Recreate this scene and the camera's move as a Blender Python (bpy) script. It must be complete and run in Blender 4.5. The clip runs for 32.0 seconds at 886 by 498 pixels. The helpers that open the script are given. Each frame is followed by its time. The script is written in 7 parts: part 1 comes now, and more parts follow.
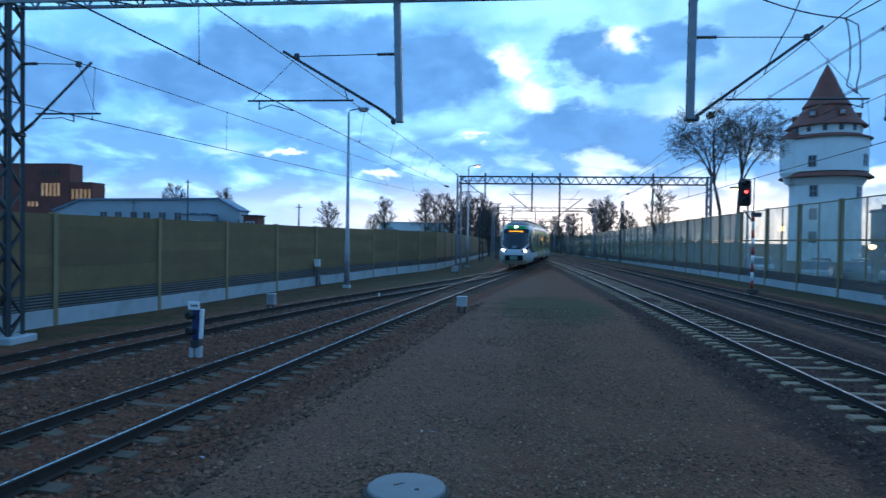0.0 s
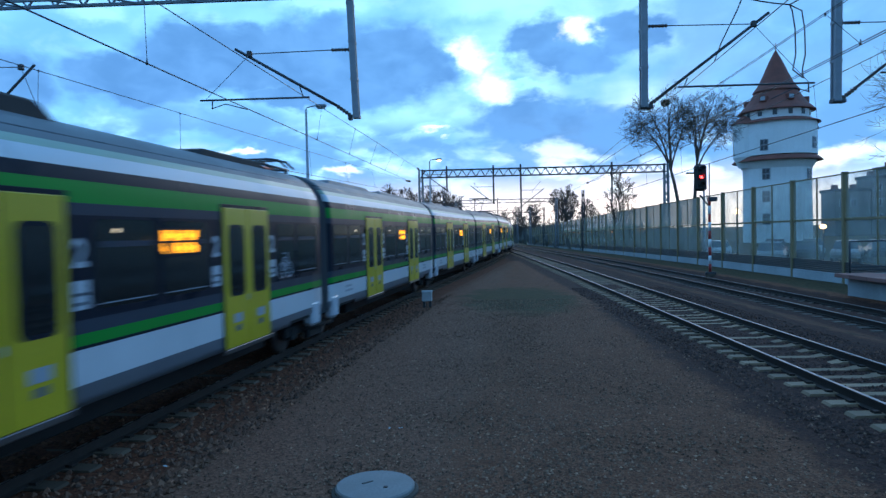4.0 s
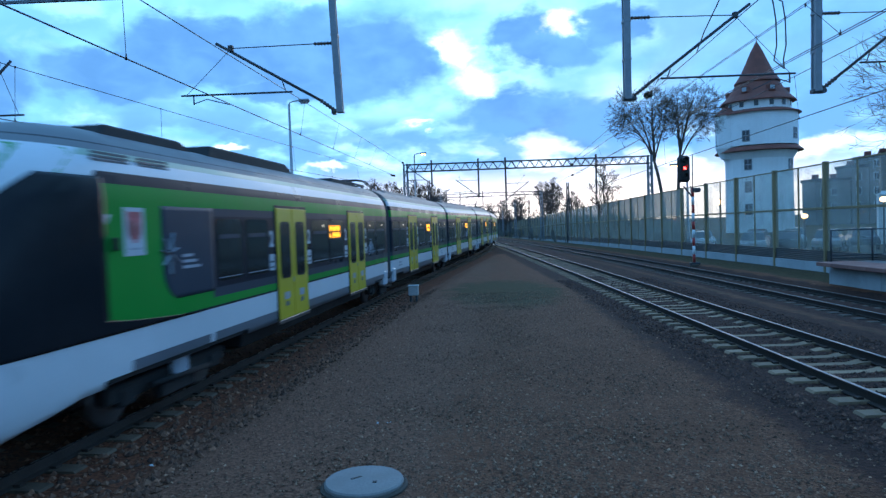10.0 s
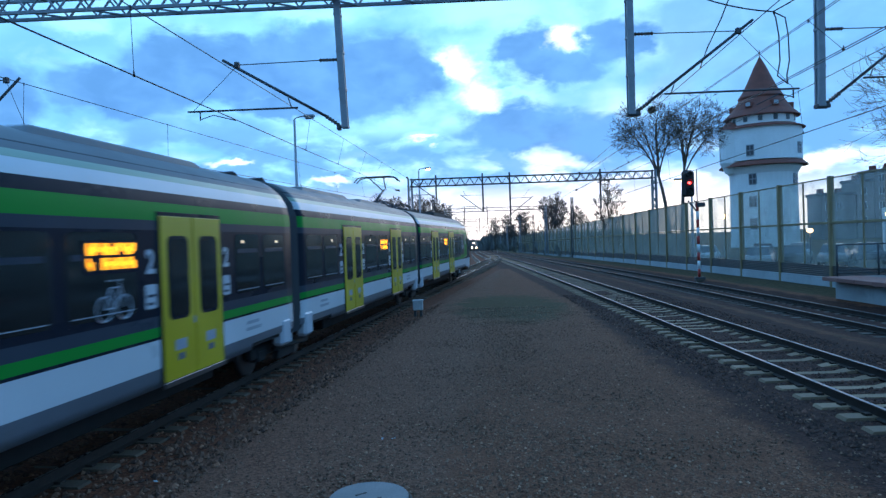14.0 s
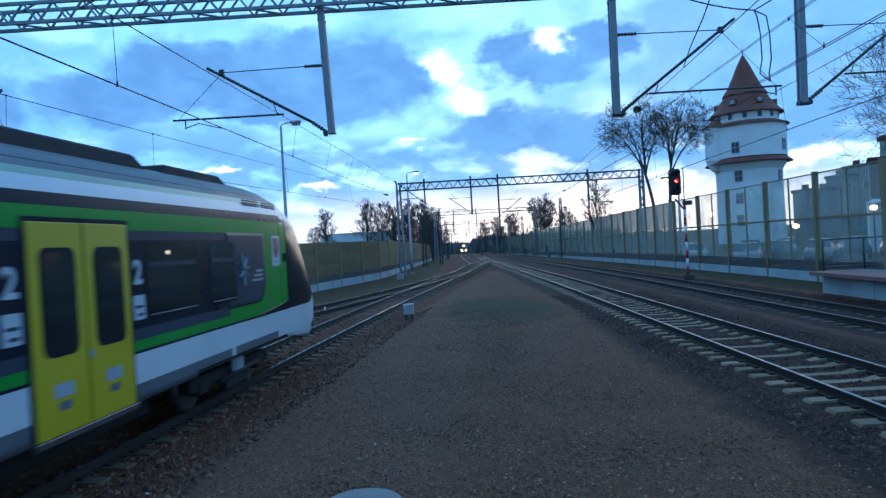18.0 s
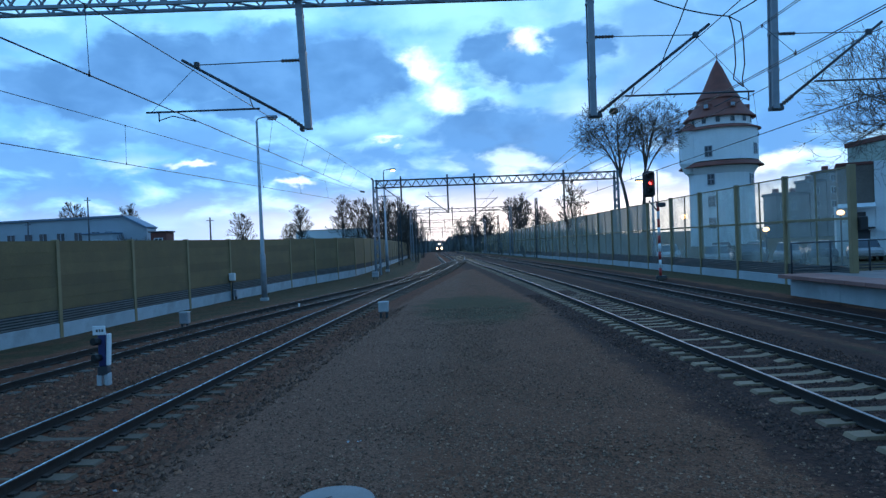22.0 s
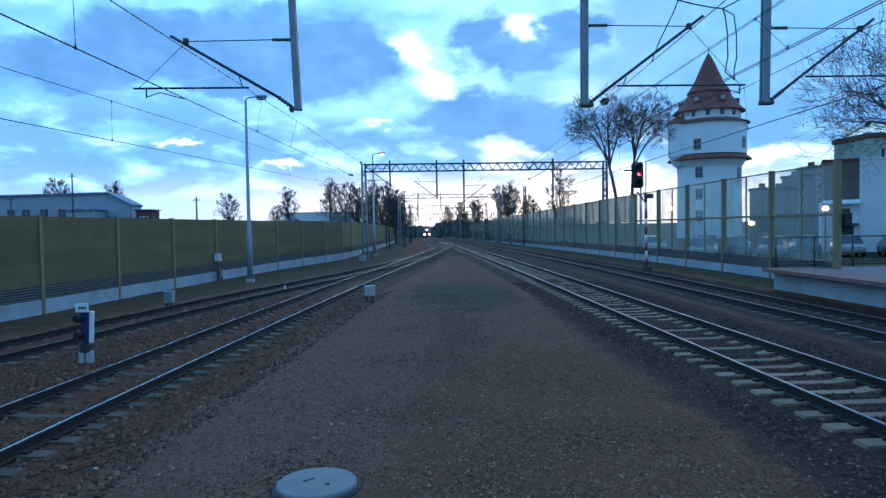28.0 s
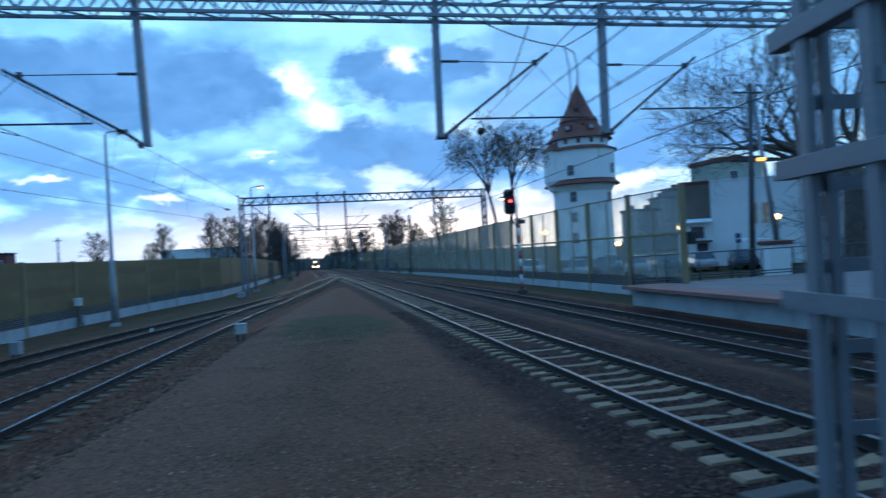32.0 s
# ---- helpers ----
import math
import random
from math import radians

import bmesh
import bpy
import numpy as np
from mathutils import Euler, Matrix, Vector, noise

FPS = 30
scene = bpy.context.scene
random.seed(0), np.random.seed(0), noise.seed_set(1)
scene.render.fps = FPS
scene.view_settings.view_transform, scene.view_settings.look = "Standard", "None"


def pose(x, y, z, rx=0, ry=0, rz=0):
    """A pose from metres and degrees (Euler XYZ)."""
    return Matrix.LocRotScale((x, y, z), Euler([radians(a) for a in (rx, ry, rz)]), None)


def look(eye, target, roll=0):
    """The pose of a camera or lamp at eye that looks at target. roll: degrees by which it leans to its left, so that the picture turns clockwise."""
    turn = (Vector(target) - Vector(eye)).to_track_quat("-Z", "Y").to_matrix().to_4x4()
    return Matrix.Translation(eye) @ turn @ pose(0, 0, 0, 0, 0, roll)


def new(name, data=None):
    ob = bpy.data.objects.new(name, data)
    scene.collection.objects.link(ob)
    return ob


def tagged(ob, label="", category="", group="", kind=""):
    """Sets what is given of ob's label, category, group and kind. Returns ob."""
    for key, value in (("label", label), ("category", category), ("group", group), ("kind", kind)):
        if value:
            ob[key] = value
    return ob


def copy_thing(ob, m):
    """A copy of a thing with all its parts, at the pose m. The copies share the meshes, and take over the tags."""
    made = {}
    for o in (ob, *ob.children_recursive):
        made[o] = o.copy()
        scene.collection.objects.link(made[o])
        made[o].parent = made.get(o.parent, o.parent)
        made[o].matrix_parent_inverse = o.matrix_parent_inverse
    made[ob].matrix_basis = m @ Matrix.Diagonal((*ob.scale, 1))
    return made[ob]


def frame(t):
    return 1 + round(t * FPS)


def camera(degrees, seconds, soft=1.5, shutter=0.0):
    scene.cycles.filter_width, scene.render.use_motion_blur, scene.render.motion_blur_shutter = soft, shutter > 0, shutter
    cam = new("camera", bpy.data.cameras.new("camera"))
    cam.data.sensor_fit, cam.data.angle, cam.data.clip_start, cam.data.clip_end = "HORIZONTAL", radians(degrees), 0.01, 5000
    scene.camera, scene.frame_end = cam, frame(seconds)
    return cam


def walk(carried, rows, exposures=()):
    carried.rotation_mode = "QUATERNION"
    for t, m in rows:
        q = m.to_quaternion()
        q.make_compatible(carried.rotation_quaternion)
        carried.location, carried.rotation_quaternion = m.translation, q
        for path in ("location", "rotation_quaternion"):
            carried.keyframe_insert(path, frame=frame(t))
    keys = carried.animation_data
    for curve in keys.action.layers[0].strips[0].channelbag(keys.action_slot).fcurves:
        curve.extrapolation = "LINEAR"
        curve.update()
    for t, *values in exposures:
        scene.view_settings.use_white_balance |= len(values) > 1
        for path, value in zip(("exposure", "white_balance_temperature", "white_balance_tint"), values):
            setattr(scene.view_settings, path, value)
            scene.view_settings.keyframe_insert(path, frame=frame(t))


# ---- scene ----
cam = camera(66.94, 32.0, soft=1.4, shutter=0.5)
PATH = [
    (0, -1.788, -0.054, 2.596, 89.11, -0.83, 5.58),
    (0.5, -1.776, -0.056, 2.593, 88.95, -1.01, 2.63),
    (1, -1.737, -0.060, 2.590, 88.75, 0.29, 1.81),
    (1.5, -1.717, -0.063, 2.584, 88.65, 0.77, 2.56),
    (2, -1.716, -0.054, 2.582, 88.30, 0.47, 3.46),
    (2.5, -1.743, -0.050, 2.582, 87.80, 0.19, 3.49),
    (4.5, -1.744, -0.016, 2.605, 89.08, 2.66, 1.11),
    (5, -1.736, -0.011, 2.605, 89.40, 4.17, -1.02),
    (5.5, -1.741, -0.010, 2.603, 89.41, 4.66, -2.20),
    (6, -1.733, -0.010, 2.601, 89.18, 4.80, -3.26),
    (6.5, -1.727, -0.011, 2.594, 88.74, 5.08, -4.06),
    (7, -1.726, -0.006, 2.591, 88.37, 4.90, -4.50),
    (7.5, -1.736, -0.009, 2.588, 88.23, 4.07, -4.24),
    (8, -1.757, -0.008, 2.591, 88.34, 3.02, -1.67),
    (8.5, -1.754, -0.010, 2.595, 88.46, 2.20, 0.16),
    (9, -1.755, -0.005, 2.595, 88.32, 1.93, 0.90),
    (9.5, -1.754, -0.005, 2.596, 88.09, 2.17, 1.16),
    (10, -1.748, -0.003, 2.596, 88.07, 1.98, 1.27),
    (10.5, -1.749, -0.005, 2.597, 88.14, 1.93, 1.16),
    (11, -1.752, -0.007, 2.595, 88.31, 2.09, 1.19),
    (11.5, -1.752, -0.009, 2.596, 88.57, 1.98, 1.26),
    (12, -1.752, -0.008, 2.597, 88.81, 2.20, 1.29),
    (12.5, -1.752, -0.011, 2.601, 89.09, 1.97, 1.38),
    (13, -1.761, -0.014, 2.603, 89.29, 1.75, 1.44),
    (13.5, -1.760, -0.016, 2.602, 89.33, 1.82, 1.51),
    (14, -1.754, -0.013, 2.602, 89.33, 2.00, 1.64),
    (14.5, -1.748, -0.017, 2.602, 89.28, 2.30, 1.72),
    (16.5, -1.748, -0.018, 2.609, 89.39, 2.46, 1.61),
    (17, -1.741, -0.017, 2.609, 89.47, 2.65, 1.46),
    (17.5, -1.742, -0.015, 2.611, 89.52, 3.02, 1.16),
    (18, -1.739, -0.016, 2.610, 89.56, 3.27, 0.76),
    (18.5, -1.737, -0.015, 2.608, 89.60, 3.29, 0.29),
    (19, -1.742, -0.015, 2.610, 89.66, 3.26, -0.21),
    (19.5, -1.741, -0.015, 2.610, 89.71, 3.18, -0.69),
    (20, -1.741, -0.013, 2.611, 89.83, 3.23, -1.06),
    (20.5, -1.744, -0.011, 2.611, 89.88, 2.81, -1.15),
    (21, -1.741, -0.010, 2.610, 89.68, 2.40, -1.22),
    (21.5, -1.742, -0.014, 2.610, 89.47, 2.29, -1.30),
    (22, -1.741, -0.020, 2.609, 89.30, 2.42, -1.31),
    (22.5, -1.744, -0.015, 2.611, 89.27, 2.60, -1.28),
    (23, -1.742, -0.016, 2.612, 89.23, 2.67, -1.20),
    (23.5, -1.738, -0.018, 2.608, 89.20, 2.60, -1.13),
    (24, -1.739, -0.013, 2.609, 89.14, 2.41, -1.07),
    (24.5, -1.742, -0.010, 2.607, 89.06, 1.83, -1.06),
    (25, -1.744, -0.007, 2.603, 88.81, 1.30, -1.19),
    (25.5, -1.744, -0.004, 2.601, 88.45, 0.88, -1.40),
    (27.5, -1.747, 0.002, 2.600, 87.84, 0.99, -2.08),
    (28, -1.750, 0.000, 2.597, 88.07, 0.96, -2.36),
    (28.5, -1.747, 0.001, 2.599, 88.32, 0.74, -4.17),
    (29, -1.750, 0.007, 2.598, 88.72, 0.63, -5.53),
    (29.5, -1.751, 0.007, 2.598, 88.93, 1.02, -5.89),
    (30, -1.751, 0.009, 2.597, 88.79, 1.33, -5.89),
    (30.5, -1.747, 0.011, 2.599, 88.68, 1.62, -5.68),
    (31, -1.604, -0.089, 2.613, 89.06, 2.86, -5.68),
    (31.5, -1.364, -0.239, 2.627, 89.45, 3.36, -6.26),
    (31.8, -1.312, -0.208, 2.601, 90.15, 3.08, -8.92),
    (32, -1.100, -0.219, 2.618, 90.22, 3.27, -11.66),
]
# the clip's camera brightens a little while the dark train fills the view
EXPOSURES = [(t, ev, 6350, 4) for t, ev in ((0.0, 0.14), (2.5, 0.13), (5.5, 0.30), (9.0, 0.38), (12.0, 0.43), (14.0, 0.32), (17.5, 0.26), (19.0, 0.20), (21.0, 0.08), (23.0, 0.03), (25.5, 0.08), (28.0, 0.31), (30.0, 0.22), (32.0, 0.09))]
walk(cam, [(t, pose(x, y, z, rx, ry, rz)) for t, x, y, z, rx, ry, rz in PATH], EXPOSURES)

# ---- world: dusk sky with broken cloud, low sun behind it ----
def math_node(tree, op, a, b=0.0, c=None):
    n = tree.nodes.new("ShaderNodeMath")
    n.operation = op
    for i, v in enumerate((a, b, c)):
        if v is None:
            continue
        if isinstance(v, (int, float)):
            n.inputs[i].default_value = v
        else:
            tree.links.new(v, n.inputs[i])
    return n.outputs[0]


def smooth(tree, value, lo, hi, a=0.0, b=1.0):
    n = tree.nodes.new("ShaderNodeMapRange")
    n.interpolation_type = "SMOOTHSTEP"
    for i, v in enumerate((value, lo, hi, a, b)):
        if isinstance(v, (int, float)):
            n.inputs[i].default_value = v
        else:
            tree.links.new(v, n.inputs[i])
    return n.outputs[0]


def mix_colour(tree, fac, a, b, blend="MIX"):
    n = tree.nodes.new("ShaderNodeMix")
    n.data_type, n.blend_type = "RGBA", blend
    for i, v in ((0, fac), (6, a), (7, b)):
        if isinstance(v, (int, float)):
            n.inputs[i].default_value = v
        elif isinstance(v, tuple):
            n.inputs[i].default_value = (*v, 1.0) if len(v) == 3 else v
        else:
            tree.links.new(v, n.inputs[i])
    return n.outputs[2]


def noise_node(tree, vec, scale, detail=4.0, rough=0.55, distort=0.0):
    n = tree.nodes.new("ShaderNodeTexNoise")
    n.inputs["Scale"].default_value, n.inputs["Detail"].default_value = scale, detail
    n.inputs["Roughness"].default_value, n.inputs["Distortion"].default_value = rough, distort
    if vec is not None:
        tree.links.new(vec, n.inputs["Vector"])
    return n.outputs["Fac"]


SUN_AZ = 13.0      # degrees east of the track's line, just above the horizon


def build_world():
    world = bpy.data.worlds.new("dusk_sky")
    scene.world = world
    world.use_nodes = True
    t = world.node_tree
    t.nodes.clear()
    out = t.nodes.new("ShaderNodeOutputWorld")
    back = t.nodes.new("ShaderNodeBackground")
    sky = t.nodes.new("ShaderNodeTexSky")
    sky.sky_type, sky.sun_disc = "NISHITA", False
    sky.sun_elevation, sky.sun_rotation = radians(3.0), radians(SUN_AZ)
    coord = t.nodes.new("ShaderNodeTexCoord")
    sep = t.nodes.new("ShaderNodeSeparateXYZ")
    t.links.new(coord.outputs["Generated"], sep.inputs[0])
    x, y, z = sep.outputs
    az = math_node(t, "MULTIPLY", math_node(t, "ARCTAN2", x, y), 57.2958)
    el = math_node(t, "MULTIPLY", math_node(t, "ARCSINE", z), 57.2958)
    # cloud field on a flat layer overhead, seen in perspective
    zz = math_node(t, "MAXIMUM", math_node(t, "ADD", z, 0.10), 0.05)
    vec = t.nodes.new("ShaderNodeCombineXYZ")
    t.links.new(math_node(t, "DIVIDE", x, zz), vec.inputs[0])
    t.links.new(math_node(t, "DIVIDE", y, zz), vec.inputs[1])
    v = vec.outputs[0]
    dirv = t.nodes.new("ShaderNodeCombineXYZ")
    t.links.new(math_node(t, "MULTIPLY", az, 0.045), dirv.inputs[0])
    t.links.new(math_node(t, "MULTIPLY", el, 0.11), dirv.inputs[1])
    d = dirv.outputs[0]
    lump = t.nodes.new("ShaderNodeCombineXYZ")
    t.links.new(math_node(t, "MULTIPLY", az, 0.062), lump.inputs[0])
    t.links.new(math_node(t, "MULTIPLY", el, 0.10), lump.inputs[1])
    w = lump.outputs[0]
    n_big = noise_node(t, v, 0.9, 4, 0.45, 0.3)
    n_mid = noise_node(t, w, 2.2, 4, 0.45, 0.3)
    n_puff = noise_node(t, d, 4.2, 5, 0.5, 0.25)
    n_fine = noise_node(t, w, 6.0, 4, 0.5, 0.3)
    warp = math_node(t, "MULTIPLY", math_node(t, "SUBTRACT", noise_node(t, w, 4.4, 4, 0.55), 0.5), 6.0)
    warp2 = math_node(t, "MULTIPLY", math_node(t, "SUBTRACT", noise_node(t, w, 5.2, 4, 0.55, 0.3), 0.5), 3.2)

    def bank(a0, e0, wa, we, soft=0.45):
        """One large cloud bank or gap: a lumpy oval round a direction of the sky."""
        da = math_node(t, "DIVIDE", math_node(t, "ADD", math_node(t, "SUBTRACT", az, a0), warp), wa)
        de = math_node(t, "DIVIDE", math_node(t, "ADD", math_node(t, "SUBTRACT", el, e0), warp2), we)
        r = math_node(t, "SQRT", math_node(t, "ADD", math_node(t, "MULTIPLY", da, da), math_node(t, "MULTIPLY", de, de)))
        return smooth(t, r, 1.12, 1.12 - soft, 0.0, 1.0)

    def union(rows, soft):
        total = 0.0
        for row in rows:
            total = math_node(t, "MAXIMUM", total, bank(*row, soft=soft))
        return total

    veil = smooth(t, math_node(t, "ADD", math_node(t, "MULTIPLY", n_big, 0.45), math_node(t, "MULTIPLY", n_mid, 0.55)), 0.38, 0.60)
    # heavy cloud: the long bank over the siding, the two lumps past the gap, then thinner sheets to either side
    banks = union([(-6.8, 14.2, 6.4, 3.5), (-13.0, 14.6, 6.5, 3.3), (-20.5, 14.2, 7.0, 3.0), (-26.5, 12.2, 6.0, 2.2), (-12.0, 11.6, 8.0, 1.5), (6.1, 15.3, 3.5, 2.4), (9.6, 13.9, 3.2, 1.6), (13.4, 15.6, 3.0, 1.9),
                   (5.4, 9.2, 5.6, 2.2), (10.8, 8.2, 5.4, 2.2), (-37, 11.0, 6, 3.2), (-60, 16, 14, 5), (72, 18, 20, 6)], 0.42)
    sheet = union([(30.0, 16.5, 11.0, 4.5), (19.5, 16.0, 5.0, 3.5), (20.5, 12.0, 7.0, 5.5), (29.0, 11.0, 8.0, 4.6), (29.5, 6.9, 7.5, 1.5), (39, 10, 8, 5), (-22.0, 9.4, 8.0, 1.3), (-7.0, 7.5, 5.0, 0.9), (17.0, 7.2, 5.0, 1.6)], 0.6)
    gaps = union([(1.9, 12.2, 2.7, 1.5), (0.5, 14.5, 1.7, 1.9), (9.2, 16.3, 2.0, 1.1), (27.0, 5.0, 5.0, 1.0), (-2.8, 8.7, 1.6, 0.45), (-11.0, 5.3, 2.4, 0.4), (-19.0, 6.9, 2.6, 0.35)], 0.9)
    thin = union([(1.4, 13.2, 3.6, 3.6), (2.9, 18.8, 9.0, 1.7), (9.0, 16.3, 3.4, 1.9), (-29.5, 16.8, 3.0, 1.0), (-12.0, 18.6, 4.0, 1.0), (-4.0, 9.4, 6.0, 1.0), (5.4, 11.9, 3.0, 0.55), (-18.0, 6.9, 5.0, 0.7), (-28.5, 8.6, 2.6, 1.2), (-13.5, 9.2, 2.0, 0.8)], 0.9)
    puffs = math_node(t, "MULTIPLY", smooth(t, n_puff, 0.54, 0.68), math_node(t, "MULTIPLY", smooth(t, el, 8.0, 6.0), smooth(t, el, 1.5, 3.5)))
    lumps = math_node(t, "MULTIPLY", smooth(t, n_puff, 0.58, 0.44), math_node(t, "MULTIPLY", smooth(t, el, 10.5, 8.0), smooth(t, el, 1.8, 3.4)))
    streaks = math_node(t, "MULTIPLY", smooth(t, n_fine, 0.50, 0.74), 0.22)
    # colours of open sky, thin cloud, thick cloud and sunlit edges
    toward = smooth(t, math_node(t, "ABSOLUTE", math_node(t, "SUBTRACT", az, SUN_AZ)), 40.0, 6.0)
    nish = mix_colour(t, 1.0, sky.outputs[0], (0.02, 0.02, 0.02), "MULTIPLY")
    clear_sky = mix_colour(t, 1.0, mix_colour(t, smooth(t, el, 4, 60), (0.26, 0.66, 1.12), (0.18, 0.50, 1.06)), nish, "ADD")
    col = mix_colour(t, math_node(t, "MULTIPLY", veil, 0.85), clear_sky, (0.160, 0.43, 0.95))
    col = mix_colour(t, streaks, col, (0.50, 0.84, 1.10))
    shade = smooth(t, math_node(t, "ADD", math_node(t, "MULTIPLY", n_mid, 0.6), math_node(t, "MULTIPLY", n_fine, 0.4)), 0.36, 0.64)
    col = mix_colour(t, math_node(t, "MULTIPLY", sheet, 0.75), col, mix_colour(t, shade, (0.120, 0.30, 0.66), (0.175, 0.425, 0.88)))
    col = mix_colour(t, math_node(t, "MULTIPLY", thin, 0.72), col, (0.42, 0.84, 1.12))
    col = mix_colour(t, math_node(t, "MULTIPLY", banks, 0.94), col, mix_colour(t, shade, (0.088, 0.238, 0.56), (0.133, 0.330, 0.72)))
    col = mix_colour(t, math_node(t, "MULTIPLY", lumps, 0.88), col, (0.140, 0.34, 0.74))
    col = mix_colour(t, math_node(t, "MULTIPLY", puffs, 0.8), col, (0.66, 0.90, 1.12))
    col = mix_colour(t, math_node(t, "MULTIPLY", gaps, 0.95), col, (0.98, 1.10, 1.12))
    low = smooth(t, math_node(t, "ADD", el, math_node(t, "MULTIPLY", n_puff, 2.0)), 6.6, 2.2)
    glow = math_node(t, "MULTIPLY", low, math_node(t, "ADD", math_node(t, "MULTIPLY", toward, 0.72), 0.20))
    col = mix_colour(t, glow, col, (1.18, 1.02, 0.98))
    # the sky dims away from the sunset
    off_sun = math_node(t, "COSINE", math_node(t, "MULTIPLY", math_node(t, "SUBTRACT", az, SUN_AZ), 0.0174533))
    dusk = math_node(t, "MAXIMUM", smooth(t, off_sun, -0.5, 0.55, 0.74, 1.0), smooth(t, el, 30.0, 85.0, 0.0, 0.64))
    grey = t.nodes.new("ShaderNodeCombineColor")
    for k in range(3):
        t.links.new(dusk, grey.inputs[k])
    col = mix_colour(t, 1.0, col, grey.outputs[0], "MULTIPLY")
    below = smooth(t, el, 0.0, -2.0)
    col = mix_colour(t, below, col, (0.07, 0.07, 0.075))
    t.links.new(col, back.inputs["Color"])
    back.inputs["Strength"].default_value = 1.24
    t.links.new(back.outputs[0], out.inputs[0])
    sun = new("sun", bpy.data.lights.new("sun", "SUN"))
    sun.data.energy, sun.data.angle, sun.data.color = 0.5, radians(40), (1.0, 0.86, 0.72)
    a, e = radians(SUN_AZ), radians(9.0)
    sun.matrix_world = look((0, 0, 50), (-math.sin(a) * 50, -math.cos(a) * 50, 50 - 50 * math.tan(e)))


build_world()

# ---- materials ----
MATS = {}


def mat(name, colour, rough=0.6, metal=0.0, vary=0.15, scale=6.0, fine=40.0, bump=0.15, dirt=None, dirt_amount=0.0,
        random_piece=0.0, emit=None, power=0.0, alpha=None, spec=0.5):
    """A procedural surface: base colour varied at two scales, fine relief, dirt in patches."""
    if name in MATS:
        return MATS[name]
    m = bpy.data.materials.new(name)
    m.use_nodes = True
    t = m.node_tree
    b = t.nodes["Principled BSDF"]
    b.inputs["Roughness"].default_value, b.inputs["Metallic"].default_value = rough, metal
    b.inputs["Specular IOR Level"].default_value = spec
    pos = t.nodes.new("ShaderNodeTexCoord").outputs["Object"]
    n1, n2 = noise_node(t, pos, scale, 4), noise_node(t, pos, fine, 3)
    dark, light = tuple(c * (1 - vary) for c in colour), tuple(min(1, c * (1 + vary)) for c in colour)
    col = mix_colour(t, smooth(t, n1, 0.3, 0.7), dark, light)
    col = mix_colour(t, smooth(t, n2, 0.35, 0.7, 0.0, 0.5), col, tuple(c * (1 - vary) for c in dark))
    if dirt:
        col = mix_colour(t, smooth(t, noise_node(t, pos, scale * 0.45, 6, 0.65), 0.62 - 0.25 * dirt_amount, 0.72, 0.0, dirt_amount), col, dirt)
    if random_piece:
        info = t.nodes.new("ShaderNodeObjectInfo").outputs["Random"]
        hsv = t.nodes.new("ShaderNodeHueSaturation")
        t.links.new(smooth(t, info, 0.0, 1.0, 1 - random_piece, 1 + random_piece), hsv.inputs["Value"])
        t.links.new(col, hsv.inputs["Color"])
        col = hsv.outputs[0]
    t.links.new(col, b.inputs["Base Color"])
    t.links.new(smooth(t, n1, 0.2, 0.8, max(0.02, rough - 0.08), min(1, rough + 0.1)), b.inputs["Roughness"])
    if bump:
        bn = t.nodes.new("ShaderNodeBump")
        bn.inputs["Strength"].default_value, bn.inputs["Distance"].default_value = bump, 0.01
        t.links.new(n2, bn.inputs["Height"])
        t.links.new(bn.outputs[0], b.inputs["Normal"])
    if emit:
        b.inputs["Emission Color"].default_value, b.inputs["Emission Strength"].default_value = (*emit, 1), power
    if alpha is not None:
        b.inputs["Alpha"].default_value = alpha
    MATS[name] = m
    return m


def glass(name, tint, clear, rough=0.08):
    """A thin pane: part clear, part hazy, with a real gloss on it."""
    m = bpy.data.materials.new(name)
    m.use_nodes = True
    t = m.node_tree
    b = t.nodes["Principled BSDF"]
    out = t.nodes["Material Output"]
    b.inputs["Base Color"].default_value, b.inputs["Roughness"].default_value = (*tint, 1), rough
    tr = t.nodes.new("ShaderNodeBsdfTransparent")
    tr.inputs[0].default_value = (0.93, 0.95, 0.93, 1)
    mx = t.nodes.new("ShaderNodeMixShader")
    pos = t.nodes.new("ShaderNodeTexCoord").outputs["Object"]
    t.links.new(smooth(t, noise_node(t, pos, 0.6, 5, 0.6), 0.3, 0.75, clear + 0.12, clear - 0.12), mx.inputs[0])
    t.links.new(b.outputs[0], mx.inputs[1])
    t.links.new(tr.outputs[0], mx.inputs[2])
    t.links.new(mx.outputs[0], out.inputs[0])
    return m


RAIL_SIDE = mat("rusty_rail_web", (0.035, 0.025, 0.021), 0.75, 0.0, 0.3, 8, 60, 0.3, spec=0.3)
RAIL_TOP = mat("polished_rail_head", (0.46, 0.49, 0.53), 0.26, 1.0, 0.1, 4, 30, 0.03)
SLEEPER = mat("weathered_concrete_sleeper", (0.245, 0.158, 0.095), 0.85, 0, 0.2, 5, 50, 0.3, (0.20, 0.14, 0.10), 0.4, 0.22)
RAIL_DULL = mat("dull_rail_head", (0.20, 0.21, 0.225), 0.46, 1.0, 0.12, 4, 30, 0.03)
SLEEPER_WORN = mat("worn_concrete_sleeper", (0.092, 0.062, 0.040), 0.9, 0, 0.25, 5, 50, 0.3, (0.066, 0.044, 0.030), 0.6, 0.3)
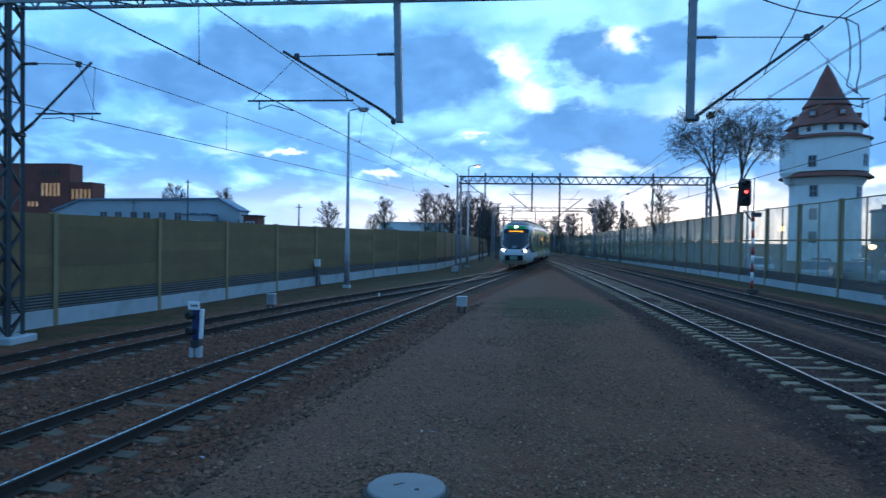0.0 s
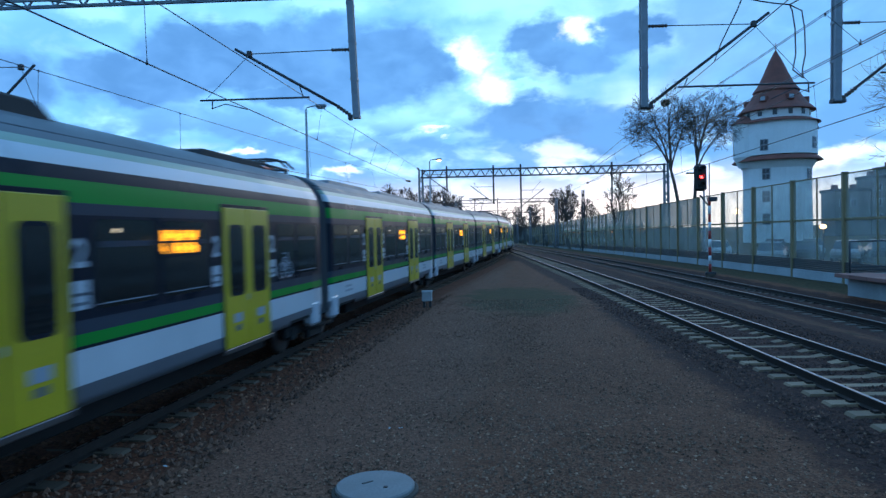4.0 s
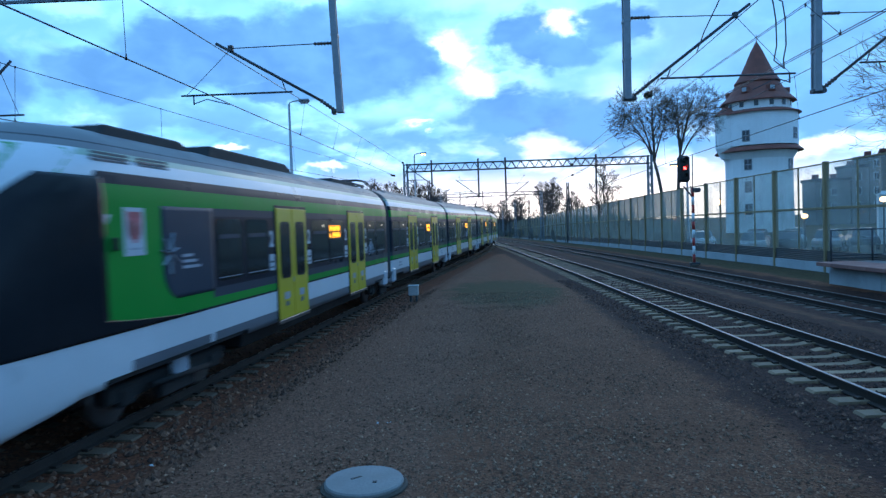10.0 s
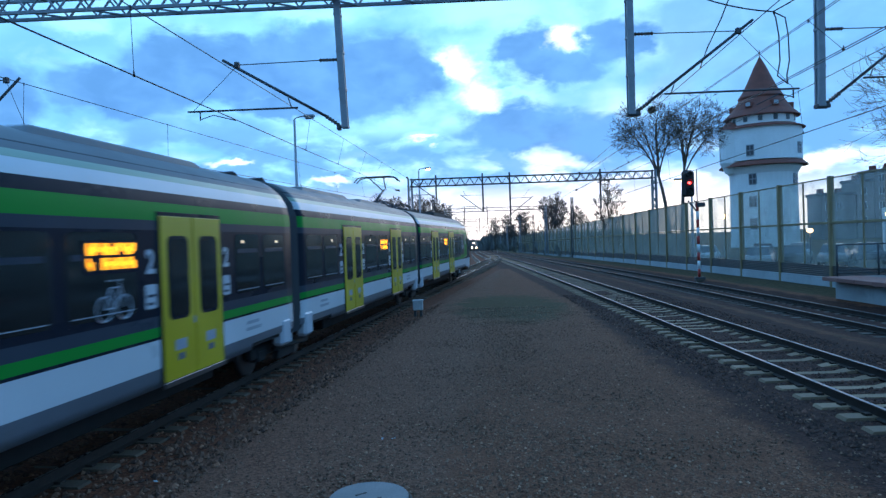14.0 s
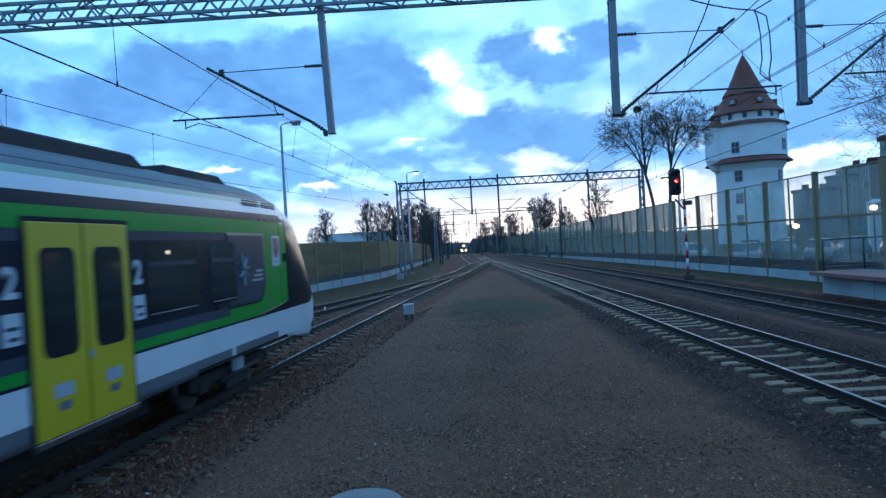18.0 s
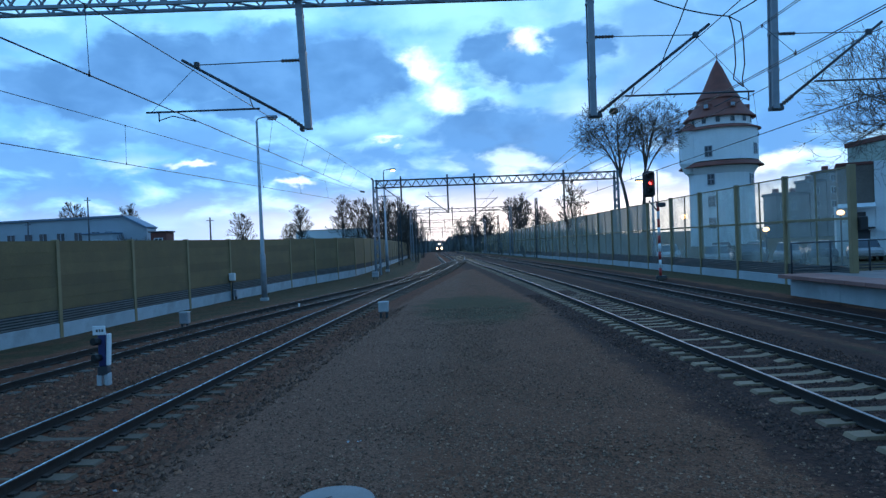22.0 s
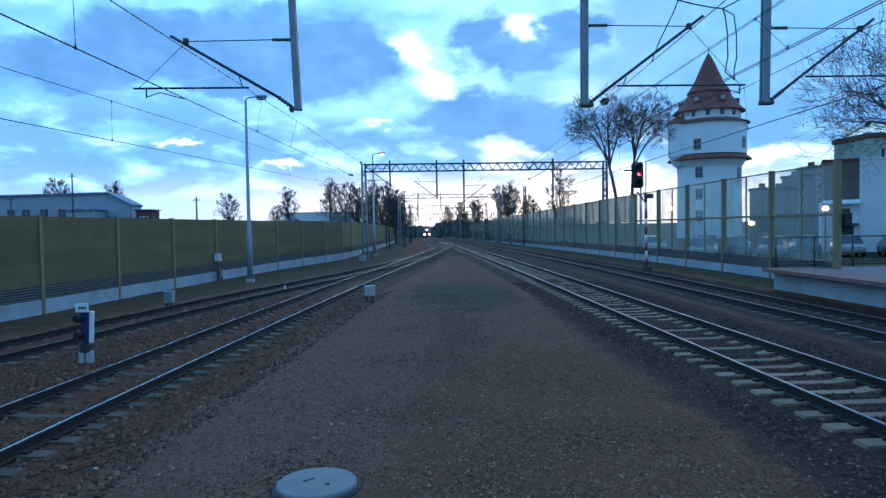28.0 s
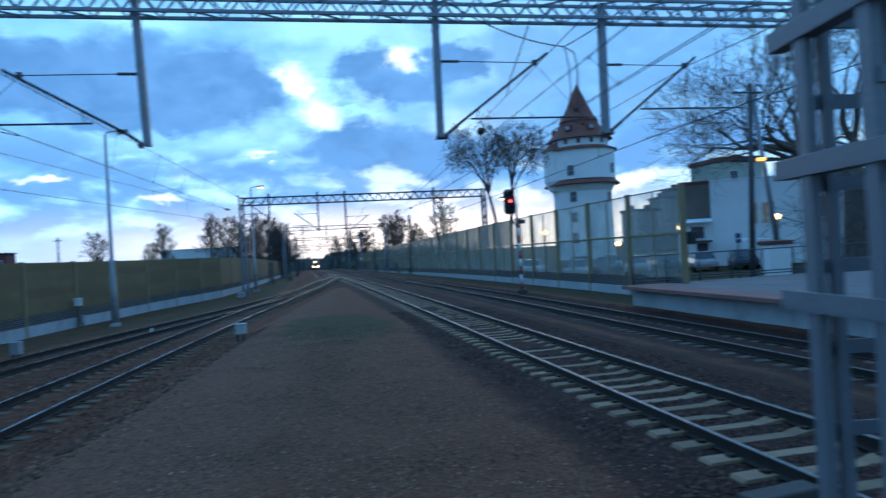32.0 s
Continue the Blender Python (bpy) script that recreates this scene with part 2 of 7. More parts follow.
SLEEPER_DARK = mat("dirty_concrete_sleeper", (0.088, 0.072, 0.058), 0.9, 0, 0.25, 5, 50, 0.3, (0.06, 0.045, 0.035), 0.7, 0.3)
CONCRETE = mat("pale_concrete", (0.40, 0.42, 0.44), 0.8, 0, 0.12, 1.2, 30, 0.2, (0.2, 0.2, 0.19), 0.5)
STEEL_GREY = mat("grey_painted_steel", (0.22, 0.25, 0.29), 0.5, 0.35, 0.15, 3, 40, 0.1, (0.13, 0.09, 0.07), 0.3)
STEEL_DARK = mat("dark_painted_steel", (0.055, 0.06, 0.07), 0.55, 0.3, 0.2, 3, 40, 0.1)
GALV = mat("galvanised_steel", (0.33, 0.35, 0.38), 0.5, 0.25, 0.15, 3, 40, 0.08)
WIRE = mat("dark_copper_wire", (0.035, 0.035, 0.04), 0.5, 0.5, 0.1, 5, 50, 0)
INSUL = mat("brown_porcelain", (0.05, 0.035, 0.03), 0.25, 0, 0.1, 5, 50, 0)
WALL_OLIVE = mat("olive_yellow_timber_panel", (0.180, 0.118, 0.052), 0.8, 0, 0.18, 0.8, 25, 0.35, (0.105, 0.078, 0.045), 0.5, 0.10)
WALL_POST = mat("yellow_grey_steel_post", (0.25, 0.185, 0.095), 0.6, 0.1, 0.12, 2, 30, 0.1, (0.2, 0.18, 0.12), 0.4)
LOUVRE_SLAT = mat("weathered_grey_slat", (0.15, 0.145, 0.14), 0.7, 0.1, 0.2, 2, 30, 0.1)
LOUVRE_BACK = mat("louvre_gap_shade", (0.03, 0.03, 0.032), 0.8, 0, 0.2, 2, 30, 0.1)
LOUVRE = mat("dark_grey_louvre", (0.085, 0.085, 0.085), 0.6, 0.2, 0.15, 2, 30, 0.1)
RED = mat("signal_red_paint", (0.40, 0.035, 0.03), 0.5, 0, 0.1, 5, 40, 0.05)
WHITE = mat("white_enamel", (0.72, 0.74, 0.76), 0.45, 0, 0.06, 3, 40, 0.03)
BLACK = mat("matt_black", (0.012, 0.012, 0.014), 0.6, 0, 0.2, 5, 40, 0.05)
BLUE = mat("dark_blue_enamel", (0.02, 0.03, 0.12), 0.4, 0, 0.1, 5, 40, 0.03)
RED_LAMP = mat("lit_red_lens", (0.5, 0.02, 0.02), 0.3, 0, 0, 5, 40, 0, emit=(1.0, 0.03, 0.03), power=14)
LAMP_WARM = mat("lit_sodium_lamp", (0.8, 0.5, 0.2), 0.4, 0, 0, 5, 40, 0, emit=(1.0, 0.58, 0.26), power=6)
LAMP_SODIUM = mat("lit_orange_lamp", (0.8, 0.4, 0.1), 0.4, 0, 0, 5, 40, 0, emit=(1.0, 0.42, 0.09), power=2.6)
LAMP_WHITE = mat("lit_white_headlight", (0.9, 0.9, 0.9), 0.3, 0, 0, 5, 40, 0, emit=(1.0, 0.93, 0.80), power=30)
LAMP_LOCO = mat("lit_warm_headlight", (0.9, 0.8, 0.6), 0.3, 0, 0, 5, 40, 0, emit=(1.0, 0.60, 0.38), power=8)
AMBER = mat("lit_amber_display", (0.3, 0.12, 0.0), 0.5, 0, 0, 5, 40, 0, emit=(1.0, 0.36, 0.012), power=2.2)
WINDOW_LIT = mat("lit_room_window", (0.5, 0.35, 0.2), 0.4, 0, 0.3, 0.5, 3, 0, emit=(1.0, 0.62, 0.32), power=0.32, random_piece=0.4)
WINDOW_DARK = mat("dark_window_glass", (0.035, 0.045, 0.06), 0.12, 0, 0.15, 1, 5, 0)

# ---- mesh helpers ----
def mesh_of(name, bm, *materials):
    me = bpy.data.meshes.new(name)
    bm.normal_update()
    bm.to_mesh(me)
    bm.free()
    for m in materials:
        me.materials.append(m)
    return me


def part(name, bm, material, parent=None, label="", m=None):
    """Links a bmesh (or a finished mesh) as one mesh object under a thing or a part."""
    mats = material if isinstance(material, (list, tuple)) else [material]
    ob = new(name, bm if isinstance(bm, bpy.types.Mesh) else mesh_of(name, bm, *mats))
    if parent:
        ob.parent = parent
    if m is not None:
        ob.matrix_basis = m
    return tagged(ob, label)


def thing(name, label, category, group="", kind="", at=(0, 0, 0), turn=0):
    ob = tagged(new(name), label, category, group, kind)
    ob.empty_display_size = 0.2
    ob.matrix_basis = pose(*at, 0, 0, turn)
    return ob


def box(bm, lo, hi, bevel=0.0, mi=0, m=None):
    """An axis-aligned block with optional worn edges."""
    lo, hi = Vector(lo), Vector(hi)
    vs = [bm.verts.new((x, y, z)) for z in (lo.z, hi.z) for x, y in ((lo.x, lo.y), (hi.x, lo.y), (hi.x, hi.y), (lo.x, hi.y))]
    fs = [bm.faces.new([vs[i] for i in q]) for q in ((3, 2, 1, 0), (4, 5, 6, 7), (0, 1, 5, 4), (1, 2, 6, 5), (2, 3, 7, 6), (3, 0, 4, 7))]
    for f in fs:
        f.material_index = mi
    if bevel:
        es = {e for f in fs for e in f.edges}
        r = bmesh.ops.bevel(bm, geom=list(es), offset=bevel, segments=1, affect="EDGES", profile=0.5)
        for f in r["faces"]:
            f.material_index = mi
        vs = list({v for f in r["faces"] for v in f.verts} | {v for v in vs if v.is_valid})
    if m is not None:
        bmesh.ops.transform(bm, matrix=m, verts=[v for v in vs if v.is_valid])
    return bm


def bar(bm, a, b, w=0.05, h=None, mi=0, up=(0, 0, 1)):
    """A straight square bar from a to b."""
    a, b = Vector(a), Vector(b)
    h = h or w
    d = (b - a).normalized()
    side = d.cross(Vector(up))
    if side.length < 1e-3:
        side = d.cross(Vector((0, 1, 0)))
    side.normalize()
    top = side.cross(d).normalized()
    rings = []
    for p in (a, b):
        rings.append([bm.verts.new(p + side * sx * w / 2 + top * sy * h / 2) for sx, sy in ((-1, -1), (1, -1), (1, 1), (-1, 1))])
    for i in range(4):
        f = bm.faces.new((rings[0][i], rings[0][(i + 1) % 4], rings[1][(i + 1) % 4], rings[1][i]))
        f.material_index = mi
    bm.faces.new(rings[0][::-1]).material_index = mi
    bm.faces.new(rings[1]).material_index = mi
    return bm


def tube(bm, pts, radii, n=8, mi=0, cap=True):
    """A round tube through points, with a radius at each."""
    pts = [Vector(p) for p in pts]
    if isinstance(radii, (int, float)):
        radii = [radii] * len(pts)
    rings = []
    ref = None
    for i, p in enumerate(pts):
        d = (pts[min(i + 1, len(pts) - 1)] - pts[max(i - 1, 0)]).normalized()
        if ref is None:
            ref = d.orthogonal().normalized()
        s = (ref - d * ref.dot(d)).normalized()
        ref = s
        u = d.cross(s)
        rings.append([bm.verts.new(p + (s * math.cos(k * math.tau / n) + u * math.sin(k * math.tau / n)) * radii[i]) for k in range(n)])
    for a, b in zip(rings, rings[1:]):
        for k in range(n):
            f = bm.faces.new((a[k], a[(k + 1) % n], b[(k + 1) % n], b[k]))
            f.material_index, f.smooth = mi, n > 5
    if cap:
        bm.faces.new(rings[0][::-1]).material_index = mi
        bm.faces.new(rings[-1]).material_index = mi
    return bm


def lathe(bm, profile, n=24, mi=0, centre=(0, 0), squash=None):
    """A round body from (radius, height) pairs."""
    rings = []
    for r, z in profile:
        rings.append([bm.verts.new((centre[0] + r * math.cos(k * math.tau / n), centre[1] + r * math.sin(k * math.tau / n), z)) for k in range(n)])
    for a, b in zip(rings, rings[1:]):
        for k in range(n):
            f = bm.faces.new((a[k], a[(k + 1) % n], b[(k + 1) % n], b[k]))
            f.material_index, f.smooth = mi, False
    bm.faces.new(rings[0][::-1]).material_index = mi
    bm.faces.new(rings[-1]).material_index = mi
    return bm


def table(pairs):
    ys, xs = zip(*pairs)
    ys, xs = np.array(ys, float), np.array(xs, float)
    # monotone-ish smooth curve through the points
    slope = np.gradient(xs, ys)

    def value(y):
        i = int(np.clip(np.searchsorted(ys, y) - 1, 0, len(ys) - 2))
        h = ys[i + 1] - ys[i]
        u = (y - ys[i]) / h
        if u < 0:
            return float(xs[0] + slope[0] * (y - ys[0]))
        if u > 1:
            return float(xs[-1] + slope[-1] * (y - ys[-1]))
        return float(xs[i] * (2 * u**3 - 3 * u**2 + 1) + slope[i] * h * (u**3 - 2 * u**2 + u)
                     + xs[i + 1] * (3 * u**2 - 2 * u**3) + slope[i + 1] * h * (u**3 - u**2))
    return value


# ---- plan: y runs along the line, x across it ----
train_line = table([(-400, -11.0), (-120, -10.6), (-60, -10.2), (-30, -9.7), (-12, -9.1), (0, -8.42), (8, -7.72), (16, -6.91), (24, -6.03),
                    (32, -5.06), (40, -4.0), (50, -2.6), (60, -1.1), (70, 0.15), (80, 1.2), (95, 2.5), (110, 3.5), (125, 4.15), (140, 4.45), (160, 4.5), (420, 4.5)])
outer_line = table([(-260, -15.0), (-60, -14.2), (-20, -13.4), (0, -12.7), (12, -12.05), (15, -11.75), (19, -11.0), (22, -10.35), (25.5, -9.6), (29.4, -8.65),
                    (34, -7.35), (40, -5.75), (46, -4.2), (52, -2.85), (60, -1.3)])
through_line = table([(66, -0.4), (75, 0.75), (85, 1.15), (100, 1.2), (300, 1.2), (700, 1.2)])
GAUGE = 0.7525
PLATFORM_TRACK = 9.66


def step(v, a, b):
    u = min(1.0, max(0.0, (v - a) / (b - a)))
    return u * u * (3 - 2 * u)


def bend(y):
    """Far down the line all tracks bear a little to the right."""
    u = max(0.0, min(y, 420) - 150)
    return 9.5e-5 * u * u + 0.051 * max(0.0, y - 420)


def drop(y):
    """...and run gently downhill."""
    u = max(0.0, min(y, 420) - 25)
    return 0.0105 * u * u / (u + 45)


def support_z(y):
    """The gantries' beams keep their level longer than the track does."""
    return -1.5 * step(y, 130, 300)


def rise(y):
    u = min(1.0, max(0.0, (y - 42) / 40))
    return u * u * (3 - 2 * u)


def left_rail_top(y):
    return -0.08 + 0.26 * rise(y) + drop(y) * (1 - step(y, 55, 110))


def ground_z(x, y):
    """Height of the ground: the left-hand tracks lie a little lower than the path."""
    edge = train_line(y) + 2.3
    u = min(1.0, max(0.0, (edge + 0.9 - x) / 1.3))
    u = u * u * (3 - 2 * u)
    right = -0.18 * step(x, 6.9, 8.2) + 0.22 * step(x, 10.75, 11.6) + 0.12 * step(x, 11.8, 13.1) - 0.16 * step(x, 13.6, 15.0)
    return -0.26 * u * (1 - rise(y)) + right - drop(y) * step(x, -14, -9.5) * (1 - step(x, 14.2, 17))
# ---- ground: one sheet to the horizon ----
def ground_material():
    m = bpy.data.materials.new("gravel_ground")
    m.use_nodes = True
    t = m.node_tree
    b = t.nodes["Principled BSDF"]
    b.inputs["Roughness"].default_value = 0.95
    b.inputs["Specular IOR Level"].default_value = 0.2
    pos = t.nodes.new("ShaderNodeTexCoord").outputs["Object"]
    at = t.nodes.new("ShaderNodeAttribute")
    at.attribute_name = "surface"
    sep = t.nodes.new("ShaderNodeSeparateColor")
    t.links.new(at.outputs["Color"], sep.inputs[0])
    ballast, grass, pale = sep.outputs
    wob = math_node(t, "MULTIPLY", math_node(t, "SUBTRACT", noise_node(t, pos, 0.9, 7, 0.7), 0.5), 1.5)
    vor = t.nodes.new("ShaderNodeTexVoronoi")
    vor.inputs["Scale"].default_value = 26.0
    t.links.new(pos, vor.inputs["Vector"])
    cell = t.nodes.new("ShaderNodeSeparateColor")
    t.links.new(vor.outputs["Color"], cell.inputs[0])
    big = noise_node(t, pos, 0.35, 5, 0.6)
    mid = noise_node(t, pos, 3.0, 5, 0.6)
    grit = t.nodes.new("ShaderNodeTexVoronoi")
    grit.inputs["Scale"].default_value = 62.0
    t.links.new(pos, grit.inputs["Vector"])
    speck = t.nodes.new("ShaderNodeSeparateColor")
    t.links.new(grit.outputs["Color"], speck.inputs[0])
    path = mix_colour(t, smooth(t, cell.outputs[0], 0.05, 0.95), (0.063, 0.023, 0.0125), (0.185, 0.072, 0.038))
    path = mix_colour(t, smooth(t, speck.outputs[0], 0.55, 0.98, 0, 0.75), path, (0.30, 0.150, 0.092))
    path = mix_colour(t, smooth(t, speck.outputs[1], 0.62, 0.98, 0, 0.7), path, (0.036, 0.015, 0.010))
    path = mix_colour(t, smooth(t, mid, 0.35, 0.7, 0, 0.5), path, (0.090, 0.030, 0.0135))
    path = mix_colour(t, smooth(t, big, 0.4, 0.65, 0, 0.45), path, (0.150, 0.059, 0.032))
    sandy = mix_colour(t, smooth(t, cell.outputs[1], 0.1, 0.9), (0.088, 0.037, 0.022), (0.194, 0.090, 0.056))
    sandy = mix_colour(t, smooth(t, speck.outputs[2], 0.6, 0.98, 0, 0.7), sandy, (0.264, 0.133, 0.086))
    sandy = mix_colour(t, smooth(t, speck.outputs[0], 0.62, 0.98, 0, 0.6), sandy, (0.042, 0.018, 0.012))
    path = mix_colour(t, math_node(t, "MULTIPLY", smooth(t, math_node(t, "ADD", pale, wob), 0.25, 0.85), 0.85), path, sandy)
    stone = mix_colour(t, cell.outputs[0], (0.050, 0.017, 0.009), (0.168, 0.055, 0.026))
    side = t.nodes.new("ShaderNodeSeparateXYZ")
    t.links.new(pos, side.inputs[0])
    slag = mix_colour(t, cell.outputs[0], (0.020, 0.0085, 0.0068), (0.062, 0.027, 0.019))
    stone = mix_colour(t, smooth(t, math_node(t, "ADD", side.outputs[0], wob), 1.2, 2.4), stone, slag)
    col = mix_colour(t, smooth(t, math_node(t, "ADD", ballast, wob), 0.25, 0.75), path, stone)
    turf = mix_colour(t, smooth(t, noise_node(t, pos, 9.0, 5), 0.35, 0.65), (0.020, 0.023, 0.008), (0.066, 0.056, 0.024))
    col = mix_colour(t, smooth(t, math_node(t, "ADD", grass, math_node(t, "MULTIPLY", wob, 0.8)), 0.35, 0.75, 0, 0.9), col, turf)
    t.links.new(col, b.inputs["Base Color"])
    bn = t.nodes.new("ShaderNodeBump")
    bn.inputs["Strength"].default_value, bn.inputs["Distance"].default_value = 0.7, 0.014
    t.links.new(math_node(t, "ADD", vor.outputs["Distance"], math_node(t, "MULTIPLY", grit.outputs["Distance"], 0.6)), bn.inputs["Height"])
    bn2 = t.nodes.new("ShaderNodeBump")
    bn2.inputs["Strength"].default_value, bn2.inputs["Distance"].default_value = 0.35, 0.03
    t.links.new(mid, bn2.inputs["Height"])
    t.links.new(bn.outputs[0], bn2.inputs["Normal"])
    t.links.new(bn2.outputs[0], b.inputs["Normal"])
    return m


def near_line(x, c, w):
    return 1 - step(abs(x - c), w, w + 0.6)


def build_ground():
    xs = np.concatenate([[-2500, -900, -300, -120, -60, -35, -26], np.arange(-20, 16.01, 0.4), [18, 22, 30, 45, 80, 150, 400, 1000, 2500]])
    ys = np.concatenate([[-1500, -500, -200, -80, -30, -12, -5], np.arange(0, 60.01, 0.5), np.arange(62, 140, 3), [160, 200, 280, 400, 600, 900, 1400, 2200, 3500]])
    verts, cols = [], []
    for y in ys:
        tl, ol = train_line(y), outer_line(min(y, 60))
        for x in xs:
            z = ground_z(x, y)
            if -20 < x < 16 and 0 < y < 60:
                z += 0.012 * noise.noise(Vector((x * 0.8, y * 0.8, 0)))
            verts.append((x, y, z))
            bal = max(1 - step(abs(x - 5.2 - bend(y)), 2.3, 4.0 - 0.8 * step(y, 12, 30)), near_line(x, PLATFORM_TRACK + bend(y), 1.5), near_line(x, tl, 1.9), near_line(x, ol, 1.5) if y < 62 else 0, near_line(x, (tl + ol) / 2, max(0.2, (tl - ol) / 2)) if y < 60 else 0)
            if y > 62:
                bal = max(bal, step(x, -4, -2) * (1 - step(x, 10, 11)))
            gr = 0.0
            gr = max(gr, (0.62 + 0.1 * step(y, 34, 46)) * step(ol - x, 1.7, 2.6)) if y < 66 else max(gr, 0.7 * step(-2.5 - x, 0, 1))
            gr = max(gr, 0.85 * step(x, 11.3, 11.9))
            d = math.hypot((x - 0.0) / 2.9, (y - 26.0) / 7.0)
            gr = max(gr, 0.80 * (1 - step(d, 0.45, 1.25)))
            if y < 66:
                gr = max(gr, 0.40 * step(y, 17, 32) * step(x, tl + 2.2, tl + 3.2) * (1 - step(x, 1.6, 2.8)))
            gr = max(gr, 0.45 * near_line(x, 7.5, 0.25)) if y < 60 else gr
            if x < -20 or x > 16:
                gr = 1.0
            pale = 1 - step(abs(x - (-4.3 + 0.07 * y)), 0.9, 2.6)
            cols.append((bal * (1 - gr), gr, pale, 1))
    nx = len(xs)
    faces = [(j * nx + i, j * nx + i + 1, (j + 1) * nx + i + 1, (j + 1) * nx + i) for j in range(len(ys) - 1) for i in range(nx - 1)]
    me = bpy.data.meshes.new("ground")
    me.from_pydata(verts, [], faces)
    layer = me.color_attributes.new("surface", "FLOAT_COLOR", "POINT")
    layer.data.foreach_set("color", np.array(cols, np.float32).ravel())
    for p in me.polygons:
        p.use_smooth = True
    me.materials.append(ground_material())
    tagged(new("ground", me), "trodden grey-brown gravel between railway tracks", "ground", kind="structure")


left_wall_x = table([(-60, -18.5), (0, -17.0), (10, -16.5), (19, -15.8), (24, -15.0), (29, -14.4), (34, -13.75), (38.5, -13.1), (44, -12.2), (50, -11.3), (56, -9.9), (62, -8.6), (70, -8.0), (90, -7.4), (150, -6.6), (300, -6.0)])
build_ground()

# ---- railway tracks ----
RAIL_PROFILE = [(-0.075, -0.16), (0.075, -0.16), (0.075, -0.148), (0.012, -0.13), (0.010, -0.04), (0.036, -0.03), (0.036, -0.006), (0.028, 0.0), (0.015, 0.001), (-0.015, 0.001), (-0.028, 0.0), (-0.036, -0.006), (-0.036, -0.03), (-0.010, -0.04), (-0.012, -0.13), (-0.075, -0.148)]


def heading(line, y):
    return math.atan2(line(y + 0.5) - line(y - 0.5), 1.0)


def rail_mesh(line, off, top, y0, y1, head):
    bm = bmesh.new()
    ys = np.unique(np.concatenate([np.arange(y0, y1, 3.0 if y1 - y0 < 200 else 5.0), [y1]]))
    rings = []
    for y in ys:
        h = heading(line, y)
        c, s = math.cos(h), math.sin(h)
        rings.append([bm.verts.new((line(y) + (off + px) * c, y - (off + px) * s, top(y) + pz)) for px, pz in RAIL_PROFILE])
    n = len(RAIL_PROFILE)
    for a, b in zip(rings, rings[1:]):
        for k in range(n):
            f = bm.faces.new((a[k], b[k], b[(k + 1) % n], a[(k + 1) % n]))
            f.material_index = 1 if k == 8 or (head is RAIL_DULL and k in (7, 9)) else 0
    bm.faces.new(rings[0])
    bm.faces.new(rings[-1][::-1])
    return mesh_of("rail", bm, RAIL_SIDE, head)


def sleeper_mesh(material, length=2.55):
    """A prestressed sleeper: high rail seats, a lower waist, sloping ends."""
    bm = bmesh.new()
    prof = [(-1.0, 0.10, 0.13), (-0.93, 0.0, 0.145), (-0.46, -0.005, 0.145), (-0.30, 0.035, 0.12), (0.30, 0.035, 0.12), (0.46, -0.005, 0.145), (0.93, 0.0, 0.145), (1.0, 0.10, 0.13)]
    rings = []
    for u, drop, w in prof:
        x = u * length / 2
        rings.append([bm.verts.new(p) for p in ((x, -w, -0.16), (x, -w * 0.86, -drop), (x, w * 0.86, -drop), (x, w, -0.16))])
    for a, b in zip(rings, rings[1:]):
        for k in range(3):
            bm.faces.new((a[k], a[k + 1], b[k + 1], b[k]))
    bm.faces.new(rings[0][::-1])
    bm.faces.new(rings[-1])
    return mesh_of("sleeper", bm, material)


def track(label, line, top, y0, y1, near0, near1, material, head, spacing=0.6):
    """Two rails on sleepers; the sleepers within near0..near1 are parts of their own."""
    root = thing("railway_track", label, "railway track", "tracks", "structure")
    for off in (-GAUGE, GAUGE):
        part("rail", rail_mesh(line, off, top, y0, y1, head), None, root)
    me = sleeper_mesh(material)
    far_v, far_f = [], []
    base_v = [v.co.copy() for v in me.vertices]
    base_f = [tuple(p.vertices) for p in me.polygons]
    clips = bmesh.new()
    for k in range(int((y1 - y0) / spacing)):
        y = y0 + k * spacing
        m = pose(line(y), y, top(y) - {SLEEPER: 0.142, SLEEPER_WORN: 0.155}.get(material, 0.165) + random.uniform(-0.006, 0.012), 0, 0, -math.degrees(heading(line, y)) + random.uniform(-0.4, 0.4))
        if near0 <= y <= near1:
            part("sleeper", me, None, root, m=m)
            if y < near0 + 26:
                for off in (-GAUGE, GAUGE):
                    for s in (-0.11, 0.11):
                        box(clips, (off + s - 0.045, -0.05, -0.01), (off + s + 0.045, 0.05, 0.035), m=m)
        elif y < 150 and y > -30:
            o = len(far_v)
            far_v += [m @ v for v in base_v]
            far_f += [tuple(i + o for i in f) for f in base_f]
    if len(clips.verts):
        tagged(part("rail_fastenings", clips, RAIL_SIDE, root), "rusty clips at the rail feet", kind="stuff")
    else:
        clips.free()
    if far_v:
        fm = bpy.data.meshes.new("far_sleepers")
        fm.from_pydata(far_v, [], far_f)
        fm.materials.append(material)
        tagged(part("far_sleepers", fm, None, root), "row of concrete sleepers", kind="stuff")
    return root


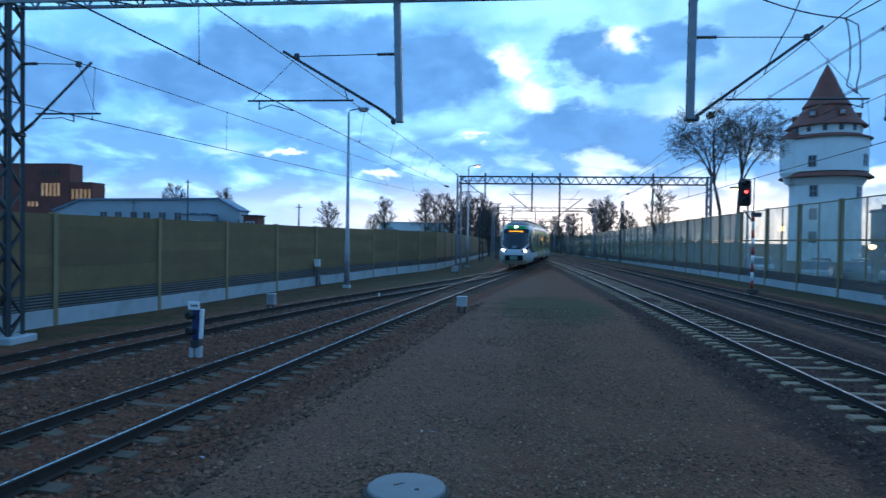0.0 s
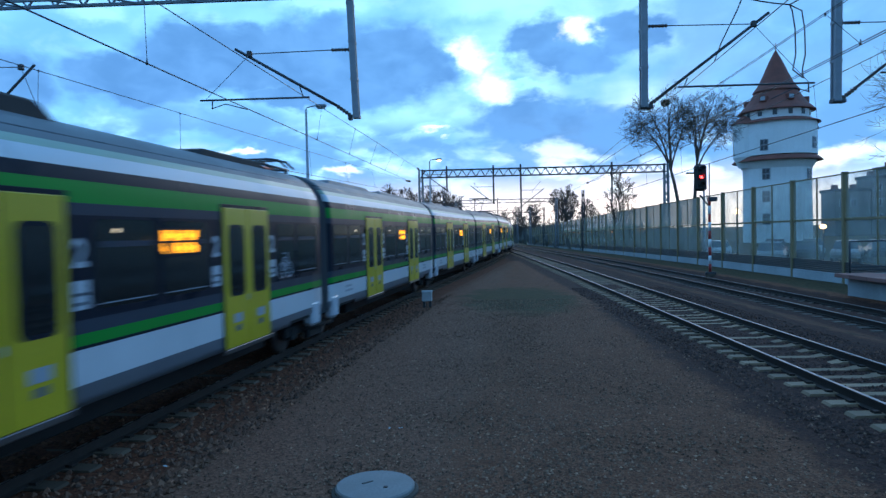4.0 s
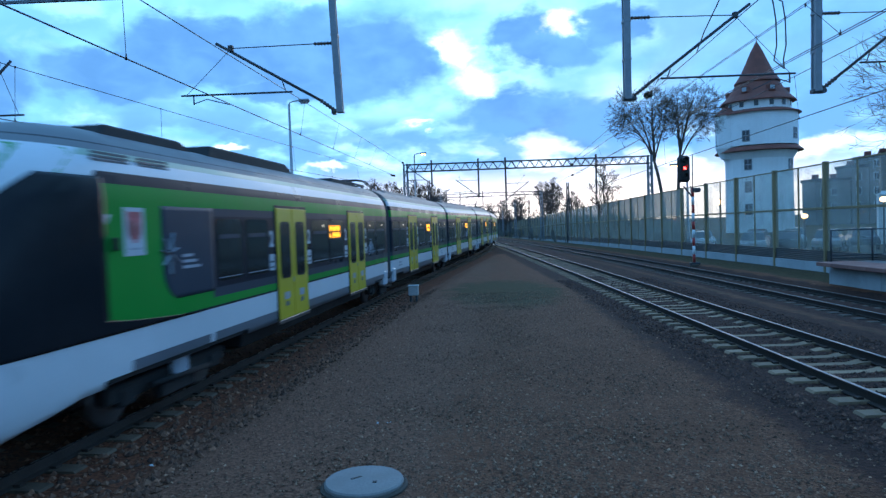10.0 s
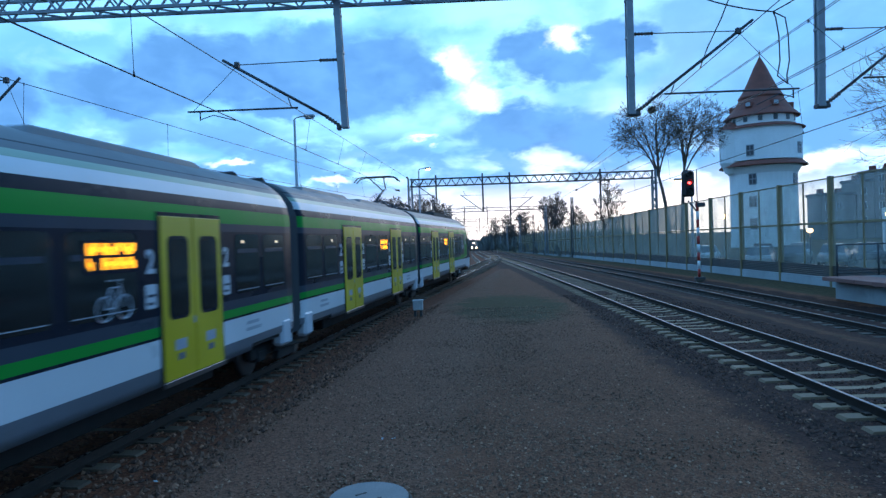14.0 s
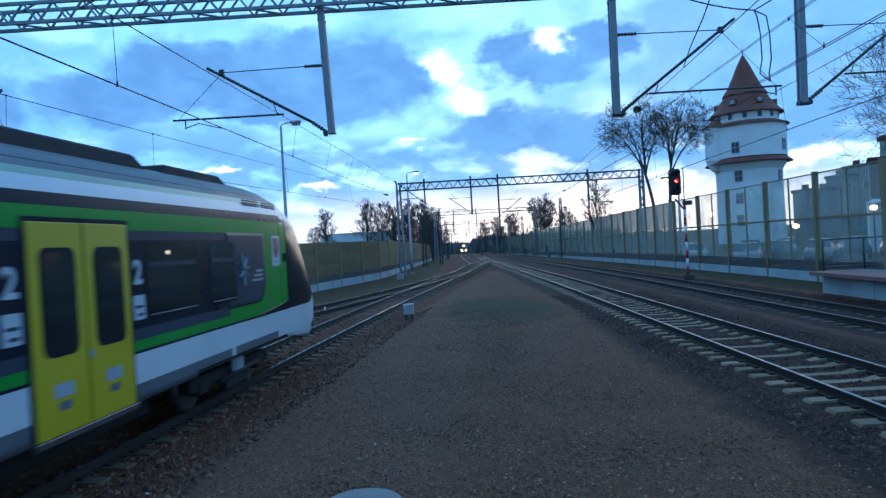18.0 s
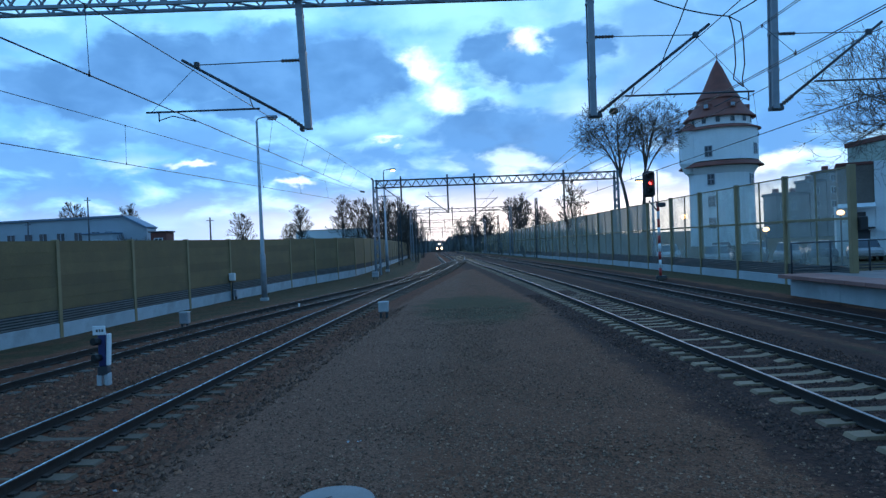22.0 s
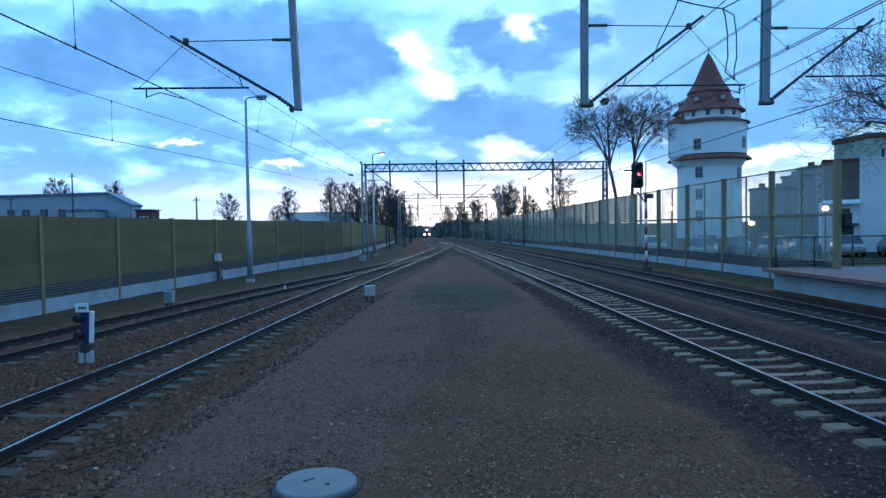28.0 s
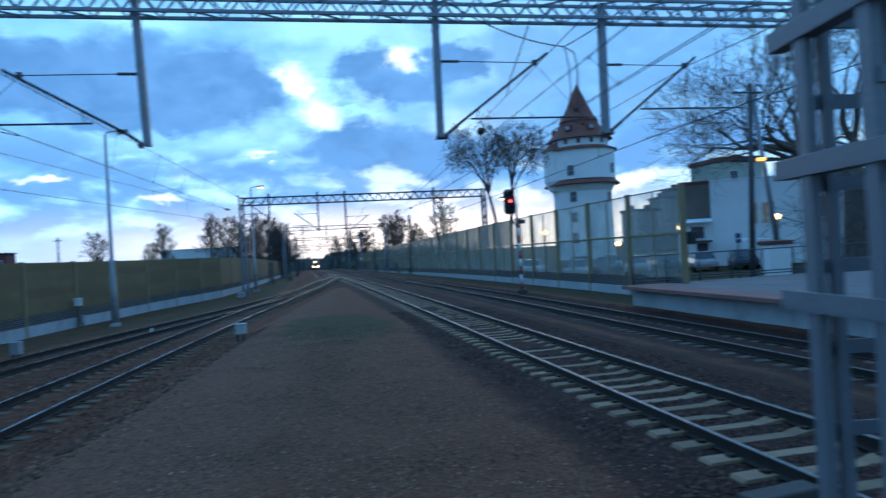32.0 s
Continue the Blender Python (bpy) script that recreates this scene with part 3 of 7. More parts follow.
def build_tracks():
    flat = lambda y: 0.18 - drop(y)
    far = lambda x: (lambda y: x + bend(y))
    track("straight main track with bright rails and pale concrete sleepers", far(4.5), flat, -250, 600, 4.2, 70, SLEEPER, RAIL_DULL)
    track("straight platform track beside the noise barrier", far(PLATFORM_TRACK), lambda y: flat(y) - 0.18, -250, 600, 10.2, 60, SLEEPER_DARK, RAIL_DULL)
    track("curved track with polished rails on dirty sleepers", train_line, lambda y: left_rail_top(y) - drop(y), -380, 158, 4.0, 64, SLEEPER_WORN, RAIL_TOP)
    track("siding curving in from the noise barrier to a turnout", outer_line, lambda y: left_rail_top(y) - drop(y), -250, 59, 8.0, 50, SLEEPER_DARK, RAIL_TOP)
    track("far track continuing straight beyond the turnout", lambda y: through_line(y) + bend(y), flat, 66.5, 600, 500, 501, SLEEPER_DARK, RAIL_DULL)


build_tracks()

# ---- noise barriers ----
def build_left_wall():
    """Timber-faced noise barrier on a concrete plinth, bay by bay between steel posts."""
    ys, y = [], 0.1
    while y < 175:
        ys.append(y)
        h = heading(left_wall_x, y)
        y += 4.82 * math.cos(h)
    for i, (a, b) in enumerate(zip(ys, ys[1:])):
        xa, xb = left_wall_x(a), left_wall_x(b)
        length = math.hypot(b - a, xb - xa)
        turn = math.degrees(math.atan2(b - a, xb - xa))
        z0 = -0.26 * (1 - rise(a)) - drop(a) * step(a, 45, 75)
        root = thing("noise_barrier_bay", "olive timber noise barrier bay on a pale concrete plinth", "noise barrier", "left noise barrier", "structure", (xa, a, z0), turn)
        h = 3.45
        bm = bmesh.new()
        box(bm, (0.0, -0.09, -0.3), (length, 0.09, 0.52), 0.012)
        part("plinth", bm, CONCRETE, root, "pale concrete plinth panel")
        # Near-black backing sheet: shade in the gaps between slats is put into its colour.
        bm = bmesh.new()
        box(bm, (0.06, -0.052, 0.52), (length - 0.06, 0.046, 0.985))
        band = part("louvre_band", bm, LOUVRE_BACK, root, "near-black backing sheet for the shade between the slats")
        for k in range(5 if a < 60 else 0):
            bm = bmesh.new()
            box(bm, (0.09, -0.085, 0.548 + k * 0.092), (length - 0.09, -0.05, 0.592 + k * 0.092), 0.004)
            part("louvre_slat", bm, LOUVRE_SLAT, band, "pale grey slat")
        bm = bmesh.new()
        box(bm, (0.05, -0.035, 0.5), (length - 0.05, 0.035, h - 0.02))
        part("core", bm, WALL_OLIVE, root)
        n = 6 if a < 60 else 1
        for k in range(n):
            bm = bmesh.new()
            zz, hh = 1.0 + (h - 1.0) * k / n, (h - 1.0) / n - 0.004
            box(bm, (0.08, -0.06, zz), (length - 0.08, 0.06, zz + hh), 0.003)
            part("panel", bm, WALL_OLIVE, root)
        bm = bmesh.new()
        box(bm, (-0.09, -0.11, -0.3), (0.09, 0.11, h + 0.04), 0.01)
        part("post", bm, WALL_POST, root, "yellowish grey steel post")
    return ys


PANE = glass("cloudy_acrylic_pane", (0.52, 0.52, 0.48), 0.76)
# Far bays: the dull look at a grazing angle is put into tint and clearness.
PANE_FAR = glass("far_acrylic_pane", (0.37, 0.36, 0.31), 0.24)


def build_right_wall():
    x = 13.4
    ys = [23.5 + 4.42 * k for k in range(38)]
    for i, (a, b) in enumerate(zip(ys, ys[1:])):
        root = thing("noise_barrier_bay", "cloudy acrylic noise barrier bay with yellow steel posts", "noise barrier", "right noise barrier", "structure", (x, a, -1.22 * drop(a)))
        L = b - a
        h = 4.66
        bm = bmesh.new()
        box(bm, (-0.08, 0.0, -0.3), (0.08, L, 0.55), 0.012)
        part("plinth", bm, CONCRETE, root, "pale concrete plinth panel")
        for k in range(6):
            bm = bmesh.new()
            box(bm, (-0.05, 0.09, 0.565 + k * 0.082), (0.05, L - 0.09, 0.63 + k * 0.082))
            part("louvre_slat", bm, LOUVRE, root)
        for za, zb in ((1.07, 2.74), (2.86, h - 0.05)):
            for ya, yb in ((0.1, L / 2 - 0.03), (L / 2 + 0.03, L - 0.1)):
                bm = bmesh.new()
                box(bm, (-0.012, ya, za), (0.012, yb, zb))
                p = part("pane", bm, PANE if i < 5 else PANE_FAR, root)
                p.visible_shadow = False
        bm = bmesh.new()
        box(bm, (-0.05, 0.08, 2.75), (0.05, L - 0.08, 2.85), 0.008)
        part("mid_rail", bm, WALL_POST, root)
        bm = bmesh.new()
        box(bm, (-0.04, 0.08, h - 0.05), (0.04, L - 0.08, h), 0.006)
        part("top_rail", bm, WALL_POST, root)
        bm = bmesh.new()
        box(bm, (-0.03, L / 2 - 0.03, 1.02), (0.03, L / 2 + 0.03, h), 0.006)
        part("mullion", bm, WALL_POST, root)
        bm = bmesh.new()
        w = 0.105 if i == 0 else 0.08
        box(bm, (-0.11, -w, -0.3), (0.11, w, h + 0.06), 0.01)
        part("post", bm, WALL_POST, root, "yellow-grey steel post")


build_left_wall()
build_right_wall()

# ---- platform ----
PAVING = mat("grey_paving", (0.175, 0.15, 0.145), 0.8, 0, 0.12, 2, 30, 0.2, (0.2, 0.19, 0.18), 0.4, 0.08)
PAVING_RED = mat("reddish_edge_paving", (0.26, 0.115, 0.095), 0.8, 0, 0.12, 2, 30, 0.2, (0.2, 0.15, 0.14), 0.4, 0.08)


def build_platform():
    root = thing("platform", "raised concrete platform with reddish edge slabs", "platform", kind="structure")
    for k in range(28):
        bm = bmesh.new()
        box(bm, (11.66, 21.6 - 3 * k, -0.4), (11.84, 24.58 - 3 * k, 0.70), 0.012)
        part("wall_panel", bm, CONCRETE, root, "pale concrete platform wall")
    bm = bmesh.new()
    box(bm, (11.84, 24.4, -0.4), (13.3, 24.58, 0.70), 0.01)
    part("end_wall", bm, CONCRETE, root)
    bm = bmesh.new()
    box(bm, (11.84, -60, 0.45), (32, 24.4, 0.80))
    part("deck", bm, PAVING, root)
    slab = bmesh.new()
    box(slab, (-0.46, 0.01, -0.10), (0.85, 0.99, 0.04), 0.012)
    me = mesh_of("edge_slab", slab, PAVING_RED)
    for k in range(36):
        part("edge_slab", me, None, root, m=pose(11.66, 23.6 - k, 0.80))
    tile = bmesh.new()
    box(tile, (0.008, 0.008, -0.02), (0.992, 0.992, 0.03), 0.006)
    me = mesh_of("paving_slab", tile, PAVING)
    for i in range(9):
        for j in range(24):
            part("paving_slab", me, None, root, m=pose(12.52 + i, 23.6 - j, 0.80 + random.uniform(0, 0.006)))
    # railing across the platform's end
    rail = thing("platform_railing", "dark steel railing at the platform end", "railing")
    xs = [11.70 + 1.47 * k for k in range(10)]
    for x in xs:
        bm = bmesh.new()
        tube(bm, [(x, 24.5, 0.80), (x, 24.5, 1.97)], 0.035, 8)
        part("railing_post", bm, STEEL_DARK, rail)
    for z in (1.97, 1.06, 0.95):
        bm = bmesh.new()
        tube(bm, [(xs[0], 24.5, z), (xs[-1], 24.5, z)], 0.024, 8)
        part("railing_bar", bm, STEEL_DARK, rail)


build_platform()
# ---- overhead line ----
def lattice_mast(bm, x, y, z0, z1, w=0.45, w_top=0.3, step_z=0.55, leg=0.08):
    def corner(i, z):
        u = (z - z0) / (z1 - z0)
        r = (w + (w_top - w) * u) / 2
        sx, sy = ((-1, -1), (1, -1), (1, 1), (-1, 1))[i]
        return (x + sx * r, y + sy * r, z)
    for i in range(4):
        bar(bm, corner(i, z0), corner(i, z1), leg)
    z, flip = z0 + 0.15, 0
    while z + step_z < z1:
        for i in range(4):
            j = (i + 1) % 4
            a, b = (i, j) if (flip + i) % 2 else (j, i)
            bar(bm, corner(a, z), corner(b, z + step_z), leg * 0.5)
        flip += 1
        z += step_z
    return bm


def truss_beam(bm, x0, x1, y, z0, z1, w=0.5, pitch=0.72, chord=0.075):
    ya, yb = y - w / 2, y + w / 2
    for yy in (ya, yb):
        for zz in (z0, z1):
            bar(bm, (x0, yy, zz), (x1, yy, zz), chord)
    n = int((x1 - x0) / pitch)
    for k in range(n):
        xa, xm, xb = x0 + k * pitch, x0 + (k + 0.5) * pitch, x0 + (k + 1) * pitch
        for yy in (ya, yb):
            bar(bm, (xa, yy, z0), (xm, yy, z1), chord * 0.55)
            bar(bm, (xm, yy, z1), (xb, yy, z0), chord * 0.55)
        if k % 2 == 0:
            bar(bm, (xa, ya, z0), (xb, yb, z0), chord * 0.5)
            bar(bm, (xa, yb, z1), (xb, ya, z1), chord * 0.5)
    return bm


def insulator(bm, a, b, r=0.055, n=5):
    a, b = Vector(a), Vector(b)
    pts, rad = [], []
    for k in range(n * 2 + 1):
        pts.append(a.lerp(b, k / (n * 2)))
        rad.append(r if k % 2 else r * 0.45)
    tube(bm, pts, rad, 8)


def cantilever(root, foot, head, reg, y, s, stay_z, wire_x, wire_z, clamp=0.0):
    """A hanging support's bracket: raking tube, stay rod with insulator, registration arm and drop bracket."""
    arm = part("bracket_tube", tube(bmesh.new(), [(foot[0] + s * 0.45, y, foot[1] + 0.30), (head[0], y, head[1])], 0.035, 8), STEEL_DARK, root)
    bm = bmesh.new()
    insulator(bm, (foot[0] + s * 0.08, y, foot[1] + 0.02), (foot[0] + s * 0.47, y, foot[1] + 0.31), 0.06, 6)
    part("bracket_insulator", bm, INSUL, root)
    hx = head[0] - s * 0.35
    part("stay_rod", tube(bmesh.new(), [(foot[0] + s * 0.55, y, stay_z), (hx, y, stay_z - 0.03)], 0.012, 6), STEEL_DARK, root)
    bm = bmesh.new()
    insulator(bm, (foot[0] + s * 0.12, y, stay_z), (foot[0] + s * 0.58, y, stay_z), 0.05, 6)
    part("stay_insulator", bm, INSUL, root)
    part("registration_arm", tube(bmesh.new(), [(reg[0], y, reg[2]), (reg[1], y, reg[2])], 0.024, 8), STEEL_DARK, root)
    bm = bmesh.new()
    tube(bm, [(wire_x + s * 0.12, y, reg[2]), (wire_x + s * 0.12, y, reg[2] - 0.22)], 0.018, 6)
    tube(bm, [(wire_x + s * 0.12, y, reg[2] - 0.2), (wire_x - s * 0.2, y, reg[2] - 0.1), (wire_x - s * 0.75, y, wire_z + 0.03)], 0.012, 6)
    part("steady_arm", bm, STEEL_DARK, root)
    bm = bmesh.new()
    box(bm, (foot[0] - 0.11, y - 0.1, foot[1] - 0.04), (foot[0] + s * 0.2, y + 0.1, foot[1] + 0.05), 0.01)
    part("bracket_shoe", bm, STEEL_DARK, root)
    part("hanger_wire", tube(bmesh.new(), [(hx, y, stay_z - 0.05), (reg[1] - s * 0.12, y, reg[2])], 0.007, 5), WIRE, root)
    link = reg[0] + s * 0.15
    up = (link - foot[0] - s * 0.45) / (head[0] - foot[0] - s * 0.45)
    part("arm_link", tube(bmesh.new(), [(link, y, reg[2]), (link + s * 0.08, y, foot[1] + 0.30 + (head[1] - foot[1] - 0.30) * up)], 0.014, 5), STEEL_DARK, root)
    bm = bmesh.new()
    box(bm, (hx - 0.06, y - 0.05, stay_z - 0.1), (hx + 0.06, y + 0.05, stay_z + 0.04), 0.01)
    part("stay_clamp", bm, STEEL_DARK, root)


def hanging_post(root, xt, xb, y, zt, zb):
    bm = bmesh.new()
    for dy in (-0.085, 0.085):
        bar(bm, (xt, y + dy, zt), (xb, y + dy, zb), 0.15, 0.06, up=(0, 1, 0))
    bar(bm, (xt, y, zt), (xb, y, zb), 0.11, 0.12, up=(0, 1, 0))
    z = zb
    while z < zt:
        u = (z - zb) / (zt - zb)
        x = xb + (xt - xb) * u
        box(bm, (x - 0.085, y - 0.122, z), (x + 0.085, y + 0.122, z + 0.06))
        z += 0.9
    part("hanging_post", bm, STEEL_GREY, root, "grey double-channel hanging post")


def near_gantry():
    y = 16.17
    root = thing("overhead_line_gantry", "lattice steel portal carrying overhead line brackets", "gantry", "gantries")
    part("beam", truss_beam(bmesh.new(), -14.9, 16.0, y, 8.46, 8.92), STEEL_GREY, root)
    for x in (-14.75, 15.85):
        z0 = -0.26 if x < 0 else 0.84
        part("mast", lattice_mast(bmesh.new(), x, y, z0, 9.0, 0.5, 0.45, leg=0.1), STEEL_DARK if x < 0 else STEEL_GREY, root)
        bm = bmesh.new()
        box(bm, (x - 0.5, y - 0.5, z0 - 0.3), (x + 0.5, y + 0.5, z0 + 0.18), 0.03)
        part("footing", bm, CONCRETE, root)
    for xt, xb, zb in ((-4.60, -4.48, 5.42), (2.42, 2.39, 5.47), (6.90, 6.84, 5.48)):
        hanging_post(root, xt, xb, y, 8.9, zb)
    cantilever(root, (-4.48, 5.42), (-7.42, 7.18), (-5.62, -8.32, 5.96), y, -1, 7.08, -7.9, 5.68)
    cantilever(root, (2.39, 5.47), (5.32, 7.60), (3.19, 6.36, 5.93), y, 1, 7.38, 6.1, 5.55)
    cantilever(root, (6.84, 5.48), (9.58, 7.51), (7.86, 10.9, 6.12), y, 1, 7.30, 10.2, 5.6)
    cantilever(root, (-14.5, 5.12), (-12.45, 6.97), (-13.96, -12.2, 5.66), y, 1, 6.95, -13.05, 5.5)
    # feeder jumpers that hang in loops over the main track
    for a, b, sag in (((2.4, y, 9.1), (5.8, y, 7.77), 0.25), ((5.8, y, 7.77), (7.7, y, 8.9), 0.05)):
        a, b = Vector(a), Vector(b)
        pts = [a.lerp(b, k / 10) - Vector((0, 0, sag * 4 * (k / 10) * (1 - k / 10))) for k in range(11)]
        part("jumper_cable", tube(bmesh.new(), pts, 0.016, 6), WIRE, root, "black looped jumper cable")
    for dx in (0.0, 0.22):
        pts = [(5.8, y, 7.77), (5.86 + dx, y, 7.62), (5.92 + dx, y, 7.2), (5.93 + dx, y, 6.6), (5.86 + dx, y, 6.25), (6.1, y, 6.05)]
        part("jumper_cable", tube(bmesh.new(), pts, 0.016, 6), WIRE, root, "black looped jumper cable")
    return root


def far_gantry(y, x0=-6.4, x1=16.0, z0=7.72, z1=8.38, drops=((-4.0, 6.4), (0.3, 5.15), (2.8, 4.75), (11.1, 5.1)), detail=True):
    root = thing("overhead_line_gantry", "lattice steel portal across the tracks", "gantry", "gantries", at=(bend(y), 0, support_z(y)))
    part("beam", truss_beam(bmesh.new(), x0, x1, y, z0, z1, 0.5, 0.85 if detail else 1.5, 0.09), STEEL_DARK, root)
    for x in (x0, x1):
        part("mast", lattice_mast(bmesh.new(), x, y, -1.9, z1 + 0.1, 0.5, 0.3, 0.8, 0.11), STEEL_GREY, root)
    for x, zb in drops:
        bm = bmesh.new()
        bar(bm, (x, y, z1 + 0.35), (x, y, zb), 0.15)
        part("hanging_post", bm, STEEL_DARK, root)
        bm = bmesh.new()
        s = -1 if x < 1 else 1
        tube(bm, [(x, y, zb + 0.1), (x + s * 2.1, y, zb + 1.7)], 0.04, 6)
        tube(bm, [(x + s * 0.6, y, zb + 0.55), (x + s * 2.3, y, zb + 0.55)], 0.03, 6)
        tube(bm, [(x, y, zb + 1.6), (x + s * 2.0, y, zb + 1.6)], 0.02, 6)
        part("bracket", bm, STEEL_DARK, root)
    return root


GANTRY_Y = (-45, 16.17, 62.0, 118.0, 172.0, 228.0, 290.0)


def on_line(a, b, y):
    u = (y - a[1]) / (b[1] - a[1])
    return tuple(p + (q - p) * u for p, q in zip(a, b))


def wire_run(root, name, rows, radius=0.012, sag=0.0, offsets=(0.0,)):
    """A wire hung from support to support."""
    pts = [rows[0]]
    for a, b in zip(rows, rows[1:]):
        n = 10 if sag else 1
        for k in range(1, n + 1):
            u = k / n
            pts.append(tuple(p + (q - p) * u - (sag * 4 * u * (1 - u) if i == 2 else 0) for i, (p, q) in enumerate(zip(a, b))))
    for off in offsets:
        part(name, tube(bmesh.new(), [(x + off, y, z) for x, y, z in pts], radius, 6), WIRE, root)
    return pts


def hang_droppers(root, upper, lower, ys):
    """Thin droppers with a clamp at each end between a messenger and a contact wire."""
    def at(pts, y):
        for a, b in zip(pts, pts[1:]):
            if a[1] <= y <= b[1]:
                return Vector(on_line(a, b, y))
    for y in ys:
        a, b = at(upper, y), at(lower, y)
        if a is None or b is None:
            continue
        bm = bmesh.new()
        tube(bm, [a, b], 0.006, 5)
        tube(bm, [b + Vector((0, 0, 0.09)), b - Vector((0, 0, 0.02))], [0.008, 0.026], 6)
        tube(bm, [a + Vector((0, 0, 0.02)), a - Vector((0, 0, 0.06))], [0.022, 0.008], 6)
        part("dropper", bm, WIRE, root)


def wires(label):
    return thing("overhead_wires", label, "overhead line", "overhead wires")


def insulated_end(root, at, towards):
    d = (Vector(towards) - Vector(at)).normalized()
    bm = bmesh.new()
    insulator(bm, Vector(at) + d * 1.2, Vector(at) + d * 2.0, 0.09, 7)
    part("strain_insulator", bm, INSUL, root)


def build_overhead():
    near_gantry()
    far_gantry(62.0)
    for y in GANTRY_Y[3:]:
        far_gantry(y, -4.5, 13.0, 7.6, 8.2, ((-1.2, 5.4), (2.8, 5.2), (6.9, 5.2)), False)
    far = (118, 172, 228, 290)
    g = 16.17
    # the pair above the curved track and the pair above the siding rise to anchors on the far portal's mast
    for label, top, top_end, low, low_end, kink, drop_y in (
            ("overhead wires above the curved track, anchored at the far portal", (-7.24, g, 6.98), (-6.49, 62, 8.48), (-7.3, g, 5.8), (-7.32, 62, 7.37), 0.0, (11.4, 24.2, 30.6, 37.0, 43.4, 49.8)),
            ("overhead wires above the siding, anchored at the far portal", (-12.36, g, 6.82), (-7.32, 62, 7.37), (-12.43, g, 5.51), (-7.01, 62, 6.21), 0.0, (g, 22.6, 35.2, 41.6, 48.0))):
        root = wires(label)
        up = wire_run(root, "messenger_wire", [on_line(top, top_end, -45), top, top_end], 0.011)
        lo = wire_run(root, "contact_wire", [on_line(low, low_end, -45), low, low_end], 0.013)
        hang_droppers(root, up, lo, drop_y)
        insulated_end(root, top_end, top)
        insulated_end(root, low_end, low)
    # main track: feeder, messenger pair and twin contact wires
    root = wires("twin overhead wires above the straight main track")
    feeder, feeder_end = (5.02, g, 7.28), (9.06, 62, 8.31)
    up, up_end = (5.47, g, 6.80), (8.77, 62, 7.80)
    low, low_end = (6.11, g, 6.17), (8.73, 62, 6.80)
    wire_run(root, "feeder_wire", [on_line(feeder, feeder_end, -45), feeder, feeder_end], 0.012)
    mess = wire_run(root, "messenger_wire", [on_line(up, up_end, -45), up, up_end], 0.008, 0.0, (-0.03, 0.03))
    twin = wire_run(root, "contact_wire", [on_line(low, low_end, -45), low, low_end], 0.010, 0.0, (-0.045, 0.045))
    hang_droppers(root, mess, twin, (6.2, 13.6, 20.9, 28.4, 36.0, 43.5))
    for end, start in ((feeder_end, feeder), (up_end, up), (low_end, low)):
        insulated_end(root, end, start)
    tap = on_line(feeder, feeder_end, 19.8)
    beam = (4.95, g, 8.55)
    part("jumper_cable", tube(bmesh.new(), [beam, (4.87, 16.9, 7.9), (4.98, 18.2, 7.52), tap], 0.016, 6), WIRE, root, "black jumper cable")
    # platform track
    root = wires("overhead wires above the platform track")
    mess = wire_run(root, "messenger_wire", [(9.9, -45, 7.6), (9.32, g, 7.26), (8.75, 62, 6.9)] + [(8.9 + bend(y), y, 7.0 + support_z(y)) for y in far], 0.011, 0.42)
    cont = wire_run(root, "contact_wire", [(10.9, -45, 6.0), (9.47, g, 5.77), (8.7, 62, 5.0)] + [(8.9 + bend(y), y, 5.4 + support_z(y)) for y in far], 0.014)
    hang_droppers(root, mess, cont, (22.0, 28.6, 35.2, 41.8, 48.4))
    for label, xs in (("overhead wires above the crossover", ((62, -1.5), (118, 3.6), (172, 4.4))), ("overhead wires above the far track", ((62, -1.5), (118, 1.1), (172, 1.2), (228, 1.2), (290, 1.2))),
                      ("overhead wires above the far end of the main track", ((62, 4.6), (118, 4.5), (172, 4.5), (228, 4.5), (290, 4.5)))):
        root = wires(label)
        mess = wire_run(root, "messenger_wire", [(x + bend(y), y, 7.15 + support_z(y)) for y, x in xs], 0.012, 0.8)
        cont = wire_run(root, "contact_wire", [(x + bend(y), y, 5.5 + support_z(y)) for y, x in xs], 0.012)
        hang_droppers(root, mess, cont, (70, 78, 86, 94, 102, 110))


build_overhead()

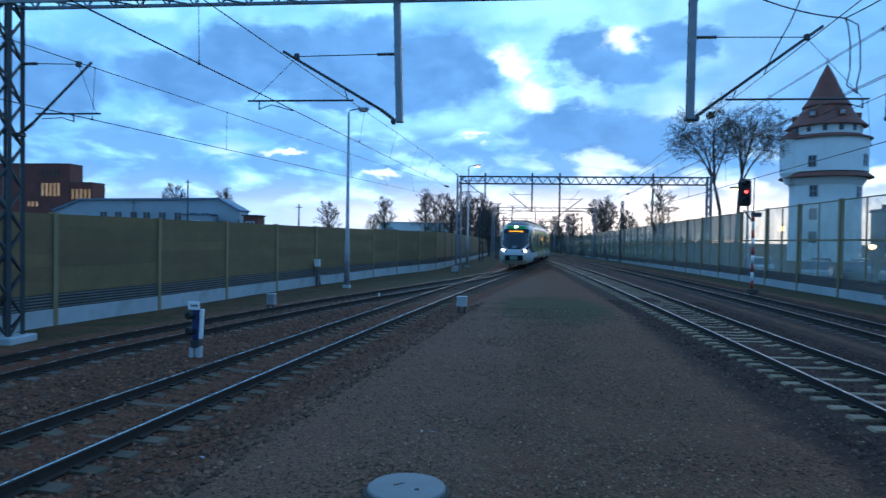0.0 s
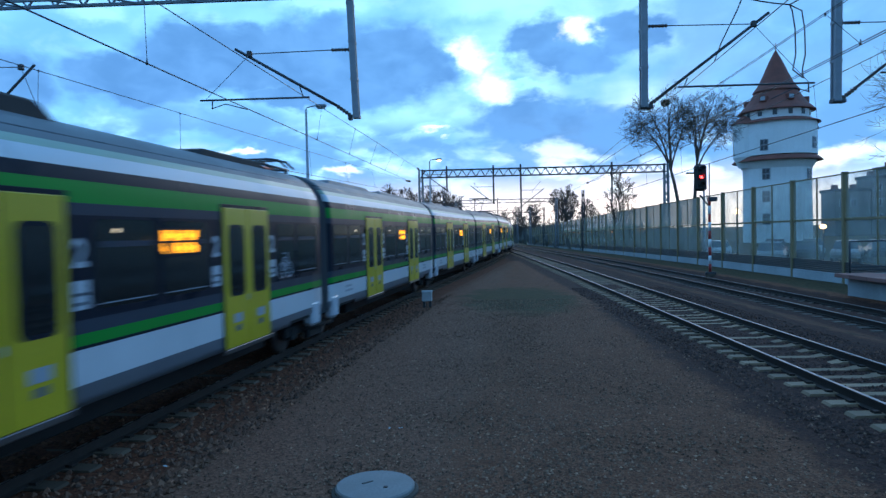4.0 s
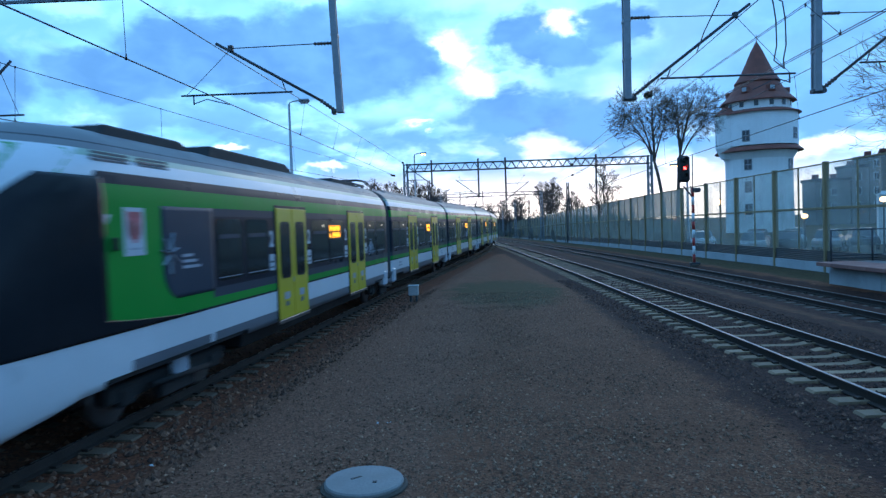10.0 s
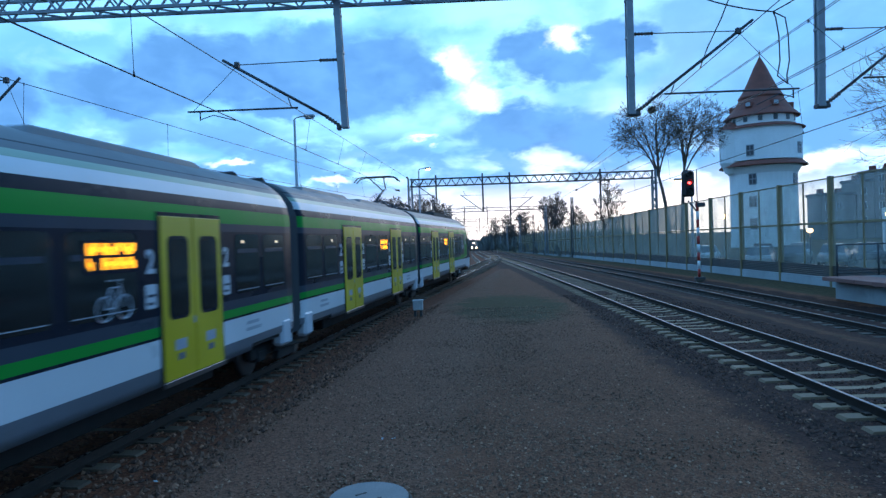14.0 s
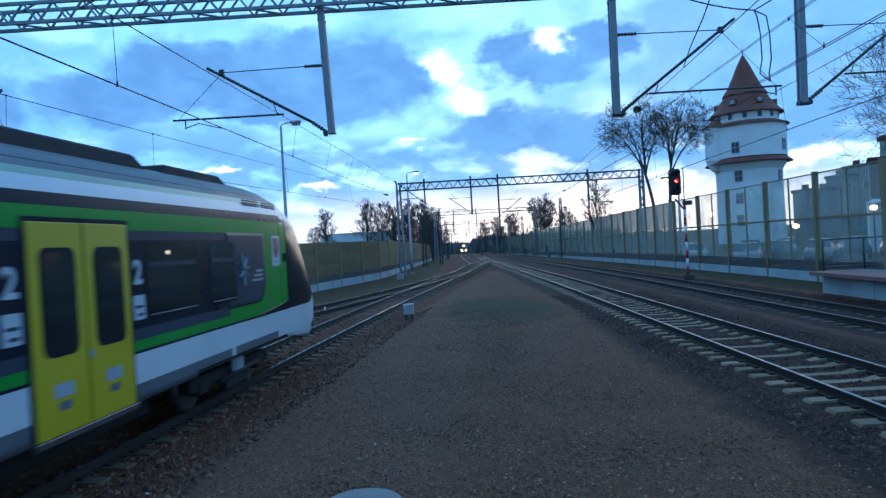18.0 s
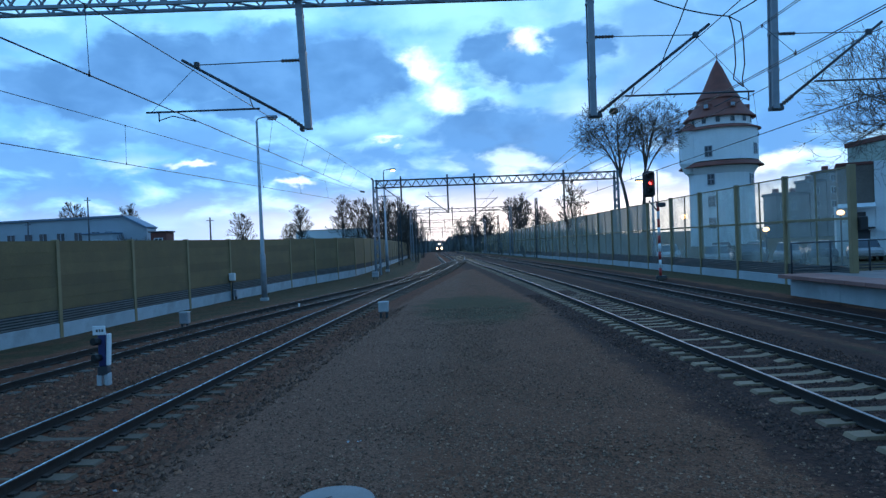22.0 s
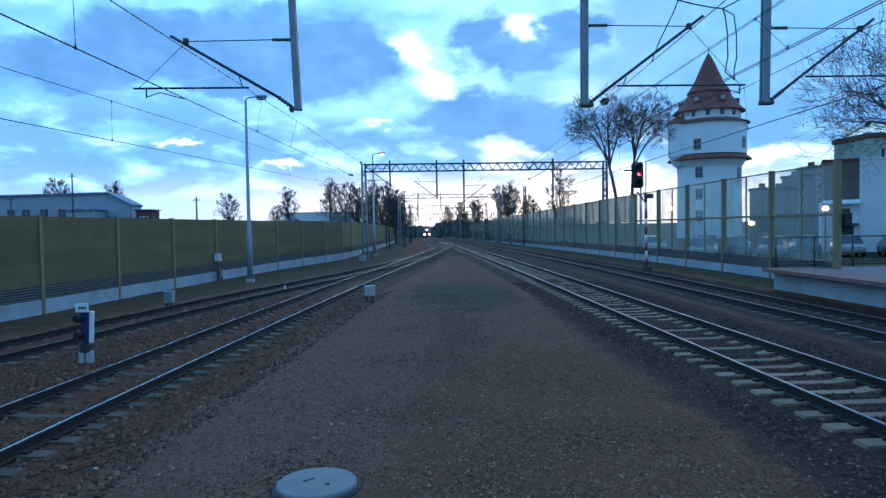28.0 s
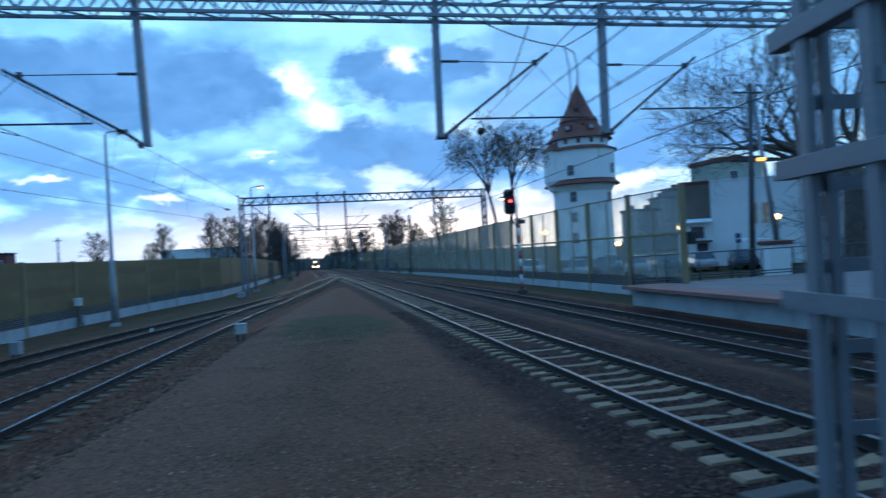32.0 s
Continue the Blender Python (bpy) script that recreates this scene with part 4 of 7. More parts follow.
# ---- signals, lamps and boxes beside the line ----
def colour_light_signal():
    x, y = 11.14, 37.0
    root = thing("railway_signal", "red and white striped signal post showing a red light", "railway signal", at=(x, y, 0))
    bm = bmesh.new()
    box(bm, (-0.20, -0.20, -0.3), (0.20, 0.20, 0.06), 0.02)
    part("footing", bm, SLEEPER_DARK, root)
    for k in range(9):
        bm = bmesh.new()
        tube(bm, [(0, 0, 0.15 + k * 0.45), (0, 0, 0.15 + (k + 1) * 0.45)], 0.075, 12)
        part("post_band", bm, RED if k % 2 == 0 else WHITE, root)
    bm = bmesh.new()
    box(bm, (-0.24, -0.14, 0.0), (0.30, 0.14, 0.16), 0.03)
    part("base_box", bm, STEEL_DARK, root)
    bm = bmesh.new()
    bar(bm, (0, 0, 3.7), (-0.5, 0, 4.35), 0.07)
    bar(bm, (0, 0, 4.15), (-0.15, 0, 4.35), 0.05)
    tube(bm, [(0, 0, 4.0), (0.02, 0, 6.05)], 0.03, 8)
    part("bracket", bm, STEEL_DARK, root)
    bm = bmesh.new()
    box(bm, (-0.05, -0.2, 3.98), (0.38, 0.25, 4.22), 0.04)
    part("junction_box", bm, STEEL_DARK, root)
    bm = bmesh.new()
    box(bm, (-0.80, -0.16, 4.55), (-0.14, 0.16, 6.0), 0.12)
    head = part("head", bm, BLACK, root, "tall black rounded signal head")
    for k, z in enumerate((4.85, 5.28, 5.72)):
        bm = bmesh.new()
        tube(bm, [(-0.47, -0.155, z), (-0.47, -0.19, z)], 0.09, 16)
        part("lens", bm, RED_LAMP if k == 1 else BLACK, head, "lit red lens" if k == 1 else "")
        bm = bmesh.new()
        tube(bm, [(-0.47, -0.16, z + 0.04), (-0.47, -0.38, z + 0.06)], 0.14, 12, cap=False)
        part("hood", bm, BLACK, head)


def dwarf_signal():
    root = thing("shunting_signal", "low blue and white shunting signal on a concrete foot", "shunting signal", at=(-9.02, 14.95, -0.26))
    bm = bmesh.new()
    box(bm, (-0.13, -0.10, -0.1), (-0.02, 0.10, 0.24), 0.02)
    box(bm, (0.03, -0.10, -0.1), (0.13, 0.10, 0.27), 0.02)
    part("foot", bm, CONCRETE, root)
    bm = bmesh.new()
    box(bm, (-0.10, -0.10, 0.22), (0.12, 0.10, 0.42), 0.015)
    part("pedestal", bm, STEEL_DARK, root)
    bm = bmesh.new()
    box(bm, (-0.07, -0.09, 0.42), (0.10, 0.09, 1.14), 0.02)
    part("housing", bm, BLUE, root, "dark blue housing")
    bm = bmesh.new()
    box(bm, (0.085, -0.115, 0.45), (0.15, 0.0, 1.14), 0.01, m=pose(0, 0, 0, 0, 3, 0))
    part("edge_strip", bm, WHITE, root, "white reflective strip")
    for z in (0.98, 0.62):
        bm = bmesh.new()
        tube(bm, [(-0.03, -0.09, z), (-0.10, -0.24, z + 0.01)], [0.075, 0.085], 12)
        part("lamp_hood", bm, BLACK, root)
    bm = bmesh.new()
    box(bm, (-0.15, -0.13, 1.12), (0.13, -0.10, 1.32), 0.01)
    plate = part("number_plate", bm, WHITE, root, "white name plate")
    bm = bmesh.new()
    for k in range(3):
        box(bm, (-0.07 + k * 0.06, -0.136, 1.19), (-0.03 + k * 0.06, -0.131, 1.245))
    part("lettering", bm, BLACK, plate)


def lamp_post(x, y, z0, h, arm=1.0, lit=True, side=1, label="tall grey lamp post with a short arm"):
    root = thing("street_lamp", label, "lamp post", "lamp posts", at=(x, y, z0))
    bm = bmesh.new()
    tube(bm, [(0, 0, 0), (0, 0, h * 0.25), (0, 0, h * 0.26), (0, 0, h)], [0.16, 0.15, 0.11, 0.06], 12)
    part("pole", bm, GALV, root)
    bm = bmesh.new()
    box(bm, (-0.2, -0.2, -0.1), (0.2, 0.2, 0.12), 0.02)
    part("base", bm, CONCRETE, root)
    bm = bmesh.new()
    tube(bm, [(0, 0, h - 0.02), (0.05 * side, 0, h + 0.1), (0.3 * side, 0, h + 0.17), (arm * side, 0, h + 0.2)], 0.035, 8)
    part("arm", bm, GALV, root)
    bm = bmesh.new()
    box(bm, (min(arm * side, (arm + 0.6) * side), -0.14, h + 0.12), (max(arm * side, (arm + 0.6) * side), 0.14, h + 0.27), 0.04)
    head = part("lantern", bm, STEEL_GREY, root)
    bm = bmesh.new()
    box(bm, (min((arm + 0.08) * side, (arm + 0.54) * side), -0.11, h + 0.02), (max((arm + 0.08) * side, (arm + 0.54) * side), 0.11, h + 0.13), 0.04)
    part("lamp", bm, LAMP_WARM if lit else GALV, head, "glowing warm lamp" if lit else "")
    return root


def cabinet(x, y, z0, w, h, label, legs=True, turn=0, paint=None):
    root = thing("trackside_box", label, "trackside box", "trackside boxes", at=(x, y, z0), turn=turn)
    bm = bmesh.new()
    b0 = h * 0.28 if legs else 0
    paint = paint or GALV
    box(bm, (-w / 2, -w / 2, b0), (w / 2, w / 2, h), 0.025)
    part("housing", bm, paint, root)
    bm = bmesh.new()
    box(bm, (-w / 2 - 0.02, -w / 2 - 0.02, h), (w / 2 + 0.02, w / 2 + 0.02, h + 0.03), 0.01)
    part("lid", bm, paint, root)
    if legs:
        for sx in (-1, 1):
            bm = bmesh.new()
            box(bm, (sx * w * 0.3 - 0.04, -0.08, -0.1), (sx * w * 0.3 + 0.04, 0.08, b0 + 0.02), 0.008)
            part("leg", bm, STEEL_DARK, root)


def manhole():
    root = thing("manhole_cover", "round grey concrete manhole cover on a raised ring", "manhole cover", at=(-2.78, 6.66, 0))
    bm = bmesh.new()
    lathe(bm, [(0.44, -0.1), (0.44, 0.02), (0.42, 0.035), (0.37, 0.035), (0.36, 0.02)], 40)
    part("ring", bm, SLEEPER_DARK, root)
    bm = bmesh.new()
    lathe(bm, [(0.385, 0.0), (0.40, 0.02), (0.40, 0.06), (0.385, 0.075), (0.05, 0.085)], 40)
    part("cover", bm, mat("worn_grey_concrete", (0.215, 0.205, 0.20), 0.8, 0, 0.12, 3, 40, 0.25, (0.18, 0.17, 0.16), 0.4), root)
    bm = bmesh.new()
    box(bm, (-0.06, -0.012, 0.078), (0.06, 0.012, 0.088), m=pose(-0.08, 0.02, 0, 0, 0, 35))
    box(bm, (-0.02, -0.02, 0.078), (0.02, 0.02, 0.088), m=pose(0.12, -0.10, 0))
    part("lifting_slot", bm, BLACK, root)


NEAR_MAST = (1.46, 2.80, -9)   # far leg's corner and the turn of the bars


def near_mast():
    """The battened mast close by at the path's edge: paired channels, flat bars along the track, thin ties across."""
    root = thing("lattice_mast", "grey-blue steel mast of paired channels with flat cross bars", "mast", at=(NEAR_MAST[0], NEAR_MAST[1], 0), turn=NEAR_MAST[2])
    steel = mat("blue_grey_mast_paint", (0.17, 0.185, 0.21), 0.5, 0.2, 0.12, 2.5, 40, 0.1, (0.16, 0.12, 0.1), 0.35)
    for sx in (0.0, 0.62):
        for sy in (0.0, -0.50):
            bm = bmesh.new()
            box(bm, (sx, sy - 0.045, 0), (sx + 0.010, sy + 0.045, 9.4))
            box(bm, (sx + 0.010, sy + 0.035, 0), (sx + 0.055, sy + 0.045, 9.4))
            box(bm, (sx + 0.010, sy - 0.045, 0), (sx + 0.055, sy - 0.035, 9.4))
            leg = part("leg", bm, steel, root)
            bm = bmesh.new()
            box(bm, (sx + 0.105, sy - 0.030, 0), (sx + 0.165, sy + 0.030, 9.4), 0.006)
            part("inner_channel", bm, steel, leg)
    for k in range(10):
        z = 2.20 + 0.71 * k
        for sx in (-0.010, 0.796):
            bm = bmesh.new()
            box(bm, (sx - 0.006, -0.80, z), (sx + 0.006, 0.27, z + 0.10), 0.003)
            box(bm, (sx - 0.006, -0.80, z - 0.006), (sx + 0.10, 0.27, z + 0.006))
            part("cross_bar", bm, steel, root)
    for k in range(19):
        z = 0.24 + 0.43 * k
        for sy in (0.053, -0.553):
            bm = bmesh.new()
            box(bm, (0.02, sy - 0.006, z), (0.80, sy + 0.006, z + 0.075))
            part("tie_bar", bm, steel, root)
    bm = bmesh.new()
    box(bm, (-0.2, -0.9, -0.2), (1.0, 0.3, 0.12), 0.03)
    part("footing", bm, CONCRETE, root)


SCRAPS = ((-2.75, 8.80, 20), (-2.90, 8.80, 80), (-5.29, 7.39, 140))


def build_lineside():
    colour_light_signal()
    dwarf_signal()
    lamp_post(-10.9, 37.3, -0.24, 9.9, 0.55, False)
    lamp_post(-5.8, 66.0, -0.1, 9.75, 0.6, True)
    lamp_post(14.6, 48.0, 0.0, 6.2, 0.6, True, -1)
    cabinet(-3.44, 24.3, 0, 0.36, 0.47, "small pale grey trackside box on a dark foot", paint=CONCRETE)
    cabinet(-11.16, 25.85, -0.30, 0.32, 0.58, "weathered grey point box beside the siding")
    cabinet(-12.95, 38.6, -0.2, 0.4, 0.5, "small box by the noise barrier")
    cabinet(-5.9, 52.0, -0.1, 0.5, 0.5, "dark point machine beside the turnout")
    box_on_wall = thing("wall_box", "white electric box on the noise barrier", "electric box", at=(-12.90, 38.2, 0.86))
    bm = bmesh.new()
    box(bm, (-0.16, -0.1, 0), (0.18, 0.1, 0.42), 0.02)
    part("housing", bm, WHITE, box_on_wall)
    bm = bmesh.new()
    bar(bm, (0, 0, 0), (0, 0, -1.3), 0.06)
    part("stand", bm, STEEL_DARK, box_on_wall)
    manhole()
    stake = thing("marker_stake", "short white marker stake between the tracks", "marker", at=(-7.72, 30.6, -0.26))
    bm = bmesh.new()
    box(bm, (-0.04, -0.03, -0.1), (0.04, 0.03, 0.30), 0.008)
    part("stake", bm, WHITE, stake)
    for x, y, turn in SCRAPS:
        scrap = thing("paper_scrap", "crumpled white scrap of paper on the gravel", "litter", "litter", at=(x, y, 0.015), turn=turn)
        bm = bmesh.new()
        vs = [bm.verts.new(p) for p in ((-0.05, -0.02, 0), (0.0, -0.03, 0.025), (0.05, -0.01, 0.005), (0.04, 0.03, 0.02), (-0.01, 0.02, 0.0), (-0.05, 0.03, 0.02))]
        bm.faces.new((vs[0], vs[1], vs[4], vs[5]))
        bm.faces.new((vs[1], vs[2], vs[3], vs[4]))
        r = bmesh.ops.extrude_face_region(bm, geom=list(bm.faces))
        bmesh.ops.translate(bm, vec=(0, 0, -0.006), verts=[g for g in r["geom"] if isinstance(g, bmesh.types.BMVert)])
        bmesh.ops.scale(bm, vec=(0.55, 0.55, 0.55), verts=bm.verts)
        part("paper", bm, CONCRETE, scrap)
    near_mast()
    plank = thing("crossing_plank", "dark weathered timber plank across the rail", "plank", at=(3.35, 5.5, 0.0), turn=8)
    bm = bmesh.new()
    box(bm, (-0.5, -0.13, 0.0), (0.32, 0.13, 0.14), 0.015)
    part("board", bm, mat("dark_weathered_timber", (0.07, 0.06, 0.055), 0.85, 0, 0.25, 4, 50, 0.3), plank)


build_lineside()
# ---- the train: two coupled five-car units ----
T_WHITE = mat("train_white_paint", (0.53, 0.56, 0.60), 0.34, 0, 0.04, 1.0, 30, 0.02, (0.42, 0.42, 0.42), 0.25)
T_GREEN = mat("train_green_paint", (0.022, 0.24, 0.036), 0.36, 0, 0.05, 1.0, 30, 0.02, spec=0.08)
T_GREY = mat("train_slate_grey_paint", (0.045, 0.055, 0.075), 0.34, 0, 0.06, 1.0, 30, 0.02, spec=0.08)
T_SKIRT = mat("train_skirt_grey", (0.11, 0.125, 0.15), 0.4, 0, 0.12, 1.0, 30, 0.03, (0.10, 0.09, 0.08), 0.5)
T_BLACK = mat("train_black_band", (0.016, 0.019, 0.030), 0.3, 0, 0.1, 1.0, 30, 0, spec=0.06)
T_ROOF = mat("train_roof_grey", (0.092, 0.104, 0.118), 0.5, 0, 0.1, 1.0, 30, 0.03, (0.12, 0.12, 0.12), 0.5)
T_YELLOW = mat("train_yellow_door", (0.48, 0.365, 0.012), 0.38, 0, 0.06, 1.0, 30, 0.02, (0.35, 0.27, 0.03), 0.3)
T_GLASS = mat("train_window_glass", (0.020, 0.020, 0.020), 0.07, 0, 0.1, 0.6, 5, 0)
T_SHIELD = mat("train_windscreen", (0.01, 0.014, 0.02), 0.06, 0, 0.1, 0.6, 5, 0)
T_CAB = mat("cab_side_glass", (0.012, 0.014, 0.018), 0.16, 0, 0.1, 0.6, 5, 0, spec=0.12)
T_MINT = mat("pale_mint_roof_edge", (0.26, 0.36, 0.27), 0.35, 0, 0.12, 1.2, 30, 0.02, (0.20, 0.24, 0.22), 0.5)
T_RUBBER = mat("gangway_rubber", (0.042, 0.046, 0.054), 0.75, 0, 0.15, 2, 30, 0.1)
T_UNDER = mat("underframe_dark_steel", (0.012, 0.012, 0.013), 0.85, 0.0, 0.3, 3, 30, 0.2)
T_WHEEL = mat("wheel_steel", (0.16, 0.15, 0.15), 0.4, 0.8, 0.15, 4, 30, 0.05)
CABIN = mat("lit_cabin_lamp", (0.8, 0.7, 0.5), 0.4, 0, 0, 5, 40, 0, emit=(1.0, 0.72, 0.42), power=0.9)
T_PLATE = mat("train_white_decal", (0.44, 0.48, 0.54), 0.4, 0, 0.05, 3, 30, 0)
T_PALE = mat("pale_grey_decal", (0.30, 0.34, 0.40), 0.4, 0, 0.1, 3, 30, 0)
BODY_MATS = [T_WHITE, T_GREEN, T_GREY, T_SKIRT, T_BLACK, T_ROOF, T_YELLOW, T_SHIELD, T_MINT]
WHT, GRN, GRY, SKT, BLK, ROF, YEL, SHD, MNT = range(9)
MID_L, END_L = 15.65, 20.7
HALF = [(0.42, 1.28), (0.55, 1.36), (0.75, 1.41), (1.0, 1.43), (3.2, 1.43), (3.38, 1.415), (3.52, 1.385), (3.66, 1.33), (3.80, 1.25), (3.93, 1.13), (4.05, 0.98), (4.15, 0.80), (4.23, 0.55), (4.28, 0.28), (4.29, 0.02)]


def half_width(z):
    zs, ws = zip(*HALF)
    return float(np.interp(z, zs, ws))


def nose_back(z):
    """How far the front leans back at a height."""
    return float(np.interp(z, (0.42, 0.6, 0.85, 1.35, 1.6, 1.9, 2.5, 3.1, 3.5, 3.8, 4.05, 4.2, 4.29), (0.55, 0.26, 0.06, 0.0, 0.05, 0.22, 0.64, 1.10, 1.46, 1.92, 2.6, 3.3, 4.6)))


def stripe(z):
    if z < 1.01:
        return SKT
    if z < 1.42:
        return WHT
    if z < 1.46:
        return BLK
    if z < 1.60:
        return GRN
    if z < 1.76 or 2.98 < z < 3.12:
        return GRY
    if z < 3.12:
        return BLK
    if z < 3.38:
        return GRN
    if z < 3.54:
        return BLK
    if z < 3.73:
        return WHT
    if z < 3.83:
        return MNT
    return BLK if 3.93 < z < 3.955 else ROF


Z_ROWS = [0.42, 0.55, 0.65, 0.74, 0.86, 1.01, 1.08, 1.15, 1.24, 1.33, 1.42, 1.46, 1.53, 1.60, 1.68, 1.76] + [1.76 + 0.061 * k for k in range(1, 20)] + [2.98, 3.05, 3.12, 3.2, 3.29, 3.38, 3.46, 3.54, 3.60, 3.66, 3.73, 3.78, 3.83, 3.93, 3.955, 3.99, 4.05, 4.1, 4.15, 4.19, 4.23, 4.28, 4.29]


def end_stripe(s, y, z):
    """The livery of the end car's shell; the cab's glass, grille and green panels lie on it as parts."""
    if s < 6.2 and z < 1.01:
        return WHT if s < 3.9 else SKT
    if s < 6.4 and z < 3.38:
        return WHT if s < 3.4 or z < 1.42 else (GRN if z > 1.46 else BLK)
    if s < 3.3 and z < 3.86:
        return WHT
    return stripe(z)


def side_point(s, z):
    """Half-width of the end car's shell at a distance from its nose and a height."""
    w, xf = half_width(z), nose_back(z)
    depth = max(0.3, min(2.6, 4.6 - xf))
    if s >= xf + depth:
        return w
    u = max(0.0, 1 - max(0.0, s - xf) / depth)
    c = min(1.0, u ** (1 / 0.62))
    return w * math.sqrt(max(0.0, 1 - c * c)) ** 0.72


def front_shell(zs, half, off=0.012, inner=None, cols=14):
    """A panel that follows the nose: at each height it reaches half(z) to both sides (or from inner(z) outwards)."""
    bm = bmesh.new()
    rows = []
    for z in zs:
        h, a = half(z), (inner(z) if inner else -half(z))
        r = []
        for k in range(cols + 1):
            ay = a + (h - a) * k / cols
            s, _ = front_point(z, min(abs(ay), half_width(z) * 0.985))
            r.append(bm.verts.new((ay, s - off, z)))
        rows.append(r)
    for a, b in zip(rows, rows[1:]):
        for k in range(cols):
            f = bm.faces.new((a[k], a[k + 1], b[k + 1], b[k]))
            f.smooth = True
    r = bmesh.ops.extrude_face_region(bm, geom=list(bm.faces))
    bmesh.ops.translate(bm, vec=(0, off + 0.03, 0), verts=[g for g in r["geom"] if isinstance(g, bmesh.types.BMVert)])
    bmesh.ops.recalc_face_normals(bm, faces=bm.faces)
    return bm


def side_shell(side, zs, s0, s1, off=0.008, cols=16):
    """A panel that follows the car's flank between s0(z) and s1(z)."""
    bm = bmesh.new()
    rows = []
    for z in zs:
        a, b = s0(z), s1(z)
        rows.append([bm.verts.new((side * (side_point(a + (b - a) * k / cols, z) + off), a + (b - a) * k / cols, z)) for k in range(cols + 1)])
    for a, b in zip(rows, rows[1:]):
        for k in range(cols):
            f = bm.faces.new((a[k], a[k + 1], b[k + 1], b[k]))
            f.smooth = True
    r = bmesh.ops.extrude_face_region(bm, geom=list(bm.faces))
    bmesh.ops.translate(bm, vec=(-side * (off + 0.02), 0, 0), verts=[g for g in r["geom"] if isinstance(g, bmesh.types.BMVert)])
    bmesh.ops.recalc_face_normals(bm, faces=bm.faces)
    return bm


def round_ends(z, z0, z1, r):
    """How much a panel with rounded corners draws in at a height."""
    d = min(z - z0, z1 - z)
    return 0.0 if d >= r else r - math.sqrt(max(0.0, r * r - (r - d) ** 2))


def cab_panels(car, shift=0.0):
    lin = lambda a, b, n: list(np.linspace(a, b, n))
    shield = lambda z: 0.80 + 0.44 * math.sin(math.pi / 2 * min(1.0, (z - 1.74) / 0.9)) - round_ends(z, 1.72, 3.9, 0.35)
    part("green_surround", front_shell(lin(1.95, 3.80, 24), lambda z: min(half_width(z) * 0.965, shield(z) + 0.06 + 0.14 * min(1.0, (z - 1.95) / 0.8) - round_ends(z, 1.93, 3.84, 0.30)), 0.010), T_GREEN, car, "green windscreen surround")
    part("windscreen", front_shell(lin(1.73, 3.13, 22), lambda z: min(half_width(z) * 0.90, shield(z)), 0.022), T_SHIELD, car, "large dark raked windscreen")
    part("display_panel", front_shell(lin(3.13, 3.52, 9), lambda z: min(1.14, half_width(z) * 0.86) - round_ends(z, 2.6, 3.54, 0.2), 0.022), T_BLACK, car)
    part("grille_trim", front_shell(lin(0.56, 1.30, 12), lambda z: 1.02 - round_ends(z, 0.55, 1.9, 0.25), 0.010), T_YELLOW, car, "yellow band round the grille")
    part("grille_frame", front_shell(lin(0.64, 1.32, 12), lambda z: 0.93 - round_ends(z, 0.62, 1.9, 0.22), 0.018), T_WHITE, car)
    part("grille", front_shell(lin(0.76, 1.22, 8), lambda z: 0.80 - round_ends(z, 0.74, 1.24, 0.10), 0.024), T_BLACK, car, "black grille opening")
    for side in (-1, 1):
        # black cab glazing with a bowed front edge, its foot running back as a narrowing stripe under the green
        front_edge = lambda z: nose_back(z) + 0.68 + 4.2 * max(0.0, 1.88 - z) ** 2.0 + 1.1 * max(0.0, z - 2.9) ** 2
        back_edge = lambda z: 3.48 - shift + (0.0 if z > 1.62 else 3.3 * ((1.62 - z) / 0.24) ** 1.5) + round_ends(min(z, 3.0), 1.0, 3.4, 0.1)
        part("cab_window", side_shell(side, lin(1.42, 3.46, 42), lambda z: min(front_edge(z), back_edge(z) - 0.10), back_edge, 0.010, 28), T_CAB, car, "black glazed cab side")
        if shift:
            part("green_panel", side_shell(side, lin(1.47, 3.36, 22), lambda z: 3.44 - shift + round_ends(z, 1.44, 3.9, 0.2), lambda z: 3.6, 0.004), T_GREEN, car, "green panel behind the cab")
        # green sweeps from a full-height panel into the stripe along the sill
        part("slate_panel", side_shell(side, lin(1.72, 3.12, 22), lambda z: 4.80 - shift + round_ends(z, 1.70, 3.9, 0.5), lambda z: 6.42, 0.006), T_GREY, car)


def hem(s):
    """The height of the shell's lower edge: it sweeps up behind the nose."""
    return 0.42 + 0.34 * min(1.0, max(0.0, (s - 0.7) / 2.2))


